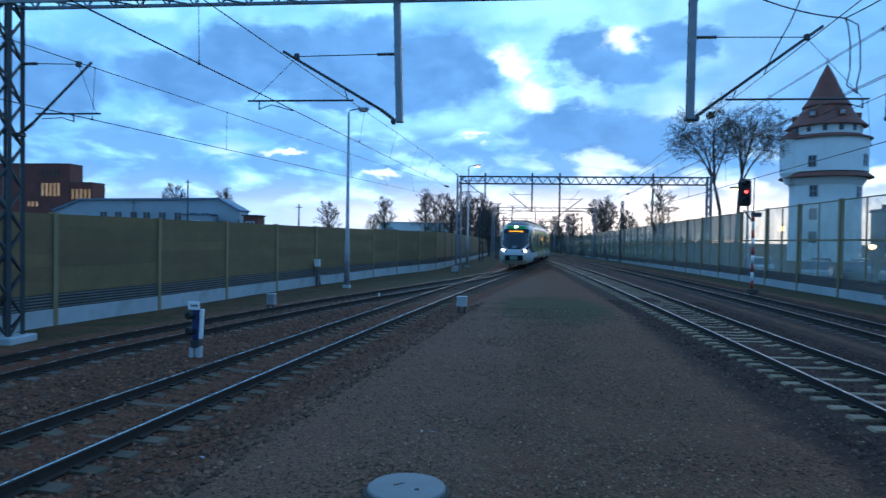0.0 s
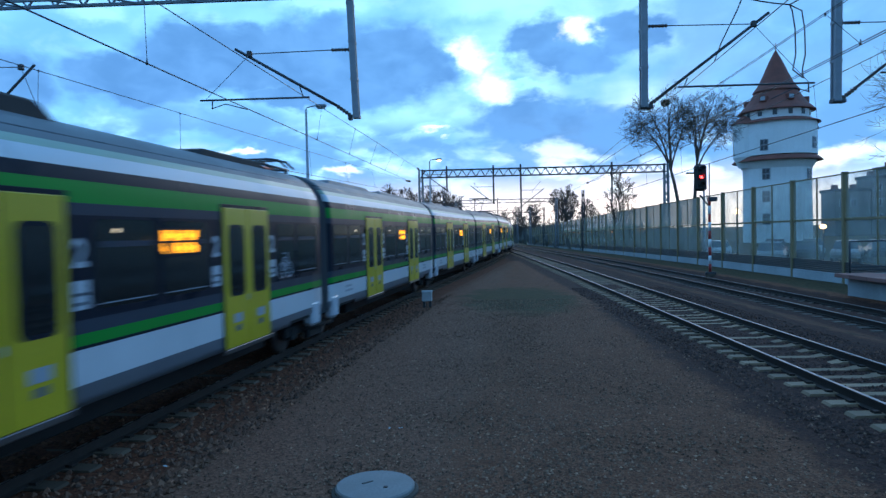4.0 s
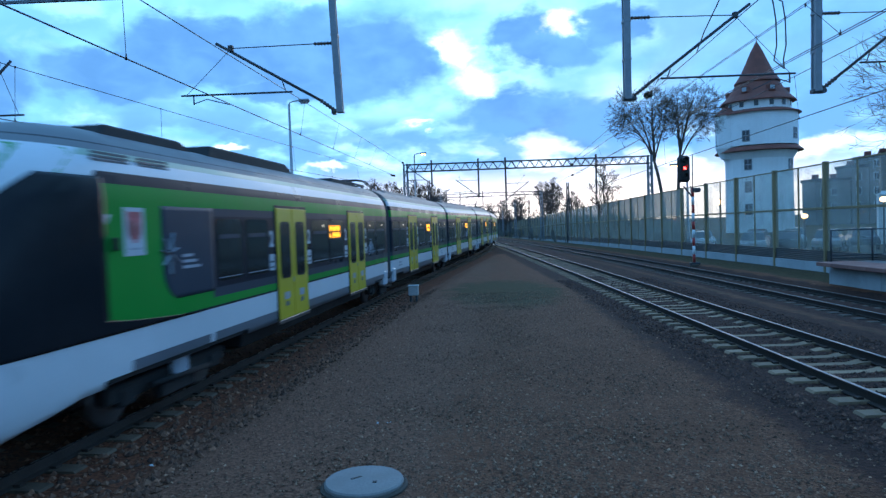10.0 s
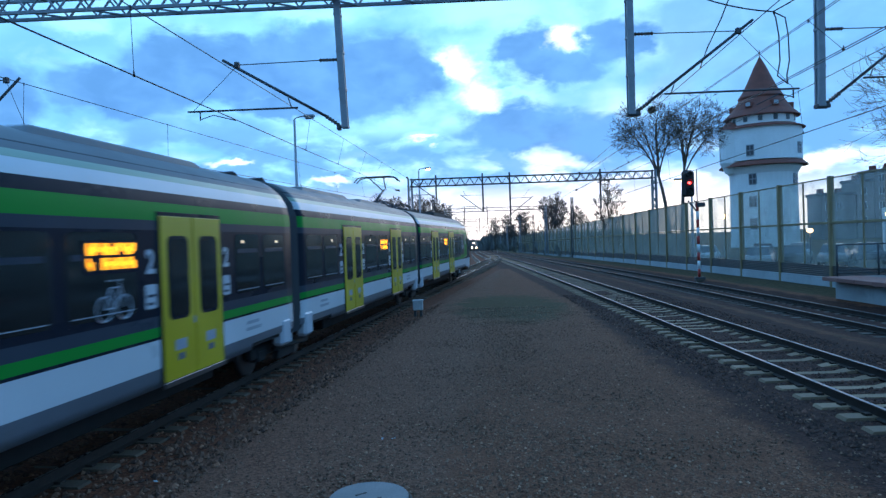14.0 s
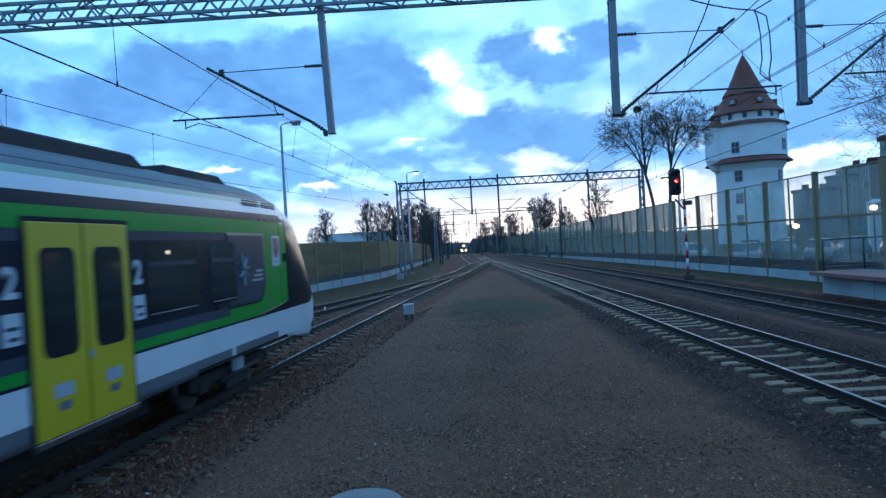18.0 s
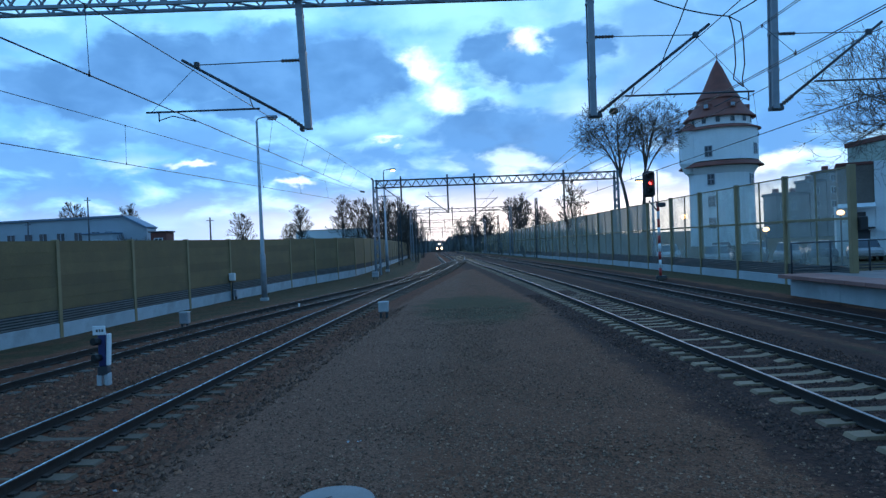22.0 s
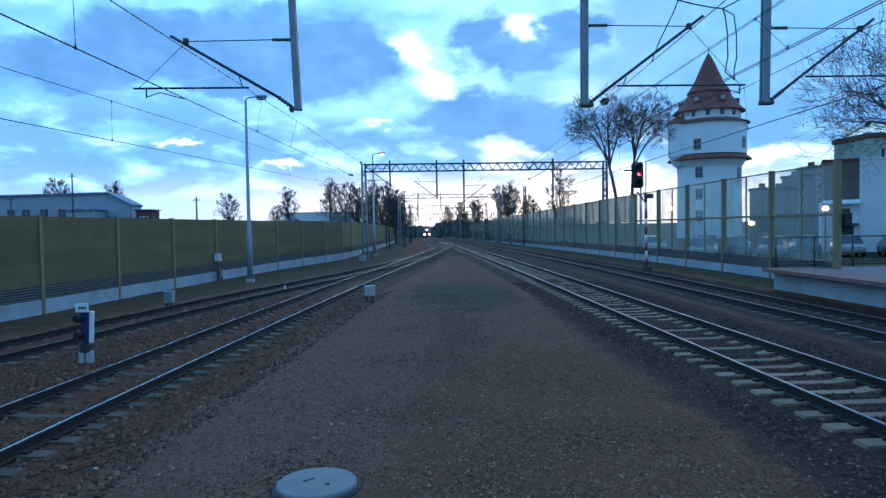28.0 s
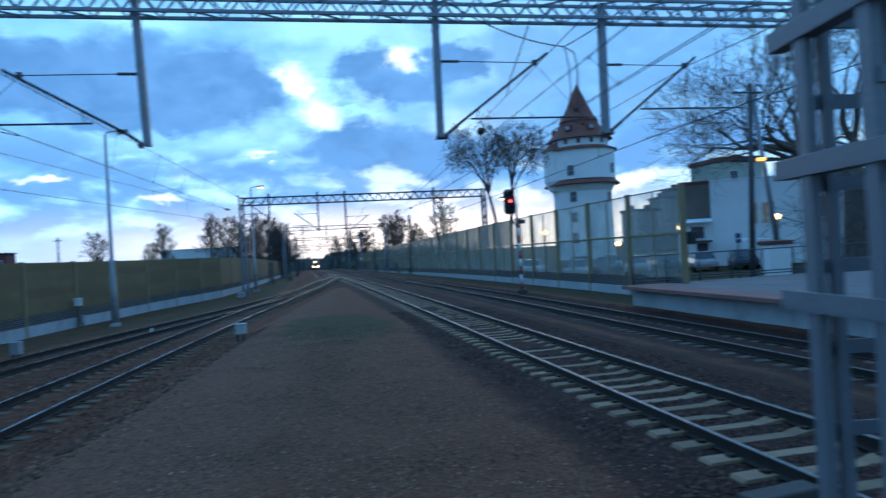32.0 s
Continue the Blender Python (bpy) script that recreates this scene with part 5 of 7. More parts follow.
def body_mesh(end):
    bm = bmesh.new()
    if end:
        sides = list(np.arange(END_L - 0.3, 9.0, -0.7)) + list(np.arange(8.6, 2.45, -0.15))
        nose = [math.pi / 2 * (1 - k / 26) for k in range(27)]
    else:
        sides = list(np.linspace(MID_L / 2 - 0.3, -MID_L / 2 + 0.3, 41))
    rows = []
    for z in Z_ROWS:
        w = half_width(z)
        if end:
            xf = nose_back(z)
            depth = max(0.3, min(2.6, 4.6 - xf))
            line = [(s, w) for s in sides if s > xf + depth + 0.02]
            pad = len(sides) - len(line)
            line += [(xf + depth, w)] * pad
            for a in nose:
                c, sn = math.cos(a), math.sin(a)
                line.append((xf + depth * (1 - c ** 0.62), w * sn ** 0.72 if a > 0 else 0.0))
            full = line + [(s, -y) for s, y in reversed(line[:-1])]
        else:
            full = [(s, w) for s in sides] + [(s, -w) for s in reversed(sides)]
        rows.append([bm.verts.new((y, s, max(z, hem(s) if end else 0.74))) for s, y in full])
    n = len(rows[0])
    for i in range(len(rows) - 1):
        zc = (Z_ROWS[i] + Z_ROWS[i + 1]) / 2
        for k in range(n if not end else n - 1):
            q = (rows[i][k], rows[i][(k + 1) % n], rows[i + 1][(k + 1) % n], rows[i + 1][k])
            c = sum((v.co for v in q), Vector()) / 4
            if zc < 0.86 and (abs(c.y) > MID_L / 2 - 2.4 if not end else (c.y > END_L - 2.4 or 3.3 < c.y < 7.7)):
                continue
            if len({tuple(round(x, 5) for x in v.co) for v in q}) < 4:
                q = list(dict.fromkeys(q))
            try:
                f = bm.faces.new(q[::-1])
            except ValueError:
                continue
            f.smooth = True
            f.material_index = end_stripe(c.y, c.x, zc) if end else stripe(zc)
    if end:
        for i in range(len(rows) - 1):
            f = bm.faces.new((rows[i][0], rows[i + 1][0], rows[i + 1][-1], rows[i][-1]))
            f.material_index = BLK
    bm.faces.new(rows[-1][::-1]).material_index = ROF
    bmesh.ops.remove_doubles(bm, verts=bm.verts, dist=0.0005)
    bmesh.ops.dissolve_degenerate(bm, edges=bm.edges, dist=0.0002)
    bmesh.ops.recalc_face_normals(bm, faces=bm.faces)
    return mesh_of("body", bm, *BODY_MATS)


def plate(x, s0, s1, z0, z1, d=0.012, bevel=0.004):
    bm = bmesh.new()
    lo, hi = (x, x + d) if x > 0 else (x - d, x)
    return box(bm, (lo, s0, z0), (hi, s1, z1), bevel)


def class_number(car, x, s, side):
    """The white figure of the second class beside a door."""
    curve = bpy.data.curves.new("class_number", "FONT")
    curve.body, curve.size, curve.extrude = "2", 0.46, 0.003
    curve.align_x, curve.align_y, curve.offset = "CENTER", "CENTER", 0.012
    ob = new("class_number_text", curve)
    me = bpy.data.meshes.new_from_object(ob)
    bpy.data.objects.remove(ob)
    me.materials.clear()
    me.materials.append(T_PLATE)
    part("class_number", me, None, car, "white figure 2", m=pose(x + 0.004 * side, s, 2.52, 90, 0, 90 * side))


def rounded(x, s0, s1, z0, z1, d=0.006, r=0.1):
    """A flat panel on the flank with rounded corners."""
    bm = bmesh.new()
    out = []
    for cs, cz, a0 in ((s1 - r, z1 - r, 0), (s0 + r, z1 - r, 90), (s0 + r, z0 + r, 180), (s1 - r, z0 + r, 270)):
        for k in range(5):
            a = radians(a0 + 22.5 * k)
            out.append((cs + r * math.cos(a), cz + r * math.sin(a)))
    f = bm.faces.new([bm.verts.new((x, p, q)) for p, q in out])
    e = bmesh.ops.extrude_face_region(bm, geom=[f])
    bmesh.ops.translate(bm, vec=(d if x > 0 else -d, 0, 0), verts=[g for g in e["geom"] if isinstance(g, bmesh.types.BMVert)])
    bmesh.ops.recalc_face_normals(bm, faces=bm.faces)
    return bm


def add_door(car, s, side):
    x = 1.428 * side
    part("door_frame", plate(x, s - 1.0, s + 1.0, 0.80, 3.25, 0.012, 0.004), T_BLACK, car, "black rubber door surround")
    for k in (-1, 1):
        a, b = (s - 0.94, s - 0.015) if k < 0 else (s + 0.015, s + 0.94)
        leaf = part("door_leaf", plate(x, a, b, 0.78, 3.19, 0.034, 0.012), T_YELLOW, car, "yellow sliding door leaf")
        x1 = x + 0.034 * side
        part("pane_seal", rounded(x1, a + 0.155, b - 0.155, 1.66, 2.90, 0.004, 0.12), T_BLACK, leaf)
        part("pane", rounded(x1 + 0.004 * side, a + 0.20, b - 0.20, 1.71, 2.85, 0.003, 0.09), T_GLASS, leaf)
        part("sticker", plate(x1, a + 0.30, b - 0.30, 1.20, 1.36, 0.003, 0.0), T_PALE, leaf)
        part("sticker", plate(x1, a + 0.36, b - 0.36, 1.05, 1.15, 0.003, 0.0), T_SKIRT, leaf)
    part("door_button", rounded(x + 0.034 * side, s - 0.075, s - 0.02, 1.55, 1.66, 0.012, 0.02), T_PALE, car)
    part("step_edge", plate(x, s - 0.98, s + 0.98, 0.70, 0.78, 0.05, 0.01), T_WHEEL, car, "worn steel step edge")
    for d in (-1.19, 1.19):
        class_number(car, x + 0.002 * side, s + d, side)
        board = part("pictogram_board", rounded(x, s + d - 0.14, s + d + 0.14, 1.88, 2.22, 0.006, 0.03), T_PLATE, car, "white pictogram sign")
        part("pictogram", plate(x + 0.006 * side, s + d - 0.10, s + d + 0.10, 2.04, 2.08, 0.003, 0), T_GREY, board)
        part("pictogram", plate(x + 0.006 * side, s + d - 0.10, s + d + 0.06, 1.93, 1.97, 0.003, 0), T_GREY, board)


def add_window(car, s0, s1, side, z0=1.86, z1=2.94):
    r = min(0.12, (s1 - s0) * 0.3)
    part("window_seal", rounded(1.430 * side, s0 - 0.03, s1 + 0.03, z0 - 0.04, z1 + 0.04, 0.003, r), T_BLACK, car)
    w = part("window", rounded(1.433 * side, s0 + 0.02, s1 - 0.02, z0, z1, 0.004, r), T_GLASS, car)
    part("vent_bar", plate(1.437 * side, s0 + 0.12, s1 - 0.12, z1 - 0.27, z1 - 0.345, 0.004, 0), T_GREY, w)
    part("sill_strip", plate(1.437 * side, s0 + 0.10, s1 - 0.10, z0 + 0.05, z0 + 0.062, 0.003, 0), T_PALE, w)
    # Panes are opaque: light from inside is a small glowing plate added on them.
    if s1 - s0 > 1.0 and (s0 * 7.3) % 3 < 1.6:
        at = s0 + (s1 - s0) * (0.3 + 0.4 * ((s0 * 3.7) % 1.0))
        part("cabin_lamp", rounded(1.437 * side, at - 0.045, at + 0.045, z1 - 0.17, z1 - 0.11, 0.002, 0.028), CABIN, w, "glowing plate on the pane for a lamp inside the car")


def bike_pictogram(car, s, side):
    """A pale outline of a bicycle with a wide frame."""
    bm = bmesh.new()
    x = 1.441 * side
    for d in (-0.21, 0.21):
        tube(bm, [(x, s + d + 0.155 * math.cos(k * math.tau / 16), 1.98 + 0.155 * math.sin(k * math.tau / 16)) for k in range(17)], 0.014, 4)
    for a, b in (((-0.21, 1.98), (-0.08, 2.24)), ((-0.08, 2.24), (0.13, 2.24)), ((0.21, 1.98), (0.11, 2.32)), ((-0.08, 2.24), (0.0, 1.98)), ((0.0, 1.98), (0.13, 2.24)), ((-0.21, 1.98), (0.0, 1.98)), ((-0.13, 2.33), (-0.03, 2.33)), ((0.06, 2.33), (0.16, 2.33))):
        tube(bm, [(x, s + a[0], a[1]), (x, s + b[0], b[1])], 0.014, 4)
    part("bicycle_pictogram", bm, T_PALE, car, "pale outline bicycle sign")


def add_display(car, s, side, bike=None):
    p = part("destination_display", plate(1.437 * side, s - 0.58, s + 0.58, 2.42, 2.84, 0.006, 0), T_BLACK, car, "dark destination display")
    lo, hi = sorted((1.443 * side, 1.447 * side))
    for z0, spans in ((2.655, ((-0.50, -0.28), (-0.255, -0.02), (0.0, 0.16), (0.20, 0.50))), (2.47, ((-0.50, -0.40), (-0.22, -0.04), (-0.02, 0.12), (0.145, 0.30), (0.32, 0.50)))):
        bm = bmesh.new()
        for a, b in spans:
            n = max(2, round((b - a) / 0.055))
            for k in range(n):
                u0, u1 = a + (b - a) * k / n, a + (b - a) * (k + 0.82) / n
                top = z0 + (0.15 if (k * 7 + int(a * 50)) % 3 else 0.105)
                box(bm, (lo, s + u0, z0 + (0.0 if (k + int(b * 40)) % 4 else 0.04)), (hi, s + u1, top))
        tagged(part("display_line", bm, AMBER, p, "glowing amber line of bars"), kind="stuff")
    if bike is not None:
        bike_pictogram(car, s + bike, side)


def bogie(car, s, name="bogie", fairing=True):
    bm = bmesh.new()
    for sx in (-1, 1):
        box(bm, (sx * 1.0 - 0.09, s - 1.75, 0.38), (sx * 1.0 + 0.09, s + 1.75, 0.62), 0.03)
        box(bm, (sx * 1.08 - 0.08, s - 0.5, 0.2), (sx * 1.08 + 0.08, s + 0.5, 0.42), 0.03)
    box(bm, (-0.95, s - 0.35, 0.4), (0.95, s + 0.35, 0.7), 0.03)
    root = part(name, bm, T_UNDER, car, "dark bogie frame")
    wheel = bmesh.new()
    tube(wheel, [(-0.07, 0, 0), (-0.055, 0, 0), (0.055, 0, 0), (0.07, 0, 0)], [0.40, 0.42, 0.42, 0.36], 28)
    tube(wheel, [(0.06, 0, 0), (0.11, 0, 0)], [0.16, 0.12], 16)
    wm = mesh_of("wheel", wheel, T_WHEEL)
    for sx in (-1, 1):
        for d in (-1.3, 1.3):
            part("wheel", wm, None, root, m=pose(sx * 0.75, s + d, 0.42, 0, 0, 0 if sx > 0 else 180))
            bm = bmesh.new()
            box(bm, (sx * 1.0 - 0.13, s + d - 0.2, 0.3), (sx * 1.0 + 0.13, s + d + 0.2, 0.56), 0.04)
            part("axle_box", bm, T_UNDER, root)
        if fairing:
            for d in (-0.72, 0.72):
                bm = bmesh.new()
                box(bm, (sx * 1.33 - 0.14, s + d - 0.26, 0.56), (sx * 1.33 + 0.14, s + d + 0.26, 1.14), 0.07)
                part("corner_fairing", bm, T_PLATE, root, "white rounded corner fairing")
        bm = bmesh.new()
        tube(bm, [(sx * 1.2, s - 0.9, 0.5), (sx * 1.2, s + 0.9, 0.42)], 0.05, 8)
        part("damper", bm, T_UNDER, root)
        bm = bmesh.new()
        box(bm, (sx * 1.16 - 0.07, s - 0.22, 0.45), (sx * 1.16 + 0.07, s + 0.22, 0.78), 0.05)
        part("air_spring", bm, T_PALE, root)
    return root


def roof_unit(car, s0, s1, w, h, z=4.2):
    bm = bmesh.new()
    foot = z - 0.14
    a = [(-w, s0, foot), (w, s0, foot), (w, s1, foot), (-w, s1, foot)]
    b = [(-w * 0.85, s0 + 0.35, z + h), (w * 0.85, s0 + 0.35, z + h), (w * 0.85, s1 - 0.35, z + h), (-w * 0.85, s1 - 0.35, z + h)]
    va, vb = [bm.verts.new(p) for p in a], [bm.verts.new(p) for p in b]
    for i in range(4):
        bm.faces.new((va[i], va[(i + 1) % 4], vb[(i + 1) % 4], vb[i]))
    bm.faces.new(vb)
    bm.faces.new(va[::-1])
    bmesh.ops.bevel(bm, geom=list(bm.edges), offset=0.04, segments=1, affect="EDGES")
    part("roof_unit", bm, T_UNDER if h > 0.1 else T_ROOF, car, "dark rooftop equipment")


def pantograph(car, s, raised):
    bm = bmesh.new()
    z = 4.36 if raised else 4.24
    for sx in (-0.5, 0.5):
        tube(bm, [(sx, s - 0.8, z + 0.1), (sx, s + 0.8, z + 0.1)], 0.03, 6)
    for d in (-0.8, 0.8):
        tube(bm, [(-0.5, s + d, z + 0.1), (0.5, s + d, z + 0.1)], 0.03, 6)
        for sx in (-0.45, 0.45):
            tube(bm, [(sx, s + d, z - 0.12), (sx, s + d, z + 0.1)], 0.06, 8)
    root = part("pantograph", bm, STEEL_DARK, car, "raised pantograph" if raised else "folded pantograph")
    knee, top = ((s + 1.15, z + 0.75), (s - 0.1, 5.58)) if raised else ((s + 1.0, z + 0.16), (s - 0.3, z + 0.24))
    bm = bmesh.new()
    tube(bm, [(0, s - 0.6, z + 0.12), (0, knee[0], knee[1])], 0.045, 8)
    part("lower_arm", bm, RED if not raised else STEEL_DARK, root)
    bm = bmesh.new()
    for sx in (-0.3, 0.3):
        tube(bm, [(sx * 0.3, knee[0], knee[1]), (sx, top[0], top[1] - 0.08)], 0.025, 8)
    part("upper_arm", bm, STEEL_DARK, root)
    bm = bmesh.new()
    for d in (-0.22, 0.22):
        pts = [(-0.98, top[0] + d, top[1] - 0.22), (-0.8, top[0] + d, top[1] - 0.04), (-0.55, top[0] + d, top[1]), (0.55, top[0] + d, top[1]), (0.8, top[0] + d, top[1] - 0.04), (0.98, top[0] + d, top[1] - 0.22)]
        tube(bm, pts, 0.025, 8)
    tube(bm, [(0.3, top[0] - 0.22, top[1] - 0.05), (0.3, top[0] + 0.22, top[1] - 0.05)], 0.02, 6)
    tube(bm, [(-0.3, top[0] - 0.22, top[1] - 0.05), (-0.3, top[0] + 0.22, top[1] - 0.05)], 0.02, 6)
    part("collector_head", bm, STEEL_DARK, root)


def gangway(car, s):
    """The ribbed bellows between two cars."""
    bm = bmesh.new()
    n = 9
    rings = []
    for k in range(n):
        d = s - 0.36 + 0.72 * k / (n - 1)
        f = 0.985 if k % 2 else 0.93
        ring = [(half_width(z) * f, z) for z in (0.75, 1.2, 2.0, 3.1, 3.4, 3.7, 4.0, 4.2)]
        ring = [(x, z * (1.0 if k % 2 else 0.99)) for x, z in ring] + [(-x, z * (1.0 if k % 2 else 0.99)) for x, z in reversed(ring)]
        rings.append([bm.verts.new((x, d, z)) for x, z in ring])
    m = len(rings[0])
    for a, b in zip(rings, rings[1:]):
        for k in range(m):
            bm.faces.new((a[k], a[(k + 1) % m], b[(k + 1) % m], b[k]))
    bmesh.ops.recalc_face_normals(bm, faces=bm.faces)
    part("gangway", bm, T_RUBBER, car, "grey ribbed gangway bellows")


BODY_END, BODY_MID = body_mesh(True), body_mesh(False)


def end_car(lit, doors=(10.5, 16.2), displays=(13.9,), shift=0.0, bikes=(), front=None):
    car = thing("train_end_car", "white and green electric train end car with yellow doors", "train car", "train cars")
    part("body", BODY_END, None, car, "white, green and slate grey car body")
    cab_panels(car, shift)
    bm = bmesh.new()
    box(bm, (-1.36, 1.2, 0.78), (1.36, END_L - 0.4, 0.92))
    part("floor_pan", bm, T_UNDER, car)
    for side in (-1, 1):
        d1, d2 = doors
        for s in doors:
            add_door(car, s, side)
        half = (d1 + d2) / 2
        w0, w1, w2 = front or (6.5 - shift * 0.7, 7.6 - shift * 0.6, 7.72 - shift * 0.6)
        for a, b in ((w0, w1), (w2, d1 - 1.38), (d1 + 1.42, half - 0.06), (half + 0.06, d2 - 1.42), (d2 + 1.42, (d2 + 21.2) / 2 - 0.06), ((d2 + 21.2) / 2 + 0.06, 20.1)):
            add_window(car, a, b, side)
        for s in displays:
            add_display(car, s, side)
        for s in bikes:
            bike_pictogram(car, s, side)
        part("poster", plate(1.43 * side, 3.88 - shift, 4.36 - shift, 2.42, 3.08, 0.006, 0), T_PLATE, car, "white poster with a red print")
        bm = bmesh.new()
        lo, hi = sorted((1.437 * side, 1.440 * side))
        cs = 4.12 - shift
        for k in range(9):
            u = k / 8
            wide = 0.17 * (1.0 if u > 0.45 else math.sqrt(max(0.08, 1 - (1 - u / 0.45) ** 2)))
            box(bm, (lo, cs - wide, 2.62 + 0.38 * u - 0.024), (hi, cs + wide, 2.62 + 0.38 * u + 0.0235))
        part("poster_print", bm, mat("faded_red_print", (0.40, 0.085, 0.10), 0.5, 0, 0.45, 6, 30, 0, (0.55, 0.45, 0.45), 0.6), car, "faded red shield print")
        part("poster_text", plate(1.437 * side, cs - 0.14, cs + 0.14, 2.50, 2.53, 0.003, 0), T_PALE, car, "pale bar of text")
        # star to the left of its text, seen from outside on either flank
        star = (4.98 if side > 0 else 5.92) - shift
        text = (star + 0.38, star + 0.95) if side > 0 else (star - 0.95, star - 0.38)
        bm = bmesh.new()
        for k in range(7):
            c, sn = math.cos(k * math.tau / 7 + 0.3), math.sin(k * math.tau / 7 + 0.3)
            bar(bm, (1.437 * side, star + 0.05 * c, 2.42 + 0.05 * sn), (1.437 * side, star + 0.25 * c, 2.42 + (0.32 if k % 2 else 0.25) * sn), 0.004, 0.075, up=(1, 0, 0))
        part("operator_mark", bm, T_PLATE, car, "white abstract star mark")
        for k in range(3):
            cut = 0.12 * k
            part("operator_text", plate(1.436 * side, text[0], text[1] - cut, 2.16 + 0.09 * k, 2.205 + 0.09 * k, 0.004, 0), T_PALE, car, "pale bar of text")
        bm = bmesh.new()
        box(bm, (min(1.40 * side, 1.5 * side), 3.6 - shift, 2.5), (max(1.40 * side, 1.5 * side), 3.68 - shift, 2.68), 0.02)
        part("side_camera", bm, BLACK, car)
        for k, s in enumerate((3.5, 4.5)):
            bm = bmesh.new()
            for j in range(4):
                box(bm, (-0.4, -0.012, 0), (0.4, 0.012, 0.03), m=pose(1.31 * side, s + 0.35, 3.62 + 0.05 * j, 0, -0, 90))
            part("roof_grille", bm, T_ROOF, car)
        part("headlight_cluster", headlight_shell(side), T_BLACK, car, "dark swept headlight cluster")
        bm = bmesh.new()
        s_l, x_l = front_point(1.62, 0.93)
        tube(bm, [(x_l * side, s_l - 0.05, 1.62), (x_l * side, s_l + 0.05, 1.62)], 0.10, 16)
        part("headlight", bm, LAMP_WHITE if lit else T_PALE, car, "lit headlight" if lit else "")
    s_t, _ = front_point(3.66, 0.0)
    bm = bmesh.new()
    tube(bm, [(0, s_t - 0.08, 3.66), (0, s_t + 0.1, 3.66)], 0.11, 16)
    part("top_headlight", bm, LAMP_WHITE if lit else T_PALE, car)
    bm = bmesh.new()
    for x in np.arange(-0.55, 0.56, 0.11):
        s_d, _ = front_point(3.26, abs(x))
        box(bm, (x, s_d - 0.03, 3.19), (x + 0.10, s_d + 0.02, 3.33))
    part("front_display", bm, AMBER, car, "glowing amber destination strip")
    bm = bmesh.new()
    s_c, _ = front_point(0.95, 0.0)
    box(bm, (-0.32, s_c - 0.14, 0.80), (0.32, s_c + 0.3, 1.14), 0.04)
    part("coupler_cover", bm, mat("green_grey_coupler", (0.10, 0.20, 0.15), 0.5, 0, 0.2, 3, 30, 0.1), car, "green-grey automatic coupler")
    bm = bmesh.new()
    tube(bm, [(0.10, s_c + 0.5, 1.9), (0.45, 0.95, 2.25), (0.62, 1.15, 2.35)], 0.012, 6)
    part("wiper", bm, BLACK, car)
    bm = bmesh.new()
    for z, w in ((2.00, 0.24), (1.90, 0.17)):
        s_n, _ = front_point(z, 0.1)
        box(bm, (-w, s_n - 0.035, z - 0.028), (w, s_n - 0.015, z + 0.028))
    part("number_bar", bm, T_PLATE, car, "pale bars under the windscreen")
    bogie(car, 5.6, fairing=False)
    bm = bmesh.new()
    box(bm, (-0.95, 8.4, 0.36), (0.95, 18.0, 0.80), 0.03)
    part("underframe_box", bm, T_UNDER, car)
    roof_unit(car, 3.9, 4.55, 0.5, 0.07)
    roof_unit(car, 4.4, 7.3, 0.75, 0.16)
    roof_unit(car, 7.6, 12.4, 0.8, 0.20)
    roof_unit(car, 15.9, 19.2, 0.72, 0.14)
    pantograph(car, 20.0, False)
    return car


def front_point(z, ay):
    """Where the nose's surface stands at a height and a sideways offset."""
    w, xf = half_width(z), nose_back(z)
    depth = max(0.3, min(2.6, 4.6 - xf))
    a = math.asin(min(1.0, (ay / w) ** (1 / 0.72))) if ay > 0 else 0.0
    return xf + depth * (1 - math.cos(a) ** 0.62), ay


def headlight_shell(side):
    """A swept lamp cluster that follows the nose."""
    bm = bmesh.new()
    rows = []
    for u in np.linspace(0, 1, 8):
        ay = 0.66 + 0.60 * u
        zl, zh = 1.46 + 0.18 * u + 0.16 * u * u, 1.68 + 0.36 * u * u + 0.10 * u
        if u == 1:
            zl = zh - 0.02
        r = []
        for z in np.linspace(zl, zh, 4):
            s, _ = front_point(z, ay)
            r.append(bm.verts.new((ay * side, s - 0.012, z)))
        rows.append(r)
    for a, b in zip(rows, rows[1:]):
        for k in range(3):
            bm.faces.new((a[k], b[k], b[k + 1], a[k + 1]))
    r = bmesh.ops.extrude_face_region(bm, geom=list(bm.faces))
    bmesh.ops.translate(bm, vec=(0, 0.06, 0), verts=[g for g in r["geom"] if isinstance(g, bmesh.types.BMVert)])
    bmesh.ops.recalc_face_normals(bm, faces=bm.faces)
    return bm


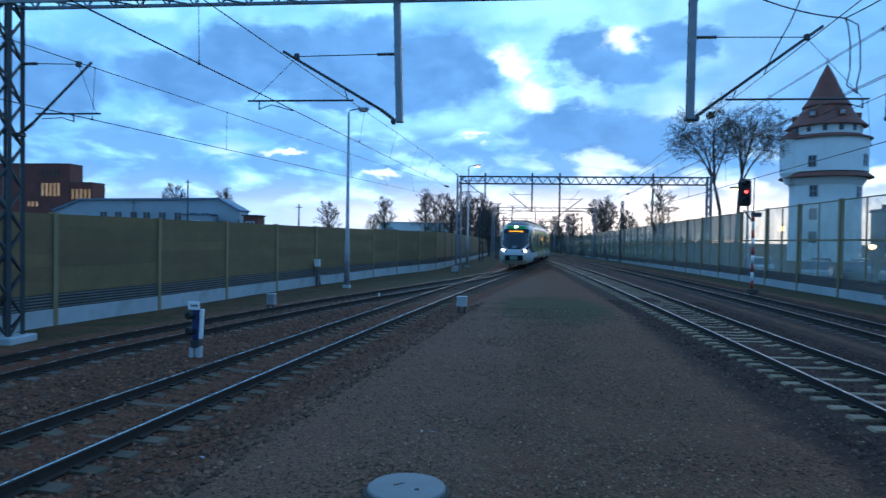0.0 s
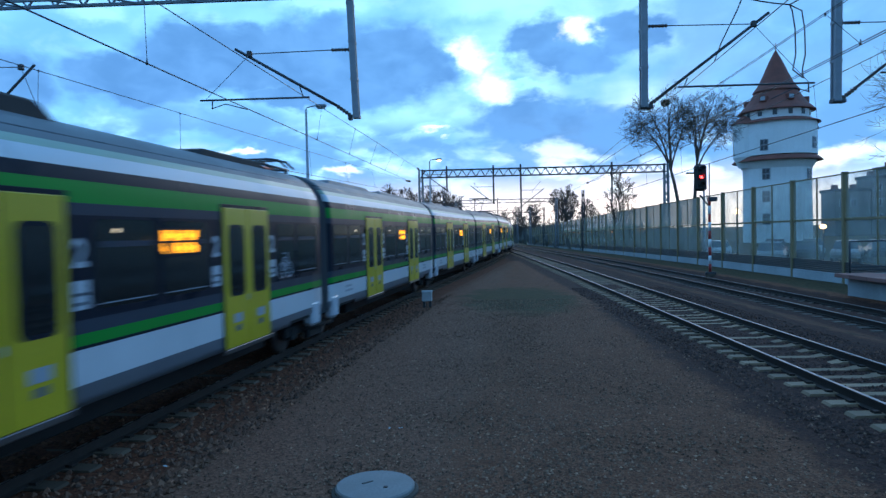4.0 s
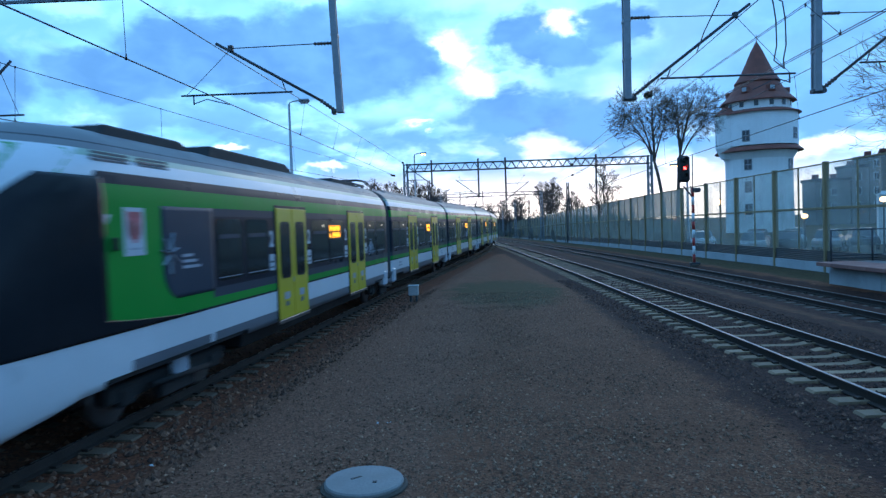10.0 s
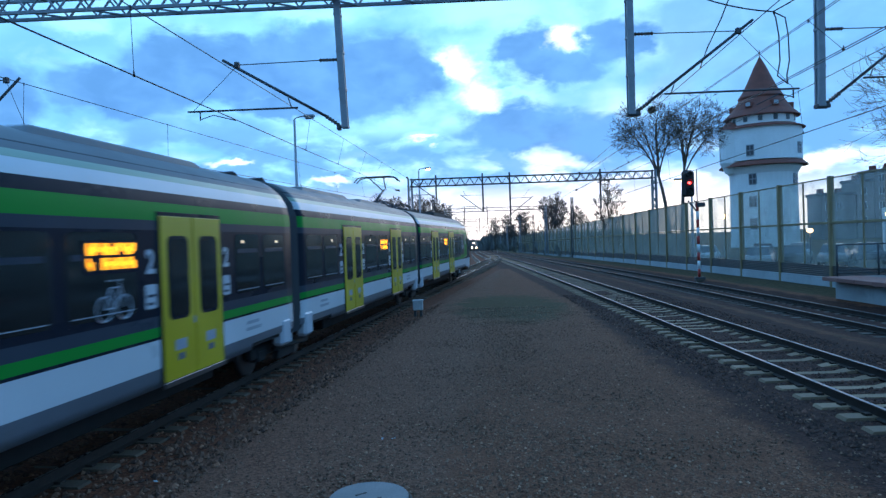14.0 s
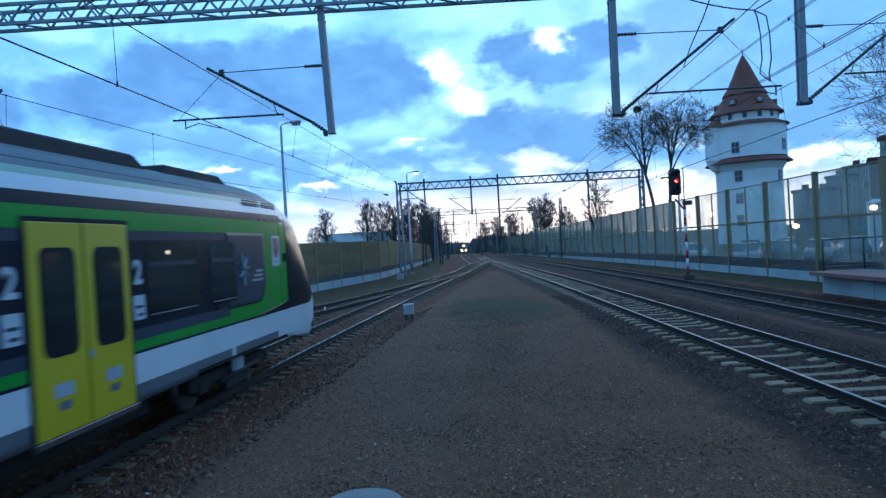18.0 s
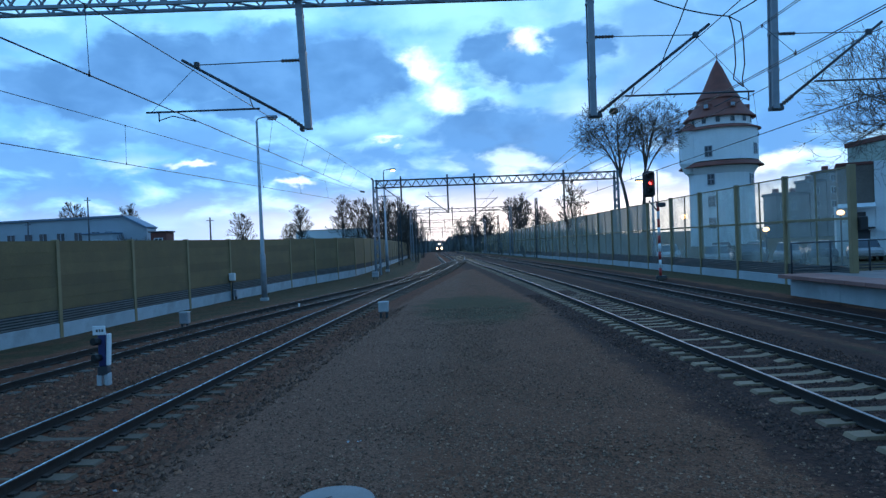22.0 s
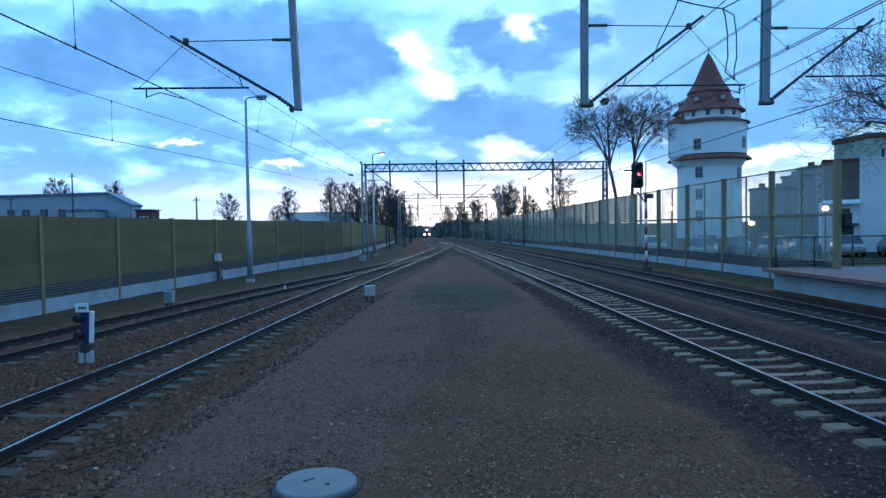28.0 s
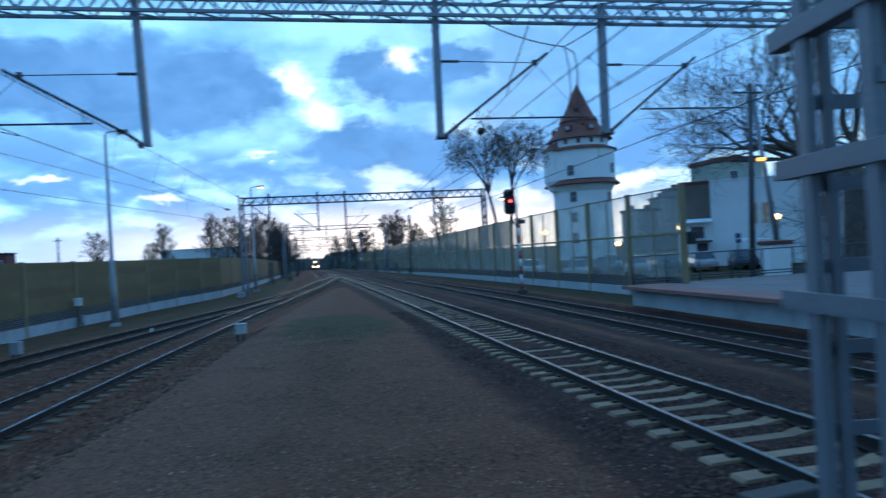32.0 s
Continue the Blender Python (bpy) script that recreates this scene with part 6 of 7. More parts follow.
def mid_car(raised, bike=None):
    car = thing("train_middle_car", "green and slate grey electric train middle car with yellow doors", "train car", "train cars")
    part("body", BODY_MID, None, car, "white, green and slate grey car body")
    bm = bmesh.new()
    box(bm, (-1.36, -MID_L / 2 + 0.4, 0.78), (1.36, MID_L / 2 - 0.4, 0.92))
    part("floor_pan", bm, T_UNDER, car)
    for side in (-1, 1):
        for s in (-3.05, 3.05):
            add_door(car, s, side)
        for a, b in ((-7.1, -5.9), (-5.75, -4.6), (-1.55, -0.1), (0.1, 1.55), (4.6, 5.75), (5.9, 7.1)):
            add_window(car, a, b, side)
        add_display(car, 1.0, side, bike)
        for s in (-6.2, 5.0):
            bm = bmesh.new()
            for k, (a, b) in enumerate(((0, 0.7), (0.05, 0.6))):
                lo, hi = sorted((1.432 * side, 1.437 * side))
                box(bm, (lo, s + a, 1.13 + 0.12 * k), (hi, s + b, 1.19 + 0.12 * k))
            part("lettering", bm, T_PALE, car)
    bm = bmesh.new()
    box(bm, (-0.95, -4.6, 0.36), (0.95, 4.6, 0.80), 0.03)
    part("underframe_box", bm, T_UNDER, car)
    roof_unit(car, -5.6, -1.0, 0.85, 0.08)
    roof_unit(car, 0.2, 5.0, 0.85, 0.08)
    if raised:
        pantograph(car, 6.35, True)
        roof_unit(car, -7.45, -6.75, 0.5, 0.16)
    else:
        roof_unit(car, 6.6, 7.4, 0.5, 0.16)
    return car


def along(u):
    """The point of the curved line at a distance u, with u = 0 abreast of the camera."""
    i = int(np.clip(np.searchsorted(ARC, u) - 1, 0, len(ARC) - 2))
    f = (u - ARC[i]) / (ARC[i + 1] - ARC[i])
    y = ARC_Y[i] + f * (ARC_Y[i + 1] - ARC_Y[i])
    return Vector((train_line(y), y, left_rail_top(y) - drop(y)))


ARC_Y = np.arange(-380, 400.5, 1.0)
_x = np.array([train_line(y) for y in ARC_Y])
_d = np.concatenate([[0], np.cumsum(np.hypot(np.diff(_x), np.diff(ARC_Y)))])
ARC = _d - np.interp(0, ARC_Y, _d)
# where the leading nose stands, second by second
NOSE = [(0, 58.2), (1, 42.8), (2, 27.1), (2.5, 19.3), (4.5, -11.3), (5, -18.2), (6, -32.1), (7, -45.3), (8, -58.7), (9, -71.8), (10, -84.0), (11, -95.2), (12, -105.6),
        (13, -116.1), (14, -125.8), (15.5, -139.0), (17, -151.2), (17.5, -155.0), (18, -158.8), (19, -166.15), (20, -172.6), (22, -184.0), (25, -198.0), (28, -208.5), (32, -217.0)]
nose_at = table(NOSE)
UNIT = 2 * END_L + 3 * MID_L
CARS = []


def build_train():
    first_end, mid, mid_up = end_car(True, bikes=(18.05,)), mid_car(False), mid_car(True)
    mid_bike = mid_car(False, 0.0)
    tail = end_car(False, (9.7, 15.4), (7.9, 17.6), 1.12, (7.9,))
    second_tail = end_car(False, (10.5, 16.1), (12.6,), 0.27, front=(6.0, 7.1, 7.5))
    second_lead = end_car(False, (10.2, 15.9), (13.6,), 0.0, (17.75,))
    for unit in range(2):
        base = unit * (UNIT + 0.8)
        for k in range(5):
            src = (first_end, mid, mid, mid_up, tail)[k]
            if unit == 0 and k in (0, 1, 3, 4):
                ob = src
            elif unit == 1 and k in (0, 2, 4):
                ob = (second_lead, None, mid_bike, None, second_tail)[k]
            else:
                ob = copy_thing(src, Matrix())
            if k in (0, 4):
                a = base if k == 0 else base + UNIT
                CARS.append((ob, a, 1 if k == 0 else -1, True))
            else:
                c = base + END_L + MID_L * (k - 0.5)
                CARS.append((ob, c, 1, False))
    # shared bogies and bellows ride with the car behind the joint
    for ob, a, way, end in CARS:
        if not end:
            gangway(ob, -MID_L / 2)
            bogie(ob, -MID_L / 2, "shared_bogie")
    for ob, a, way, end in CARS:
        if end and way < 0:
            gangway(ob, END_L)
            bogie(ob, END_L, "shared_bogie")


def car_pose(a, way, end, n):
    if end:
        p, q = along(n + a + way * 4.0), along(n + a + way * (END_L - 1.0))
    else:
        p, q = along(n + a - MID_L / 2), along(n + a + MID_L / 2)
    d = (q - p).normalized()
    turn = math.degrees(math.atan2(-d.x, d.y))
    if end:
        o = p - d * 4.0
    else:
        o = (p + q) / 2
    pitch = math.degrees(math.asin(max(-1, min(1, d.z))))
    return pose(o.x, o.y, o.z, pitch, 0, turn)


build_train()
# ---- the approaching locomotive far down the line ----
def far_locomotive():
    root = thing("approaching_locomotive", "distant dark locomotive with three lit headlights", "locomotive")
    bm = bmesh.new()
    rings = []
    for s, w, zt in ((0.0, 1.25, 2.4), (0.25, 1.4, 3.0), (0.9, 1.45, 3.8), (2.0, 1.48, 4.05), (16.0, 1.48, 4.05)):
        rings.append([bm.verts.new(p) for p in ((-w, s, 0.8), (w, s, 0.8), (w, s, zt * 0.75), (w * 0.8, s, zt), (-w * 0.8, s, zt), (-w, s, zt * 0.75))])
    for a, b in zip(rings, rings[1:]):
        for k in range(6):
            bm.faces.new((a[k], a[(k + 1) % 6], b[(k + 1) % 6], b[k]))
    bm.faces.new(rings[0][::-1])
    bm.faces.new(rings[-1])
    part("body", bm, mat("far_loco_paint", (0.05, 0.07, 0.09), 0.4, 0, 0.1, 1, 20, 0), root)
    # Lenses drawn oversize: the lamps' glare is put into their size.
    for x, z, s in ((-0.95, 1.55, 0.0), (0.95, 1.55, 0.0), (0.0, 3.45, 0.62)):
        bm = bmesh.new()
        tube(bm, [(x, s - 0.08, z), (x, s + 0.06, z)], 0.42, 14)
        part("headlight", bm, LAMP_LOCO, root, "lit headlight")
    for s in (2.6, 5.2, 11, 13.6):
        bm = bmesh.new()
        for x in (-0.75, 0.75):
            tube(bm, [(x - 0.07, s, 0.55), (x + 0.07, s, 0.55)], 0.55, 16)
        part("wheelset", bm, T_WHEEL, root)
    return root


LOCO = far_locomotive()

# ---- trees: bare winter crowns ----
BARK = mat("dark_bark", (0.10, 0.080, 0.068), 0.9, 0, 0.25, 3, 30, 0.5)


def grow(bm, p, d, length, r, depth, rng, spread, least, lift=0.10, crook=0.17):
    """A limb that bends, tapers and forks into finer ones."""
    pts, rad = [p], [r]
    q, v = Vector(p), Vector(d).normalized()
    n = 4 if depth > 2 else 3
    for k in range(n):
        v = (v + Vector((rng.uniform(-1, 1), rng.uniform(-1, 1), rng.uniform(-0.6, 0.8))) * crook).normalized()
        q = q + v * length / n
        pts.append(tuple(q))
        rad.append(max(least, r * (1 - 0.40 * (k + 1) / n)))
    tube(bm, pts, rad, 7 if depth > 4 else (5 if depth > 3 else 3), cap=False)
    if depth <= 0:
        return
    for k in range(rng.choice((3, 3, 4))):
        at = pts[-1] if k < 2 else pts[rng.randint(2, n)]
        side = Matrix.Rotation(rng.uniform(0, math.tau), 3, v) @ v.orthogonal().normalized()
        nd = (v + side * rng.uniform(0.35, spread) + Vector((0, 0, lift))).normalized()
        grow(bm, at, nd, length * rng.uniform(0.66, 0.86), max(least, rad[-1] * rng.uniform(0.6, 0.8)), depth - 1, rng, spread, least, lift, crook)


# ---- buildings ----
BRICK = mat("dark_red_brick", (0.17, 0.055, 0.045), 0.85, 0, 0.2, 0.5, 10, 0.2)
PLASTER_WHITE = mat("white_plaster", (0.76, 0.78, 0.80), 0.85, 0, 0.06, 0.25, 6, 0.1, (0.42, 0.44, 0.46), 0.35)
PLASTER_GREEN = mat("pale_green_plaster", (0.40, 0.44, 0.38), 0.85, 0, 0.08, 0.3, 6, 0.1)
METAL_BLUE = mat("blue_grey_sheet_metal", (0.14, 0.20, 0.28), 0.5, 0.2, 0.1, 0.3, 8, 0.1)
HALL_WALL = mat("pale_grey_hall_wall", (0.34, 0.38, 0.43), 0.8, 0, 0.08, 0.3, 8, 0.1)
ROOF_TILE = mat("red_clay_tile", (0.205, 0.068, 0.050), 0.8, 0, 0.2, 0.8, 9, 0.4, (0.14, 0.06, 0.05), 0.4)
ROOF_DARK = mat("dark_roofing", (0.07, 0.07, 0.08), 0.8, 0, 0.2, 0.5, 9, 0.2)


def window_on(root, x, y, z, w, h, axis="y", lit=False, d=0.08, frame_paint=None, pane=None):
    """A framed window with a recessed pane, on a wall that faces the railway."""
    bm = bmesh.new()
    t = 0.07
    for a, b in (((-w / 2 - t, -h / 2 - t), (w / 2 + t, -h / 2)), ((-w / 2 - t, h / 2), (w / 2 + t, h / 2 + t)), ((-w / 2 - t, -h / 2), (-w / 2, h / 2)), ((w / 2, -h / 2), (w / 2 + t, h / 2)), ((-0.03, -h / 2), (0.03, h / 2))):
        box(bm, (a[0], -d, a[1]), (b[0], 0.02, b[1]))
    m = pose(x, y, z) if axis == "y" else pose(x, y, z, 0, 0, -90)
    win = part("window", bm, frame_paint or PLASTER_WHITE, root, m=m)
    bm = bmesh.new()
    box(bm, (-w / 2, -0.03, -h / 2), (w / 2, 0.0, h / 2))
    part("pane", bm, pane or (WINDOW_LIT if lit else WINDOW_DARK), win)


def water_tower():
    cx, cy = 45.9, 107.0
    root = thing("water_tower", "round white water tower with a red tiled pointed roof", "water tower", at=(cx, cy, 0))
    bm = bmesh.new()
    lathe(bm, [(4.95, -0.5), (4.85, 10.0), (4.9, 11.3), (5.6, 12.4)], 40)
    part("shaft", bm, PLASTER_WHITE, root, "white plastered shaft")
    bm = bmesh.new()
    lathe(bm, [(5.6, 12.5), (6.4, 12.42), (6.38, 12.55), (5.7, 13.15)], 40)
    part("lower_skirt_roof", bm, ROOF_TILE, root, "narrow red tiled skirt roof")
    bm = bmesh.new()
    lathe(bm, [(5.65, 13.3), (5.65, 18.3)], 40)
    part("tank_storey", bm, PLASTER_WHITE, root)
    bm = bmesh.new()
    lathe(bm, [(5.6, 18.25), (6.15, 18.2), (6.12, 18.32), (4.8, 18.85)], 40)
    part("upper_skirt_roof", bm, ROOF_TILE, root)
    bm = bmesh.new()
    lathe(bm, [(4.75, 18.8), (4.75, 20.5)], 40)
    part("lantern_storey", bm, PLASTER_WHITE, root)
    bm = bmesh.new()
    lathe(bm, [(5.5, 20.1), (5.48, 20.22), (4.5, 21.2), (3.7, 22.3), (3.1, 23.3), (3.35, 23.25), (3.33, 23.4), (2.5, 24.6), (1.75, 26.2), (0.95, 28.1), (0.28, 29.4), (0.07, 29.8), (0.05, 30.9)], 32)
    part("roof", bm, ROOF_TILE, root, "steep red tiled roof")
    for a, levels in ((-19, (14.7, 10.4, 7.0, 3.6)), (62, (14.9, 10.2)), (150, (14.7, 9.0)), (-120, (14.7, 9.0))):
        for z in levels:
            r, w, h = (5.66, 1.15, 1.7) if z > 13 else (4.93, 1.1, 1.7)
            t = radians(a - 22)
            bm = bmesh.new()
            box(bm, (-w / 2, -0.06, -h / 2), (w / 2, 0.1, h / 2), m=None)
            win = part("window", bm, STEEL_GREY, root, m=pose(r * math.sin(t), -r * math.cos(t), z, 0, 0, a - 22))
            bm = bmesh.new()
            for sx in (-0.26, 0.26):
                for sz in (-0.4, 0.4):
                    box(bm, (sx - 0.2, -0.09, sz - 0.33), (sx + 0.2, -0.055, sz + 0.33))
            part("pane", bm, WINDOW_DARK, win)
    for k in range(14):
        a = radians(k * 25.7)
        bm = bmesh.new()
        box(bm, (-0.3, -0.06, -0.4), (0.3, 0.05, 0.4))
        part("lantern_window", bm, WINDOW_DARK, root, m=pose(4.76 * math.sin(a), -4.76 * math.cos(a), 19.6, 0, 0, k * 25.7))
    bay = bmesh.new()
    lathe(bay, [(0.9, 11.6), (1.7, 13.2), (1.7, 18.4)], 16)
    part("stair_bay", bay, PLASTER_WHITE, root, m=pose(5.1 * math.sin(radians(-84)), -5.1 * math.cos(radians(-84)), 0))
    bay = bmesh.new()
    lathe(bay, [(1.95, 18.3), (1.85, 18.45), (0.7, 19.4), (0.1, 19.7)], 16)
    part("bay_roof", bay, ROOF_TILE, root, m=pose(5.1 * math.sin(radians(-84)), -5.1 * math.cos(radians(-84)), 0))
    for a in (-25, 25, 100, -100):
        t = radians(a - 22)
        bm = bmesh.new()
        box(bm, (-0.5, -0.5, 0), (0.5, 0.6, 0.9), 0.05)
        d = part("dormer", bm, ROOF_TILE, root, m=pose(4.1 * math.sin(t), -4.1 * math.cos(t), 21.4, 0, 0, a - 22))
        bm = bmesh.new()
        box(bm, (-0.34, -0.53, 0.16), (0.34, -0.50, 0.74))
        part("dormer_pane", bm, HALL_WALL, d, "pale dormer window")


def block(name, label, category, lo, hi, wall, roof, windows=(), roof_h=0.4, lit=0.0, eave=0.25, frame_paint=None):
    """A plain building: walls, overhanging roof slab and rows of windows on the side that faces the line."""
    root = thing(name, label, category)
    bm = bmesh.new()
    box(bm, lo, hi, 0.03)
    part("wall", bm, wall, root)
    bm = bmesh.new()
    box(bm, (lo[0] - eave, lo[1] - eave, hi[2]), (hi[0] + eave, hi[1] + eave, hi[2] + roof_h), 0.04)
    part("roof", bm, roof, root)
    for x, z, w, h in windows:
        window_on(root, x, lo[1], z, w, h, lit=random.random() < lit, frame_paint=frame_paint)
    return root


def build_left_side():
    office = block("brick_office", "dark red brick office building with lit windows", "office building", (-112, 120, 0), (-85.0, 124, 15.7), BRICK, ROOF_DARK,
                   [(-91.2 + 0.8 * k, 14.0, 0.42, 1.3) for k in range(6)], 0.16, eave=0.04, frame_paint=BRICK)
    for k in range(6):
        window_on(office, -91.2 + 0.8 * k, 120, 10.85, 0.45, 2.5, lit=k > 0, frame_paint=BRICK)
    for k in range(3):
        window_on(office, -93.2 + 0.8 * k, 120, 8.1, 0.45, 0.9, lit=True, frame_paint=BRICK)
    block("brick_annex", "lower brick annex with warmly lit windows", "office building", (-84.9, 120, 0), (-80.4, 124, 12.2), BRICK, ROOF_DARK,
          [(-84.3 + 0.83 * k, 10.05, 0.42, 1.9) for k in range(5)], 0.14, lit=1.0, eave=0.04, frame_paint=BRICK)
    hall = thing("workshop_hall", "pale blue-grey workshop hall with a shallow roof", "hall")
    bm = bmesh.new()
    prof = [(-66.6, 5.7), (-62.6, 7.3), (-42.0, 7.6), (-39.0, 5.9)]
    lo = [bm.verts.new((x, 90, 0)) for x, z in prof] + [bm.verts.new((x, 90, z)) for x, z in reversed(prof)]
    f = bm.faces.new(lo)
    r = bmesh.ops.extrude_face_region(bm, geom=[f])
    bmesh.ops.translate(bm, vec=(0, 3, 0), verts=[g for g in r["geom"] if isinstance(g, bmesh.types.BMVert)])
    bmesh.ops.recalc_face_normals(bm, faces=bm.faces)
    part("wall", bm, HALL_WALL, hall)
    bm = bmesh.new()
    for a, b2 in zip(prof, prof[1:]):
        bar(bm, (a[0] - 0.1, 91.5, a[1] + 0.12), (b2[0] + 0.1, 91.5, b2[1] + 0.12), 3.6, 0.25)
    part("roof", bm, METAL_BLUE, hall)
    for x in (-59.0, -56.8, -54.5, -52.6, -50.3, -48.0, -45.7, -44.0):
        window_on(hall, x, 90, 5.15, 1.0, 1.1, frame_paint=HALL_WALL)
    for x, z, wide, label in ((-44.2, 5.35, 1.9, "small pale lean-to against the hall"), (-36.4, 5.25, 1.0, "small brown shed beyond the hall")):
        annex = thing("hall_annex", label, "annex")
        bm = bmesh.new()
        box(bm, (x - wide, 87.2, 0), (x + wide, 89.9, z), 0.05)
        part("wall", bm, HALL_WALL if x < -40 else BRICK, annex)
        bm = bmesh.new()
        box(bm, (x - wide - 0.2, 87.0, z), (x + wide + 0.2, 89.9, z + 0.16), 0.04)
        part("roof", bm, METAL_BLUE if x < -40 else ROOF_DARK, annex)
        window_on(annex, x, 87.2, z - 1.2, 1.0, 0.8)
    rng = random.Random(9)
    shrub = thing("bare_shrub", "dense dark leafless shrub beside the hall", "shrub", at=(-40.2, 86.0, 0))
    bm = bmesh.new()
    for k in range(9):
        grow(bm, (rng.uniform(-1.6, 1.6), rng.uniform(-0.5, 0.5), 0), (rng.uniform(-0.5, 0.5), rng.uniform(-0.3, 0.3), 1.0), 1.5, 0.06, 4, rng, 0.9, 0.02)
    part("branches", bm, BARK, shrub)
    block("depot_hall", "long low depot with a pale blue roof", "depot", (-31, 150, 0), (-15.5, 158, 6.15), PLASTER_WHITE, PLASTER_WHITE, [(-30 + 2.6 * k, 3.2, 1.4, 1.2) for k in range(5)], 0.12)
    for x, y, h in ((-26.5, 77.2, 6.4), (-44.6, 86, 10.0), (-52.2, 86, 7.2)):
        pole = thing("utility_pole", "dark timber utility pole", "utility pole", "utility poles", at=(x, y, 0))
        bm = bmesh.new()
        tube(bm, [(0, 0, 0), (0, 0, h)], [0.13, 0.08], 8)
        part("pole", bm, ROOF_DARK, pole)
        bm = bmesh.new()
        bar(bm, (-0.4, 0, h - 0.35), (0.4, 0, h - 0.35), 0.08)
        part("cross_arm", bm, ROOF_DARK, pole)


def parked_car(x, y, colour, turn=90):
    root = thing("parked_car", f"parked {colour[0]} car behind the barrier", "car", "parked cars", at=(x, y, 0), turn=turn)
    paint = mat("car_paint_" + colour[0], colour[1], 0.25, 0.1, 0.03, 1, 10, 0)
    bm = bmesh.new()
    secs = [(-2.1, 0.55, 0.75), (-2.0, 0.35, 0.9), (-1.2, 0.3, 0.98), (1.1, 0.3, 1.0), (2.0, 0.33, 0.9), (2.15, 0.5, 0.7)]
    rings = [[bm.verts.new(p) for p in ((s, -0.85, a), (s, 0.85, a), (s, 0.88, (a + b) / 2), (s, 0.78, b), (s, -0.78, b), (s, -0.88, (a + b) / 2))] for s, a, b in secs]
    for a, b in zip(rings, rings[1:]):
        for k in range(6):
            bm.faces.new((a[k], a[(k + 1) % 6], b[(k + 1) % 6], b[k]))
    bm.faces.new(rings[0][::-1])
    bm.faces.new(rings[-1])
    bmesh.ops.recalc_face_normals(bm, faces=bm.faces)
    part("body", bm, paint, root)
    bm = bmesh.new()
    rings = [[bm.verts.new(p) for p in ((s, -w, z), (s, w, z))] for s, w, z in ((-1.75, 0.75, 0.95), (-1.1, 0.62, 1.42), (0.35, 0.62, 1.46), (1.25, 0.75, 0.98))]
    for a, b in zip(rings, rings[1:]):
        bm.faces.new((a[0], a[1], b[1], b[0]))
    for k in (0, 1):
        bm.faces.new([r[k] for r in rings])
    bm.faces.new((rings[0][0], rings[0][1], rings[-1][1], rings[-1][0]))
    bmesh.ops.recalc_face_normals(bm, faces=bm.faces)
    part("greenhouse", bm, WINDOW_DARK, root, "dark glazed cabin")
    bm = bmesh.new()
    box(bm, (-1.0, -0.62, 1.42), (0.3, 0.62, 1.49), 0.03)
    part("roof", bm, paint, root)
    for s in (-1.3, 1.35):
        for w in (-0.8, 0.8):
            bm = bmesh.new()
            tube(bm, [(s, w - 0.1, 0.31), (s, w + 0.1, 0.31)], 0.31, 16)
            part("wheel", bm, BLACK, root)
    return root


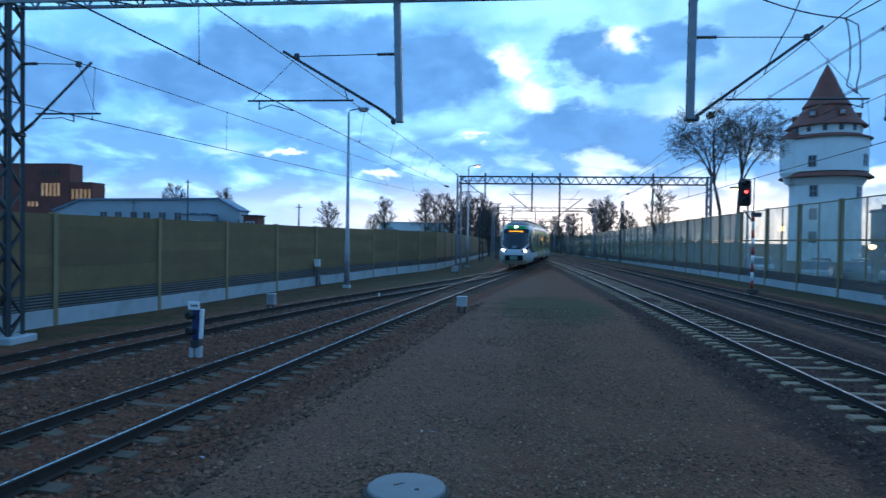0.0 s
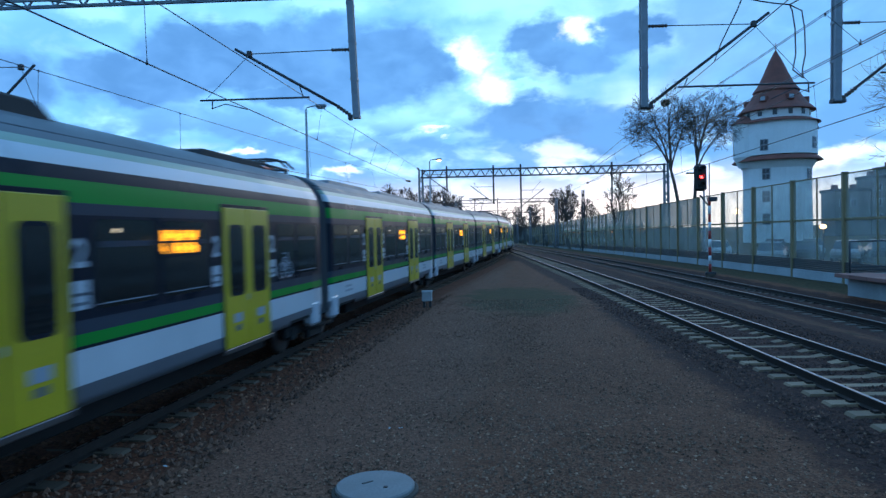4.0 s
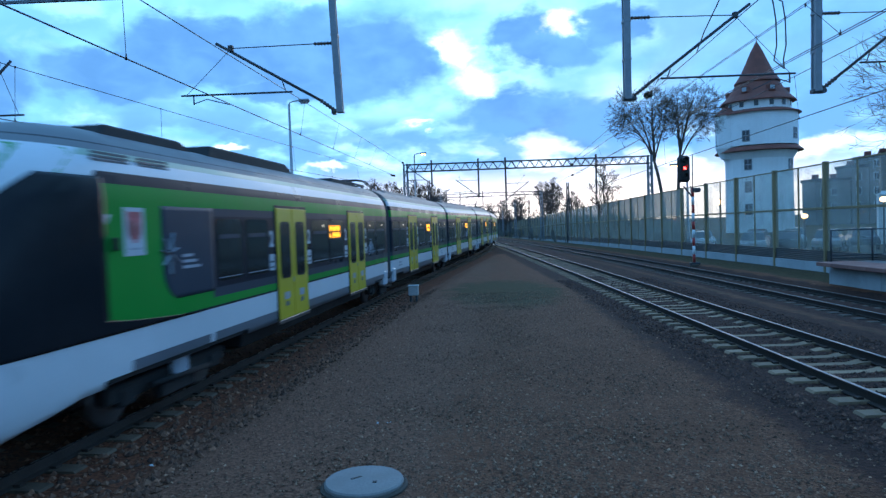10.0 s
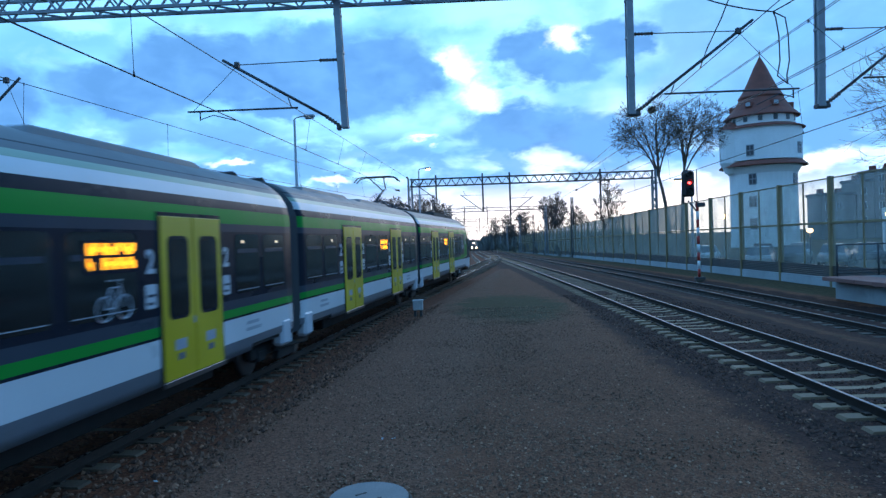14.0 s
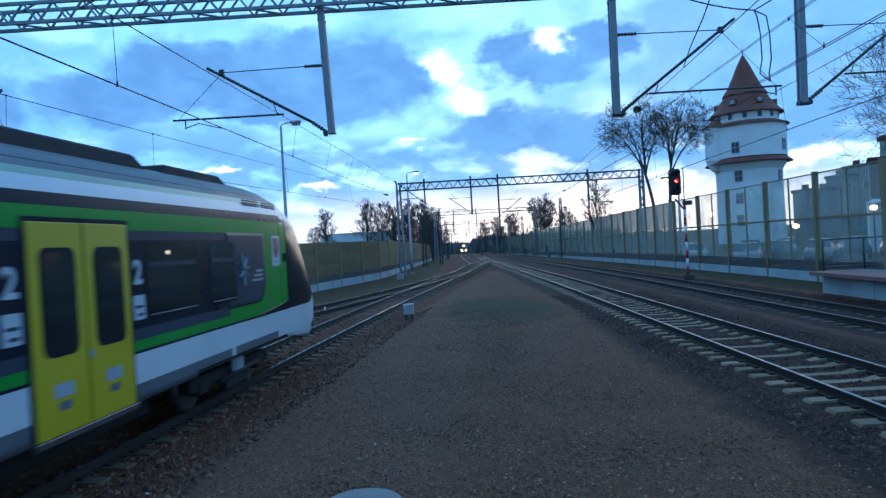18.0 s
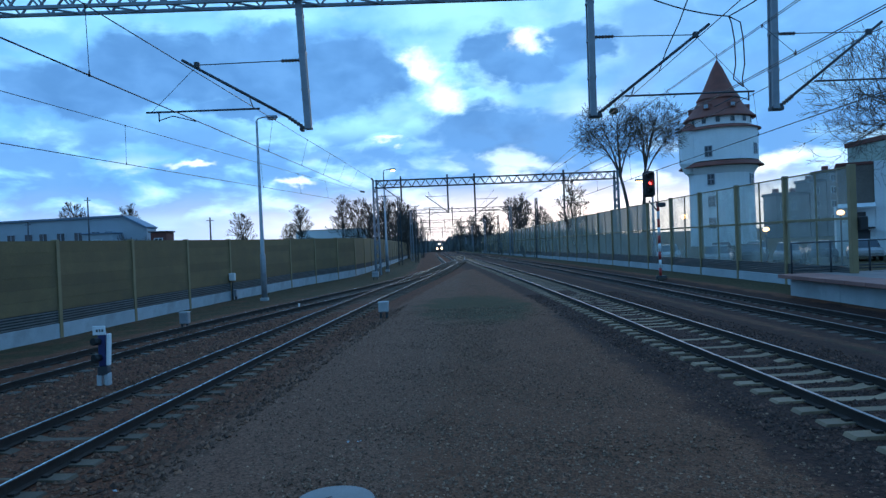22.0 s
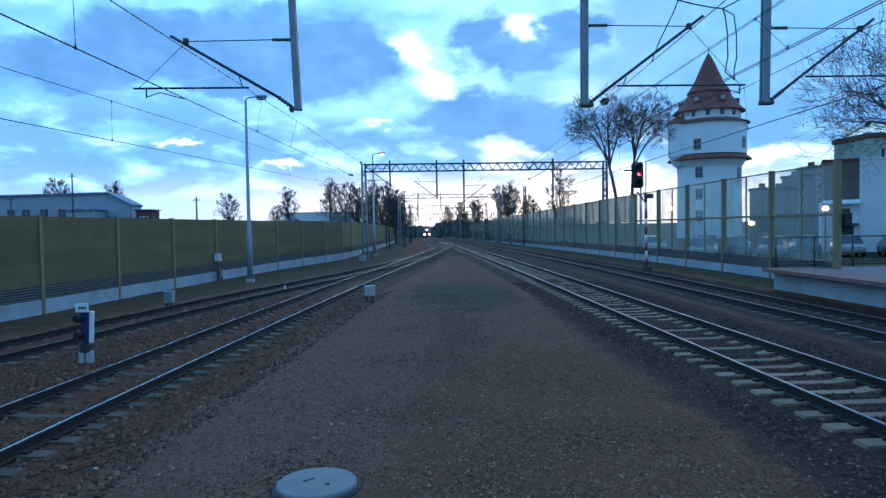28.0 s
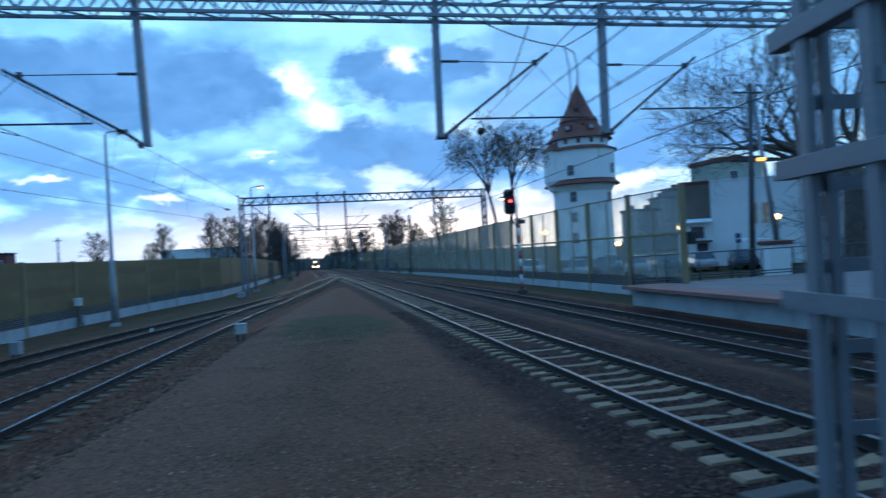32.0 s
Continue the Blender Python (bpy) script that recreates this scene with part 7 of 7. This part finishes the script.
def build_right_side():
    water_tower()
    brown = mat("brown_render", (0.17, 0.14, 0.12), 0.85, 0, 0.15, 0.4, 8, 0.1)
    h = block("white_house", "white plastered house with a flat roof and lit windows", "house", (0, 0, 0), (26, 6, 7.35), PLASTER_WHITE, PLASTER_WHITE,
              [(9.0, 4.6, 1.0, 1.6), (13.0, 4.6, 1.0, 1.6)], 0.10, eave=0.05)
    h.matrix_basis = pose(33.6, 52.0, 0, 0, 0, -30)
    bm = bmesh.new()
    box(bm, (-2.7, 0.02, 0), (-0.01, 5.0, 4.05), 0.03)
    part("side_wing", bm, PLASTER_WHITE, h)
    bm = bmesh.new()
    box(bm, (-2.5, 0.3, 4.05), (-0.01, 4.6, 7.25), 0.03)
    part("brown_upper_storey", bm, brown, h, "brown rendered upper storey over the wing")
    bm = bmesh.new()
    box(bm, (-2.6, 0.2, 7.25), (-0.01, 4.7, 7.5), 0.03)
    part("wing_cornice", bm, BRICK, h)
    dim = mat("dimly_lit_window", (0.22, 0.21, 0.18), 0.4, 0, 0.2, 0.5, 3, 0, emit=(1.0, 0.82, 0.52), power=0.045)
    for x, w in ((3.4, 0.45), (4.5, 0.95)):
        window_on(h, x, 0, 4.35, w, 1.75, pane=dim)
    window_on(h, -1.2, 0.02, 3.0, 0.95, 0.85, frame_paint=ROOF_DARK)
    bm = bmesh.new()
    bar(bm, (-2.55, -0.35, 4.12), (0.0, -0.35, 4.12), 0.9, 0.10)
    bmesh.ops.rotate(bm, cent=(0, 0, 4.2), matrix=Matrix.Rotation(0.35, 3, "X"), verts=bm.verts)
    part("awning", bm, PLASTER_WHITE, h, "sloping white awning under the brown storey")
    bm = bmesh.new()
    box(bm, (-1.6, -0.9, 2.15), (-0.1, 0.02, 2.3), 0.03)
    part("door_canopy", bm, ROOF_DARK, h, "small dark canopy over the door")
    bm = bmesh.new()
    box(bm, (-1.3, -0.03, 0.0), (-0.4, 0.04, 2.05), 0.01)
    part("house_door", bm, ROOF_DARK, h)
    block("flats", "pale green apartment block with a dark roof line", "apartment block", (60.9, 90, 0), (68.0, 98, 13.8), PLASTER_GREEN, ROOF_TILE,
          [(63 + 3.0 * k, z, 1.3, 1.4) for k in range(2) for z in (2.6, 5.6, 8.6, 11.6)], 0.7)
    grey = mat("grey_plaster", (0.20, 0.19, 0.185), 0.85, 0, 0.1, 0.2, 5, 0.1)
    for x0, x1, h in ((77.5, 85.0, 9.6), (85.3, 89.0, 12.4), (89.2, 108.0, 14.4)):
        t = block("far_terrace_house", "grey tenement house in the terrace beyond the car park", "house", (x0, 150, 0), (x1, 156, h), grey, ROOF_DARK,
                  [(x0 + 1.5 + 2.4 * k, z, 1.1, 1.5) for k in range(int((x1 - x0 - 1) / 2.4)) for z in (4, 7.2, 10.4, 13.2) if z < h - 1], 0.7, lit=0.0)
        for x in np.arange(x0 + 1.2, x1, 4.0):
            bm = bmesh.new()
            box(bm, (x - 0.5, 152, h + 0.6), (x + 0.5, 153.2, h + 1.7), 0.05)
            part("chimney", bm, BRICK, t)
    cols = [("silver", (0.42, 0.44, 0.46)), ("dark grey", (0.06, 0.065, 0.07)), ("white", (0.65, 0.66, 0.68)), ("slate blue", (0.07, 0.09, 0.12)), ("maroon", (0.11, 0.035, 0.035))]
    for k, (x, y) in enumerate(((18.6, 46.5), (21.2, 47.2), (18.5, 56), (23.8, 46.8), (26.4, 47.5), (29.0, 46.6), (31.7, 45.4), (22.8, 55.5), (26.2, 56.5))):
        parked_car(x, y, cols[(0, 1, 2, 0, 3, 0, 3, 4, 2)[k]], 62 + random.uniform(-6, 6))
    van = thing("parked_van", "white parked van in the yard", "van", at=(34.2, 47.4, 0), turn=62)
    bm = bmesh.new()
    box(bm, (-2.4, -0.95, 0.4), (1.4, 0.95, 2.3), 0.12)
    box(bm, (1.3, -0.92, 0.4), (2.5, 0.92, 1.2), 0.12)
    part("body", bm, WHITE, van)
    bm = bmesh.new()
    box(bm, (1.35, -0.8, 1.25), (1.75, 0.8, 2.1), 0.05)
    part("windscreen", bm, WINDOW_DARK, van)
    for s in (-1.5, 1.7):
        for w in (-0.85, 0.85):
            bm = bmesh.new()
            tube(bm, [(s, w - 0.11, 0.34), (s, w + 0.11, 0.34)], 0.34, 14)
            part("wheel", bm, BLACK, van)
    # braced double timber pole with a small lit lamp
    pole = thing("utility_pole", "braced dark timber pole with a small lamp", "utility pole", "utility poles", at=(22.6, 32, 0))
    bm = bmesh.new()
    tube(bm, [(0, 0, 0), (0.5, 0, 10.8)], [0.17, 0.12], 8)
    part("pole", bm, ROOF_DARK, pole)
    bm = bmesh.new()
    tube(bm, [(1.9, 0, 0), (0.6, 0, 10.2)], [0.15, 0.11], 8)
    part("brace", bm, STEEL_GREY, pole)
    bm = bmesh.new()
    bar(bm, (-0.5, 0, 10.3), (1.2, 0, 10.3), 0.1)
    part("cross_arm", bm, ROOF_DARK, pole)
    bm = bmesh.new()
    box(bm, (0.55, -0.30, 6.55), (1.05, -0.05, 6.72), 0.06)
    part("lamp", bm, LAMP_SODIUM, pole, "glowing warm lamp")
    for x, y, z in ((25.9, 34.0, 3.4), (15.7, 45.0, 3.4), (21.25, 45.0, 2.3), (23.3, 40.0, 3.15)):
        lamp = thing("yard_lamp", "yard lamp on a slim post, lit warm", "lamp", "yard lamps", at=(x, y, 0))
        bm = bmesh.new()
        tube(bm, [(0, 0, 0), (0, 0, z)], [0.06, 0.04], 8)
        part("pole", bm, STEEL_DARK, lamp)
        bm = bmesh.new()
        lathe(bm, [(0.06, z), (0.19, z + 0.07), (0.21, z + 0.17), (0.16, z + 0.27), (0.05, z + 0.31)], 12)
        part("globe", bm, LAMP_WARM, lamp, "glowing globe")
    kiosk = thing("gate_pillar", "pale square pillar at the platform's back", "pillar", at=(22.9, 30.5, 0))
    bm = bmesh.new()
    box(bm, (-0.6, -0.4, 0), (0.6, 0.4, 2.0), 0.03)
    part("pillar", bm, PLASTER_WHITE, kiosk)
    bm = bmesh.new()
    box(bm, (-0.7, -0.5, 2.0), (0.7, 0.5, 2.2), 0.03)
    part("cap", bm, BRICK, kiosk)
    sign = thing("platform_sign", "small dark blue sign on a slim post by the railing", "sign", at=(16.3, 24.25, 0.80))
    bm = bmesh.new()
    tube(bm, [(0, 0, 0), (0, 0, 1.9)], 0.03, 8)
    part("post", bm, STEEL_DARK, sign)
    bm = bmesh.new()
    box(bm, (-0.13, -0.05, 1.48), (0.13, -0.03, 1.88), 0.008)
    board = part("board", bm, BLUE, sign)
    bm = bmesh.new()
    box(bm, (-0.08, -0.056, 1.64), (0.08, -0.051, 1.68))
    part("lettering", bm, WHITE, board)
    speaker = thing("wall_loudspeaker", "dark box on the barrier's end post", "loudspeaker", at=(13.51, 23.45, 2.35))
    bm = bmesh.new()
    box(bm, (0.0, -0.2, 0), (0.3, 0.1, 0.5), 0.03)
    part("box", bm, BLACK, speaker)


def far_masts():
    """Single catenary masts beside the line, beyond the second portal."""
    first = thing("catenary_mast", "slim grey catenary mast with a bracket", "mast", "catenary masts", at=(-5.2, 84, 0))
    part("mast", lattice_mast(bmesh.new(), 0, 0, -0.2, 8.4, 0.45, 0.22, 0.9, 0.09), STEEL_DARK, first)
    bm = bmesh.new()
    tube(bm, [(0, 0, 5.6), (2.6, 0, 7.2)], 0.04, 6)
    tube(bm, [(0, 0, 7.0), (2.4, 0, 7.1)], 0.02, 6)
    tube(bm, [(0.8, 0, 6.0), (3.2, 0, 5.8)], 0.03, 6)
    part("bracket", bm, STEEL_DARK, first)
    for x, y, turn in ((-3.4, 100, 0), (13.4, 92, 180), (-2.9, 140, 0), (13.2, 140, 180), (-2.8, 160, 0), (13.2, 196, 180), (-2.8, 200, 0), (13.2, 250, 180), (-2.8, 260, 0), (7.0, 205, 0), (7.0, 262, 0)):
        copy_thing(first, pose(x + bend(y), y, -drop(y), 0, 0, turn))


build_left_side()
build_right_side()
far_masts()

# ---- trees ----
def bare_tree(x, y, h, seed, depth=6, spread=0.85, trunks=1, label="bare winter tree with a fine dark crown", least=0.02, thick=1.0, fork=0.36, lift=0.10, gap=3.4, open_out=0.6, crook=0.17):
    rng = random.Random(seed)
    root = thing("bare_tree", label, "tree", "trees", at=(x, y, 0))
    for k in range(trunks):
        off = (k - (trunks - 1) / 2) * gap
        lean = off * 0.05 + rng.uniform(-0.04, 0.04)
        tr = bmesh.new()
        top = (off + lean * h * 0.3, rng.uniform(-0.3, 0.3), h * fork)
        r = h * 0.017 * thick
        tube(tr, [(off, 0, -0.2), (off * 1.0, 0, 0.4), (off + lean * h * 0.15, 0, h * fork * 0.5), top], [r * 1.5, r * 1.15, r, r * 0.85], 9)
        part("trunk", tr, BARK, root)
        cr = bmesh.new()
        for j in range(5):
            a = rng.uniform(0, 0.8) + j * 1.26
            at = top if j < 4 else (off + lean * h * 0.25, 0, h * fork * 0.8)
            grow(cr, at, (open_out * math.cos(a) + lean, open_out * math.sin(a), 1.0), h * 0.19, r * 0.6, depth - 1, rng, spread, least, lift, crook)
        part("crown", cr, BARK, root)
    return root


def feathery_tree(x, y, h, seed, width, limbs=20, least=0.016, depth=3, start=0.14, label="bare winter tree with a dense feathery crown", reach_len=0.15):
    """A tree with one leader and rising limbs all the way up, as poplars and willows have in winter."""
    rng = random.Random(seed)
    root = thing("bare_tree", label, "tree", "trees", at=(x, y, 0))
    tr, cr = bmesh.new(), bmesh.new()
    sway = [rng.uniform(-0.2, 0.2) for k in range(6)]
    spine = [(sway[k] * k * 0.4, sway[-k] * k * 0.3, h * 0.85 * k / 5 - (0.2 if k == 0 else 0)) for k in range(6)]
    tube(tr, spine, [h * 0.02 * (1 - 0.15 * k) for k in range(6)], 8)
    part("trunk", tr, BARK, root)
    for j in range(limbs):
        u = start + (0.98 - start) * j / limbs
        k = min(4, int(u * 5))
        p = Vector(spine[k]).lerp(Vector(spine[k + 1]), u * 5 - k)
        a = j * 2.4 + rng.uniform(-0.5, 0.5)
        reach = width * (1.15 - 0.75 * abs(u - 0.35))
        grow(cr, tuple(p), (reach * math.cos(a), reach * math.sin(a), 1.0), h * reach_len * (1.15 - 0.55 * u), h * 0.006, depth, rng, 0.6, least, 0.12)
    part("crown", cr, BARK, root)
    return root


def vase_tree(x, y, seed, base, crown, least=0.010, label="tall bare tree with arching limbs and a rounded crown"):
    """A tree with a clear thin trunk: base gives its bends, crown the middle, half width and half height of its round head."""
    rng = random.Random(seed)
    root = thing("bare_tree", label, "tree", "trees", at=(x, y, 0))
    tr = bmesh.new()
    spine = [Vector((dx, 0, z)) for dx, z in base]
    tube(tr, [tuple(p) for p in spine], [0.27, 0.21, 0.19, 0.17, 0.14], 9)
    part("trunk", tr, BARK, root)
    mid, wide, high = Vector((crown[0], 0, crown[1])), crown[2], crown[3]

    def shell(a, c, far):
        sn = math.sqrt(max(0.0, 1 - c * c))
        return mid + Vector((wide * sn * math.cos(a), wide * sn * math.sin(a), high * c)) * far

    def arch(bm, start, end, r, up, n=9):
        """A limb that climbs first and then leans out to its end."""
        turn = start.lerp(end, 0.40)
        turn.z = start.z + (end.z - start.z) * 0.55 + up
        pts, rad = [], []
        for k in range(n + 1):
            f = k / n
            p = start * (1 - f) ** 2 + turn * 2 * f * (1 - f) + end * f * f
            pts.append(p + Vector((rng.uniform(-1, 1), rng.uniform(-1, 1), rng.uniform(-0.5, 0.5))) * 0.12 * f)
            rad.append(max(least, r * (1 - f) ** 0.9))
        tube(bm, pts, rad, 6, cap=False)
        return pts, rad

    def twigs(bm, pts, rad, first, droop):
        for k in range(first, len(pts)):
            v = (pts[k] - pts[k - 1]).normalized()
            for q in range(2):
                side = Matrix.Rotation(rng.uniform(0, math.tau), 3, v) @ v.orthogonal().normalized()
                d = v * 0.8 + side * rng.uniform(0.5, 1.0) + Vector((0, 0, -droop))
                grow(bm, tuple(pts[k].lerp(pts[k - 1], rng.random())), d, rng.uniform(0.55, 0.9), max(least, rad[k] * 0.5), 2, rng, 0.8, least, -0.02)

    for j in range(7):
        a = j * 2.399 + rng.uniform(-0.3, 0.3)
        c = 0.97 - 0.95 * j / 6
        bm = bmesh.new()
        low = spine[-1].lerp(spine[-2], rng.uniform(0.0, 1.0) * (1 - c))
        pts, rad = arch(bm, low, shell(a, c, 0.98), 0.105, 0.5 + 0.9 * (1 - c))
        twigs(bm, pts, rad, 6, 0.0)
        for q in range(5):
            k = 2 + q
            end = shell(a + (1 if q % 2 else -1) * rng.uniform(0.35, 1.0), c - 0.12 - 0.75 * (4 - q) / 4 * rng.uniform(0.5, 1.0) * (0.6 + 0.4 * c), rng.uniform(0.84, 1.02))
            side_pts, side_rad = arch(bm, pts[k], end, rad[k] * 0.6, 0.35, 7)
            twigs(bm, side_pts, side_rad, 3, 0.12)
        part("limb", bm, BARK, root)
    return root


def mistletoe(x, y, z, r):
    rng = random.Random(4)
    root = thing("mistletoe_ball", "round dark mistletoe clump in the bare tree", "mistletoe", at=(x, y, z))
    bm = bmesh.new()
    for k in range(260):
        d = Vector((rng.gauss(0, 1), rng.gauss(0, 1), rng.gauss(0, 1) * 0.75)).normalized()
        side = d.orthogonal().normalized() * 0.07
        p = d * r * rng.uniform(0.55, 1.05)
        bm.faces.new([bm.verts.new(q) for q in (d * 0.02, p * 0.7 + side, p, p * 0.7 - side)])
    part("leaf_clump", bm, mat("mistletoe_green", (0.05, 0.06, 0.03), 0.8, 0, 0.25, 3, 20, 0.1), root)


def build_trees():
    vase_tree(21.6, 76, 5, ((0, -0.2), (-0.1, 3.0), (-0.4, 6.0), (-0.75, 7.8), (-1.15, 9.4)), (-2.1, 13.8, 3.7, 3.9))
    vase_tree(23.1, 76.5, 6, ((0, -0.2), (0.05, 3.0), (0.2, 6.0), (0.35, 8.4), (0.5, 10.0)), (2.0, 13.9, 3.1, 3.8))
    mistletoe(19.86, 75.5, 16.4, 0.6)
    bare_tree(33.4, 36.0, 23.0, 11, 7, 1.05, 1, "large bare tree with thick crooked limbs and a broad crown", 0.010, 2.3, fork=0.23, lift=0.03, open_out=1.5, crook=0.36)
    feathery_tree(13.8, 71.0, 8.6, 21, 0.35, 16)
    feathery_tree(17.5, 92, 8, 22, 0.7, 16)
    far = feathery_tree(-31.8, 110, 8.4, 31, 0.75, 26, 0.02)
    slim = feathery_tree(-22.4, 110, 9.0, 32, 0.42, 26, 0.02)
    rng = random.Random(7)
    for k, (x, y, s) in enumerate(((-59.1, 130, 1.3), (-69.0, 130, 1.5), (-26, 118, 0.8), (-20.5, 150, 1.45), (-17.2, 150, 1.5), (-14.2, 146, 1.35), (-10.6, 140, 1.4), (-8.2, 136, 1.4), (-5.9, 146, 1.4), (-12.6, 128, 0.9),
                                   (-11.5, 152, 1.2), (-6.6, 152, 1.25), (-7.8, 160, 1.25), (-5.8, 140, 1.05), (17.5, 150, 1.35), (20.5, 160, 1.4), (23, 170, 1.4), (26.5, 165, 1.2), (15, 190, 1.2), (18, 210, 1.3), (14.5, 230, 1.2), (-8, 190, 1.3), (-9, 220, 1.4), (-10, 260, 1.5),
                                   (28, 180, 1.0), (33, 190, 1.0), (16, 260, 1.5), (13, 300, 1.5), (-7, 300, 1.6))):
        src = far if k % 3 else slim
        copy_thing(src, pose(x, y, ground_z(x, y), 0, 0, rng.uniform(0, 360)) @ Matrix.Diagonal((s, s, s, 1)))
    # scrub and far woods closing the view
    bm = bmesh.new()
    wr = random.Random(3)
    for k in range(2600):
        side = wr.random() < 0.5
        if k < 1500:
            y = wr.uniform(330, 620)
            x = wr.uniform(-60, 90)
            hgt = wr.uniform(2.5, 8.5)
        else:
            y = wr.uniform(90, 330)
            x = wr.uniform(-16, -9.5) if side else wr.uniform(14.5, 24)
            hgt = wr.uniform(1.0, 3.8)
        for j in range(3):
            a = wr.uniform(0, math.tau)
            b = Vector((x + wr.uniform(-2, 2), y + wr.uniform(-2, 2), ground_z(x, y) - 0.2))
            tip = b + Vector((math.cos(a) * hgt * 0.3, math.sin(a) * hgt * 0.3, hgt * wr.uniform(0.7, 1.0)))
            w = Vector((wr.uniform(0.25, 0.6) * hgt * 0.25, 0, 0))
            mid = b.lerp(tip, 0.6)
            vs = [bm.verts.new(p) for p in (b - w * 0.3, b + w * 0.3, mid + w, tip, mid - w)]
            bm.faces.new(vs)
    # Base tone lifted: the pale haze of distance is put into the colour.
    part_ob = new("far_woods", mesh_of("far_woods", bm, mat("haze_lifted_scrub", (0.13, 0.13, 0.12), 0.95, 0, 0.3, 0.2, 3, 0.2)))
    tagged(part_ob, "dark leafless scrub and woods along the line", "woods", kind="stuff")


build_trees()


# ---- loose stones on the path and ballast ----


def stones(name, label, count, place, size, seed, material):
    rng = np.random.default_rng(seed)
    vs, fs = [], []
    base = np.array([(1, 0, 0), (-1, 0, 0), (0, 1, 0), (0, -1, 0), (0, 0, 0.8), (0, 0, -0.8)], float)
    tri = np.array([(0, 2, 4), (2, 1, 4), (1, 3, 4), (3, 0, 4), (2, 0, 5), (1, 2, 5), (3, 1, 5), (0, 3, 5)])
    for k in range(count):
        x, y = place(rng)
        s = size * rng.uniform(0.45, 1.35) ** 1.5
        a = rng.uniform(0, math.tau)
        c, sn = math.cos(a), math.sin(a)
        p = base * (rng.uniform(0.7, 1.2, (6, 1))) * s
        p = p @ np.array([[c, sn, 0], [-sn, c, 0], [rng.uniform(-0.4, 0.4), rng.uniform(-0.4, 0.4), 1]])
        vs.append(p + np.array([x, y, ground_z(x, y) + s * 0.15]))
        fs.append(tri + 6 * k)
    me = bpy.data.meshes.new(name)
    me.from_pydata(np.concatenate(vs).tolist(), [], np.concatenate(fs).tolist())
    me.materials.append(material)
    tagged(new(name, me), label, "stones", kind="stuff")


def stone_material(name, a, b):
    m = bpy.data.materials.new(name)
    m.use_nodes = True
    t = m.node_tree
    bs = t.nodes["Principled BSDF"]
    bs.inputs["Roughness"].default_value = 0.9
    isl = t.nodes.new("ShaderNodeNewGeometry").outputs["Random Per Island"]
    ramp = t.nodes.new("ShaderNodeValToRGB")
    ramp.color_ramp.elements[0].color, ramp.color_ramp.elements[1].color = (*a, 1), (*b, 1)
    ramp.color_ramp.elements[1].position = 0.9
    e = ramp.color_ramp.elements.new(0.985)
    e.color = (*(min(0.42, c * 1.6) for c in b), 1)
    t.links.new(isl, ramp.inputs[0])
    t.links.new(ramp.outputs[0], bs.inputs["Base Color"])
    return m


def build_stones():
    path = stone_material("path_gravel", (0.070, 0.035, 0.021), (0.270, 0.150, 0.095))
    ball = stone_material("ballast_stone", (0.047, 0.021, 0.013), (0.186, 0.084, 0.048))

    dark = stone_material("dark_ballast_stone", (0.030, 0.014, 0.010), (0.107, 0.048, 0.032))

    def on_path(r):
        y = 3.6 + 22 * r.random() ** 2.2
        return r.triangular(train_line(y) + 2.2, -1.0, 3.3), y

    def by_right(r):
        while True:
            y = 4.0 + 26 * r.random() ** 1.6
            x = r.uniform(2.5, 6.6)
            on_sleeper = abs((y + 250) % 0.6 - 0.3) > 0.16 and abs(x - 4.5) < 1.3
            if abs(abs(x - 4.5) - GAUGE) > 0.12 and not on_sleeper:
                return x, y

    def by_left(r):
        y = 4.5 + 24 * r.random() ** 1.6
        while True:
            d = r.uniform(-4.5, 2.9)
            along = y + d * math.sin(heading(train_line, y)) + 380
            on_sleeper = abs(along % 0.6 - 0.3) > 0.17 and abs(d) < 1.3
            if abs(abs(d) - GAUGE) > 0.12 and not on_sleeper:
                return train_line(y) + d, y

    stones("path_gravel", "small grey and brown gravel on the path", 44000, on_path, 0.016, 1, path)
    stones("ballast_right", "dark brown ballast round the main track", 12000, by_right, 0.030, 2, dark)
    stones("ballast_left", "reddish brown ballast round the curved track", 15000, by_left, 0.038, 3, ball)


build_stones()


# ---- motion ----
def motions():
    times = [k * 0.5 for k in range(65)]
    for ob, a, way, end in CARS:
        walk(ob, [(t, car_pose(a, way, end, nose_at(t))) for t in times])
    walk(LOCO, [(t, pose(1.2 + bend(y), y, 0.18 - drop(y), 0, 0, -math.degrees(math.atan(1.9e-4 * max(0.0, min(y, 420) - 150))))) for t, y in ((0, 330), (14, 312), (23, 304), (32, 298))])


motions()
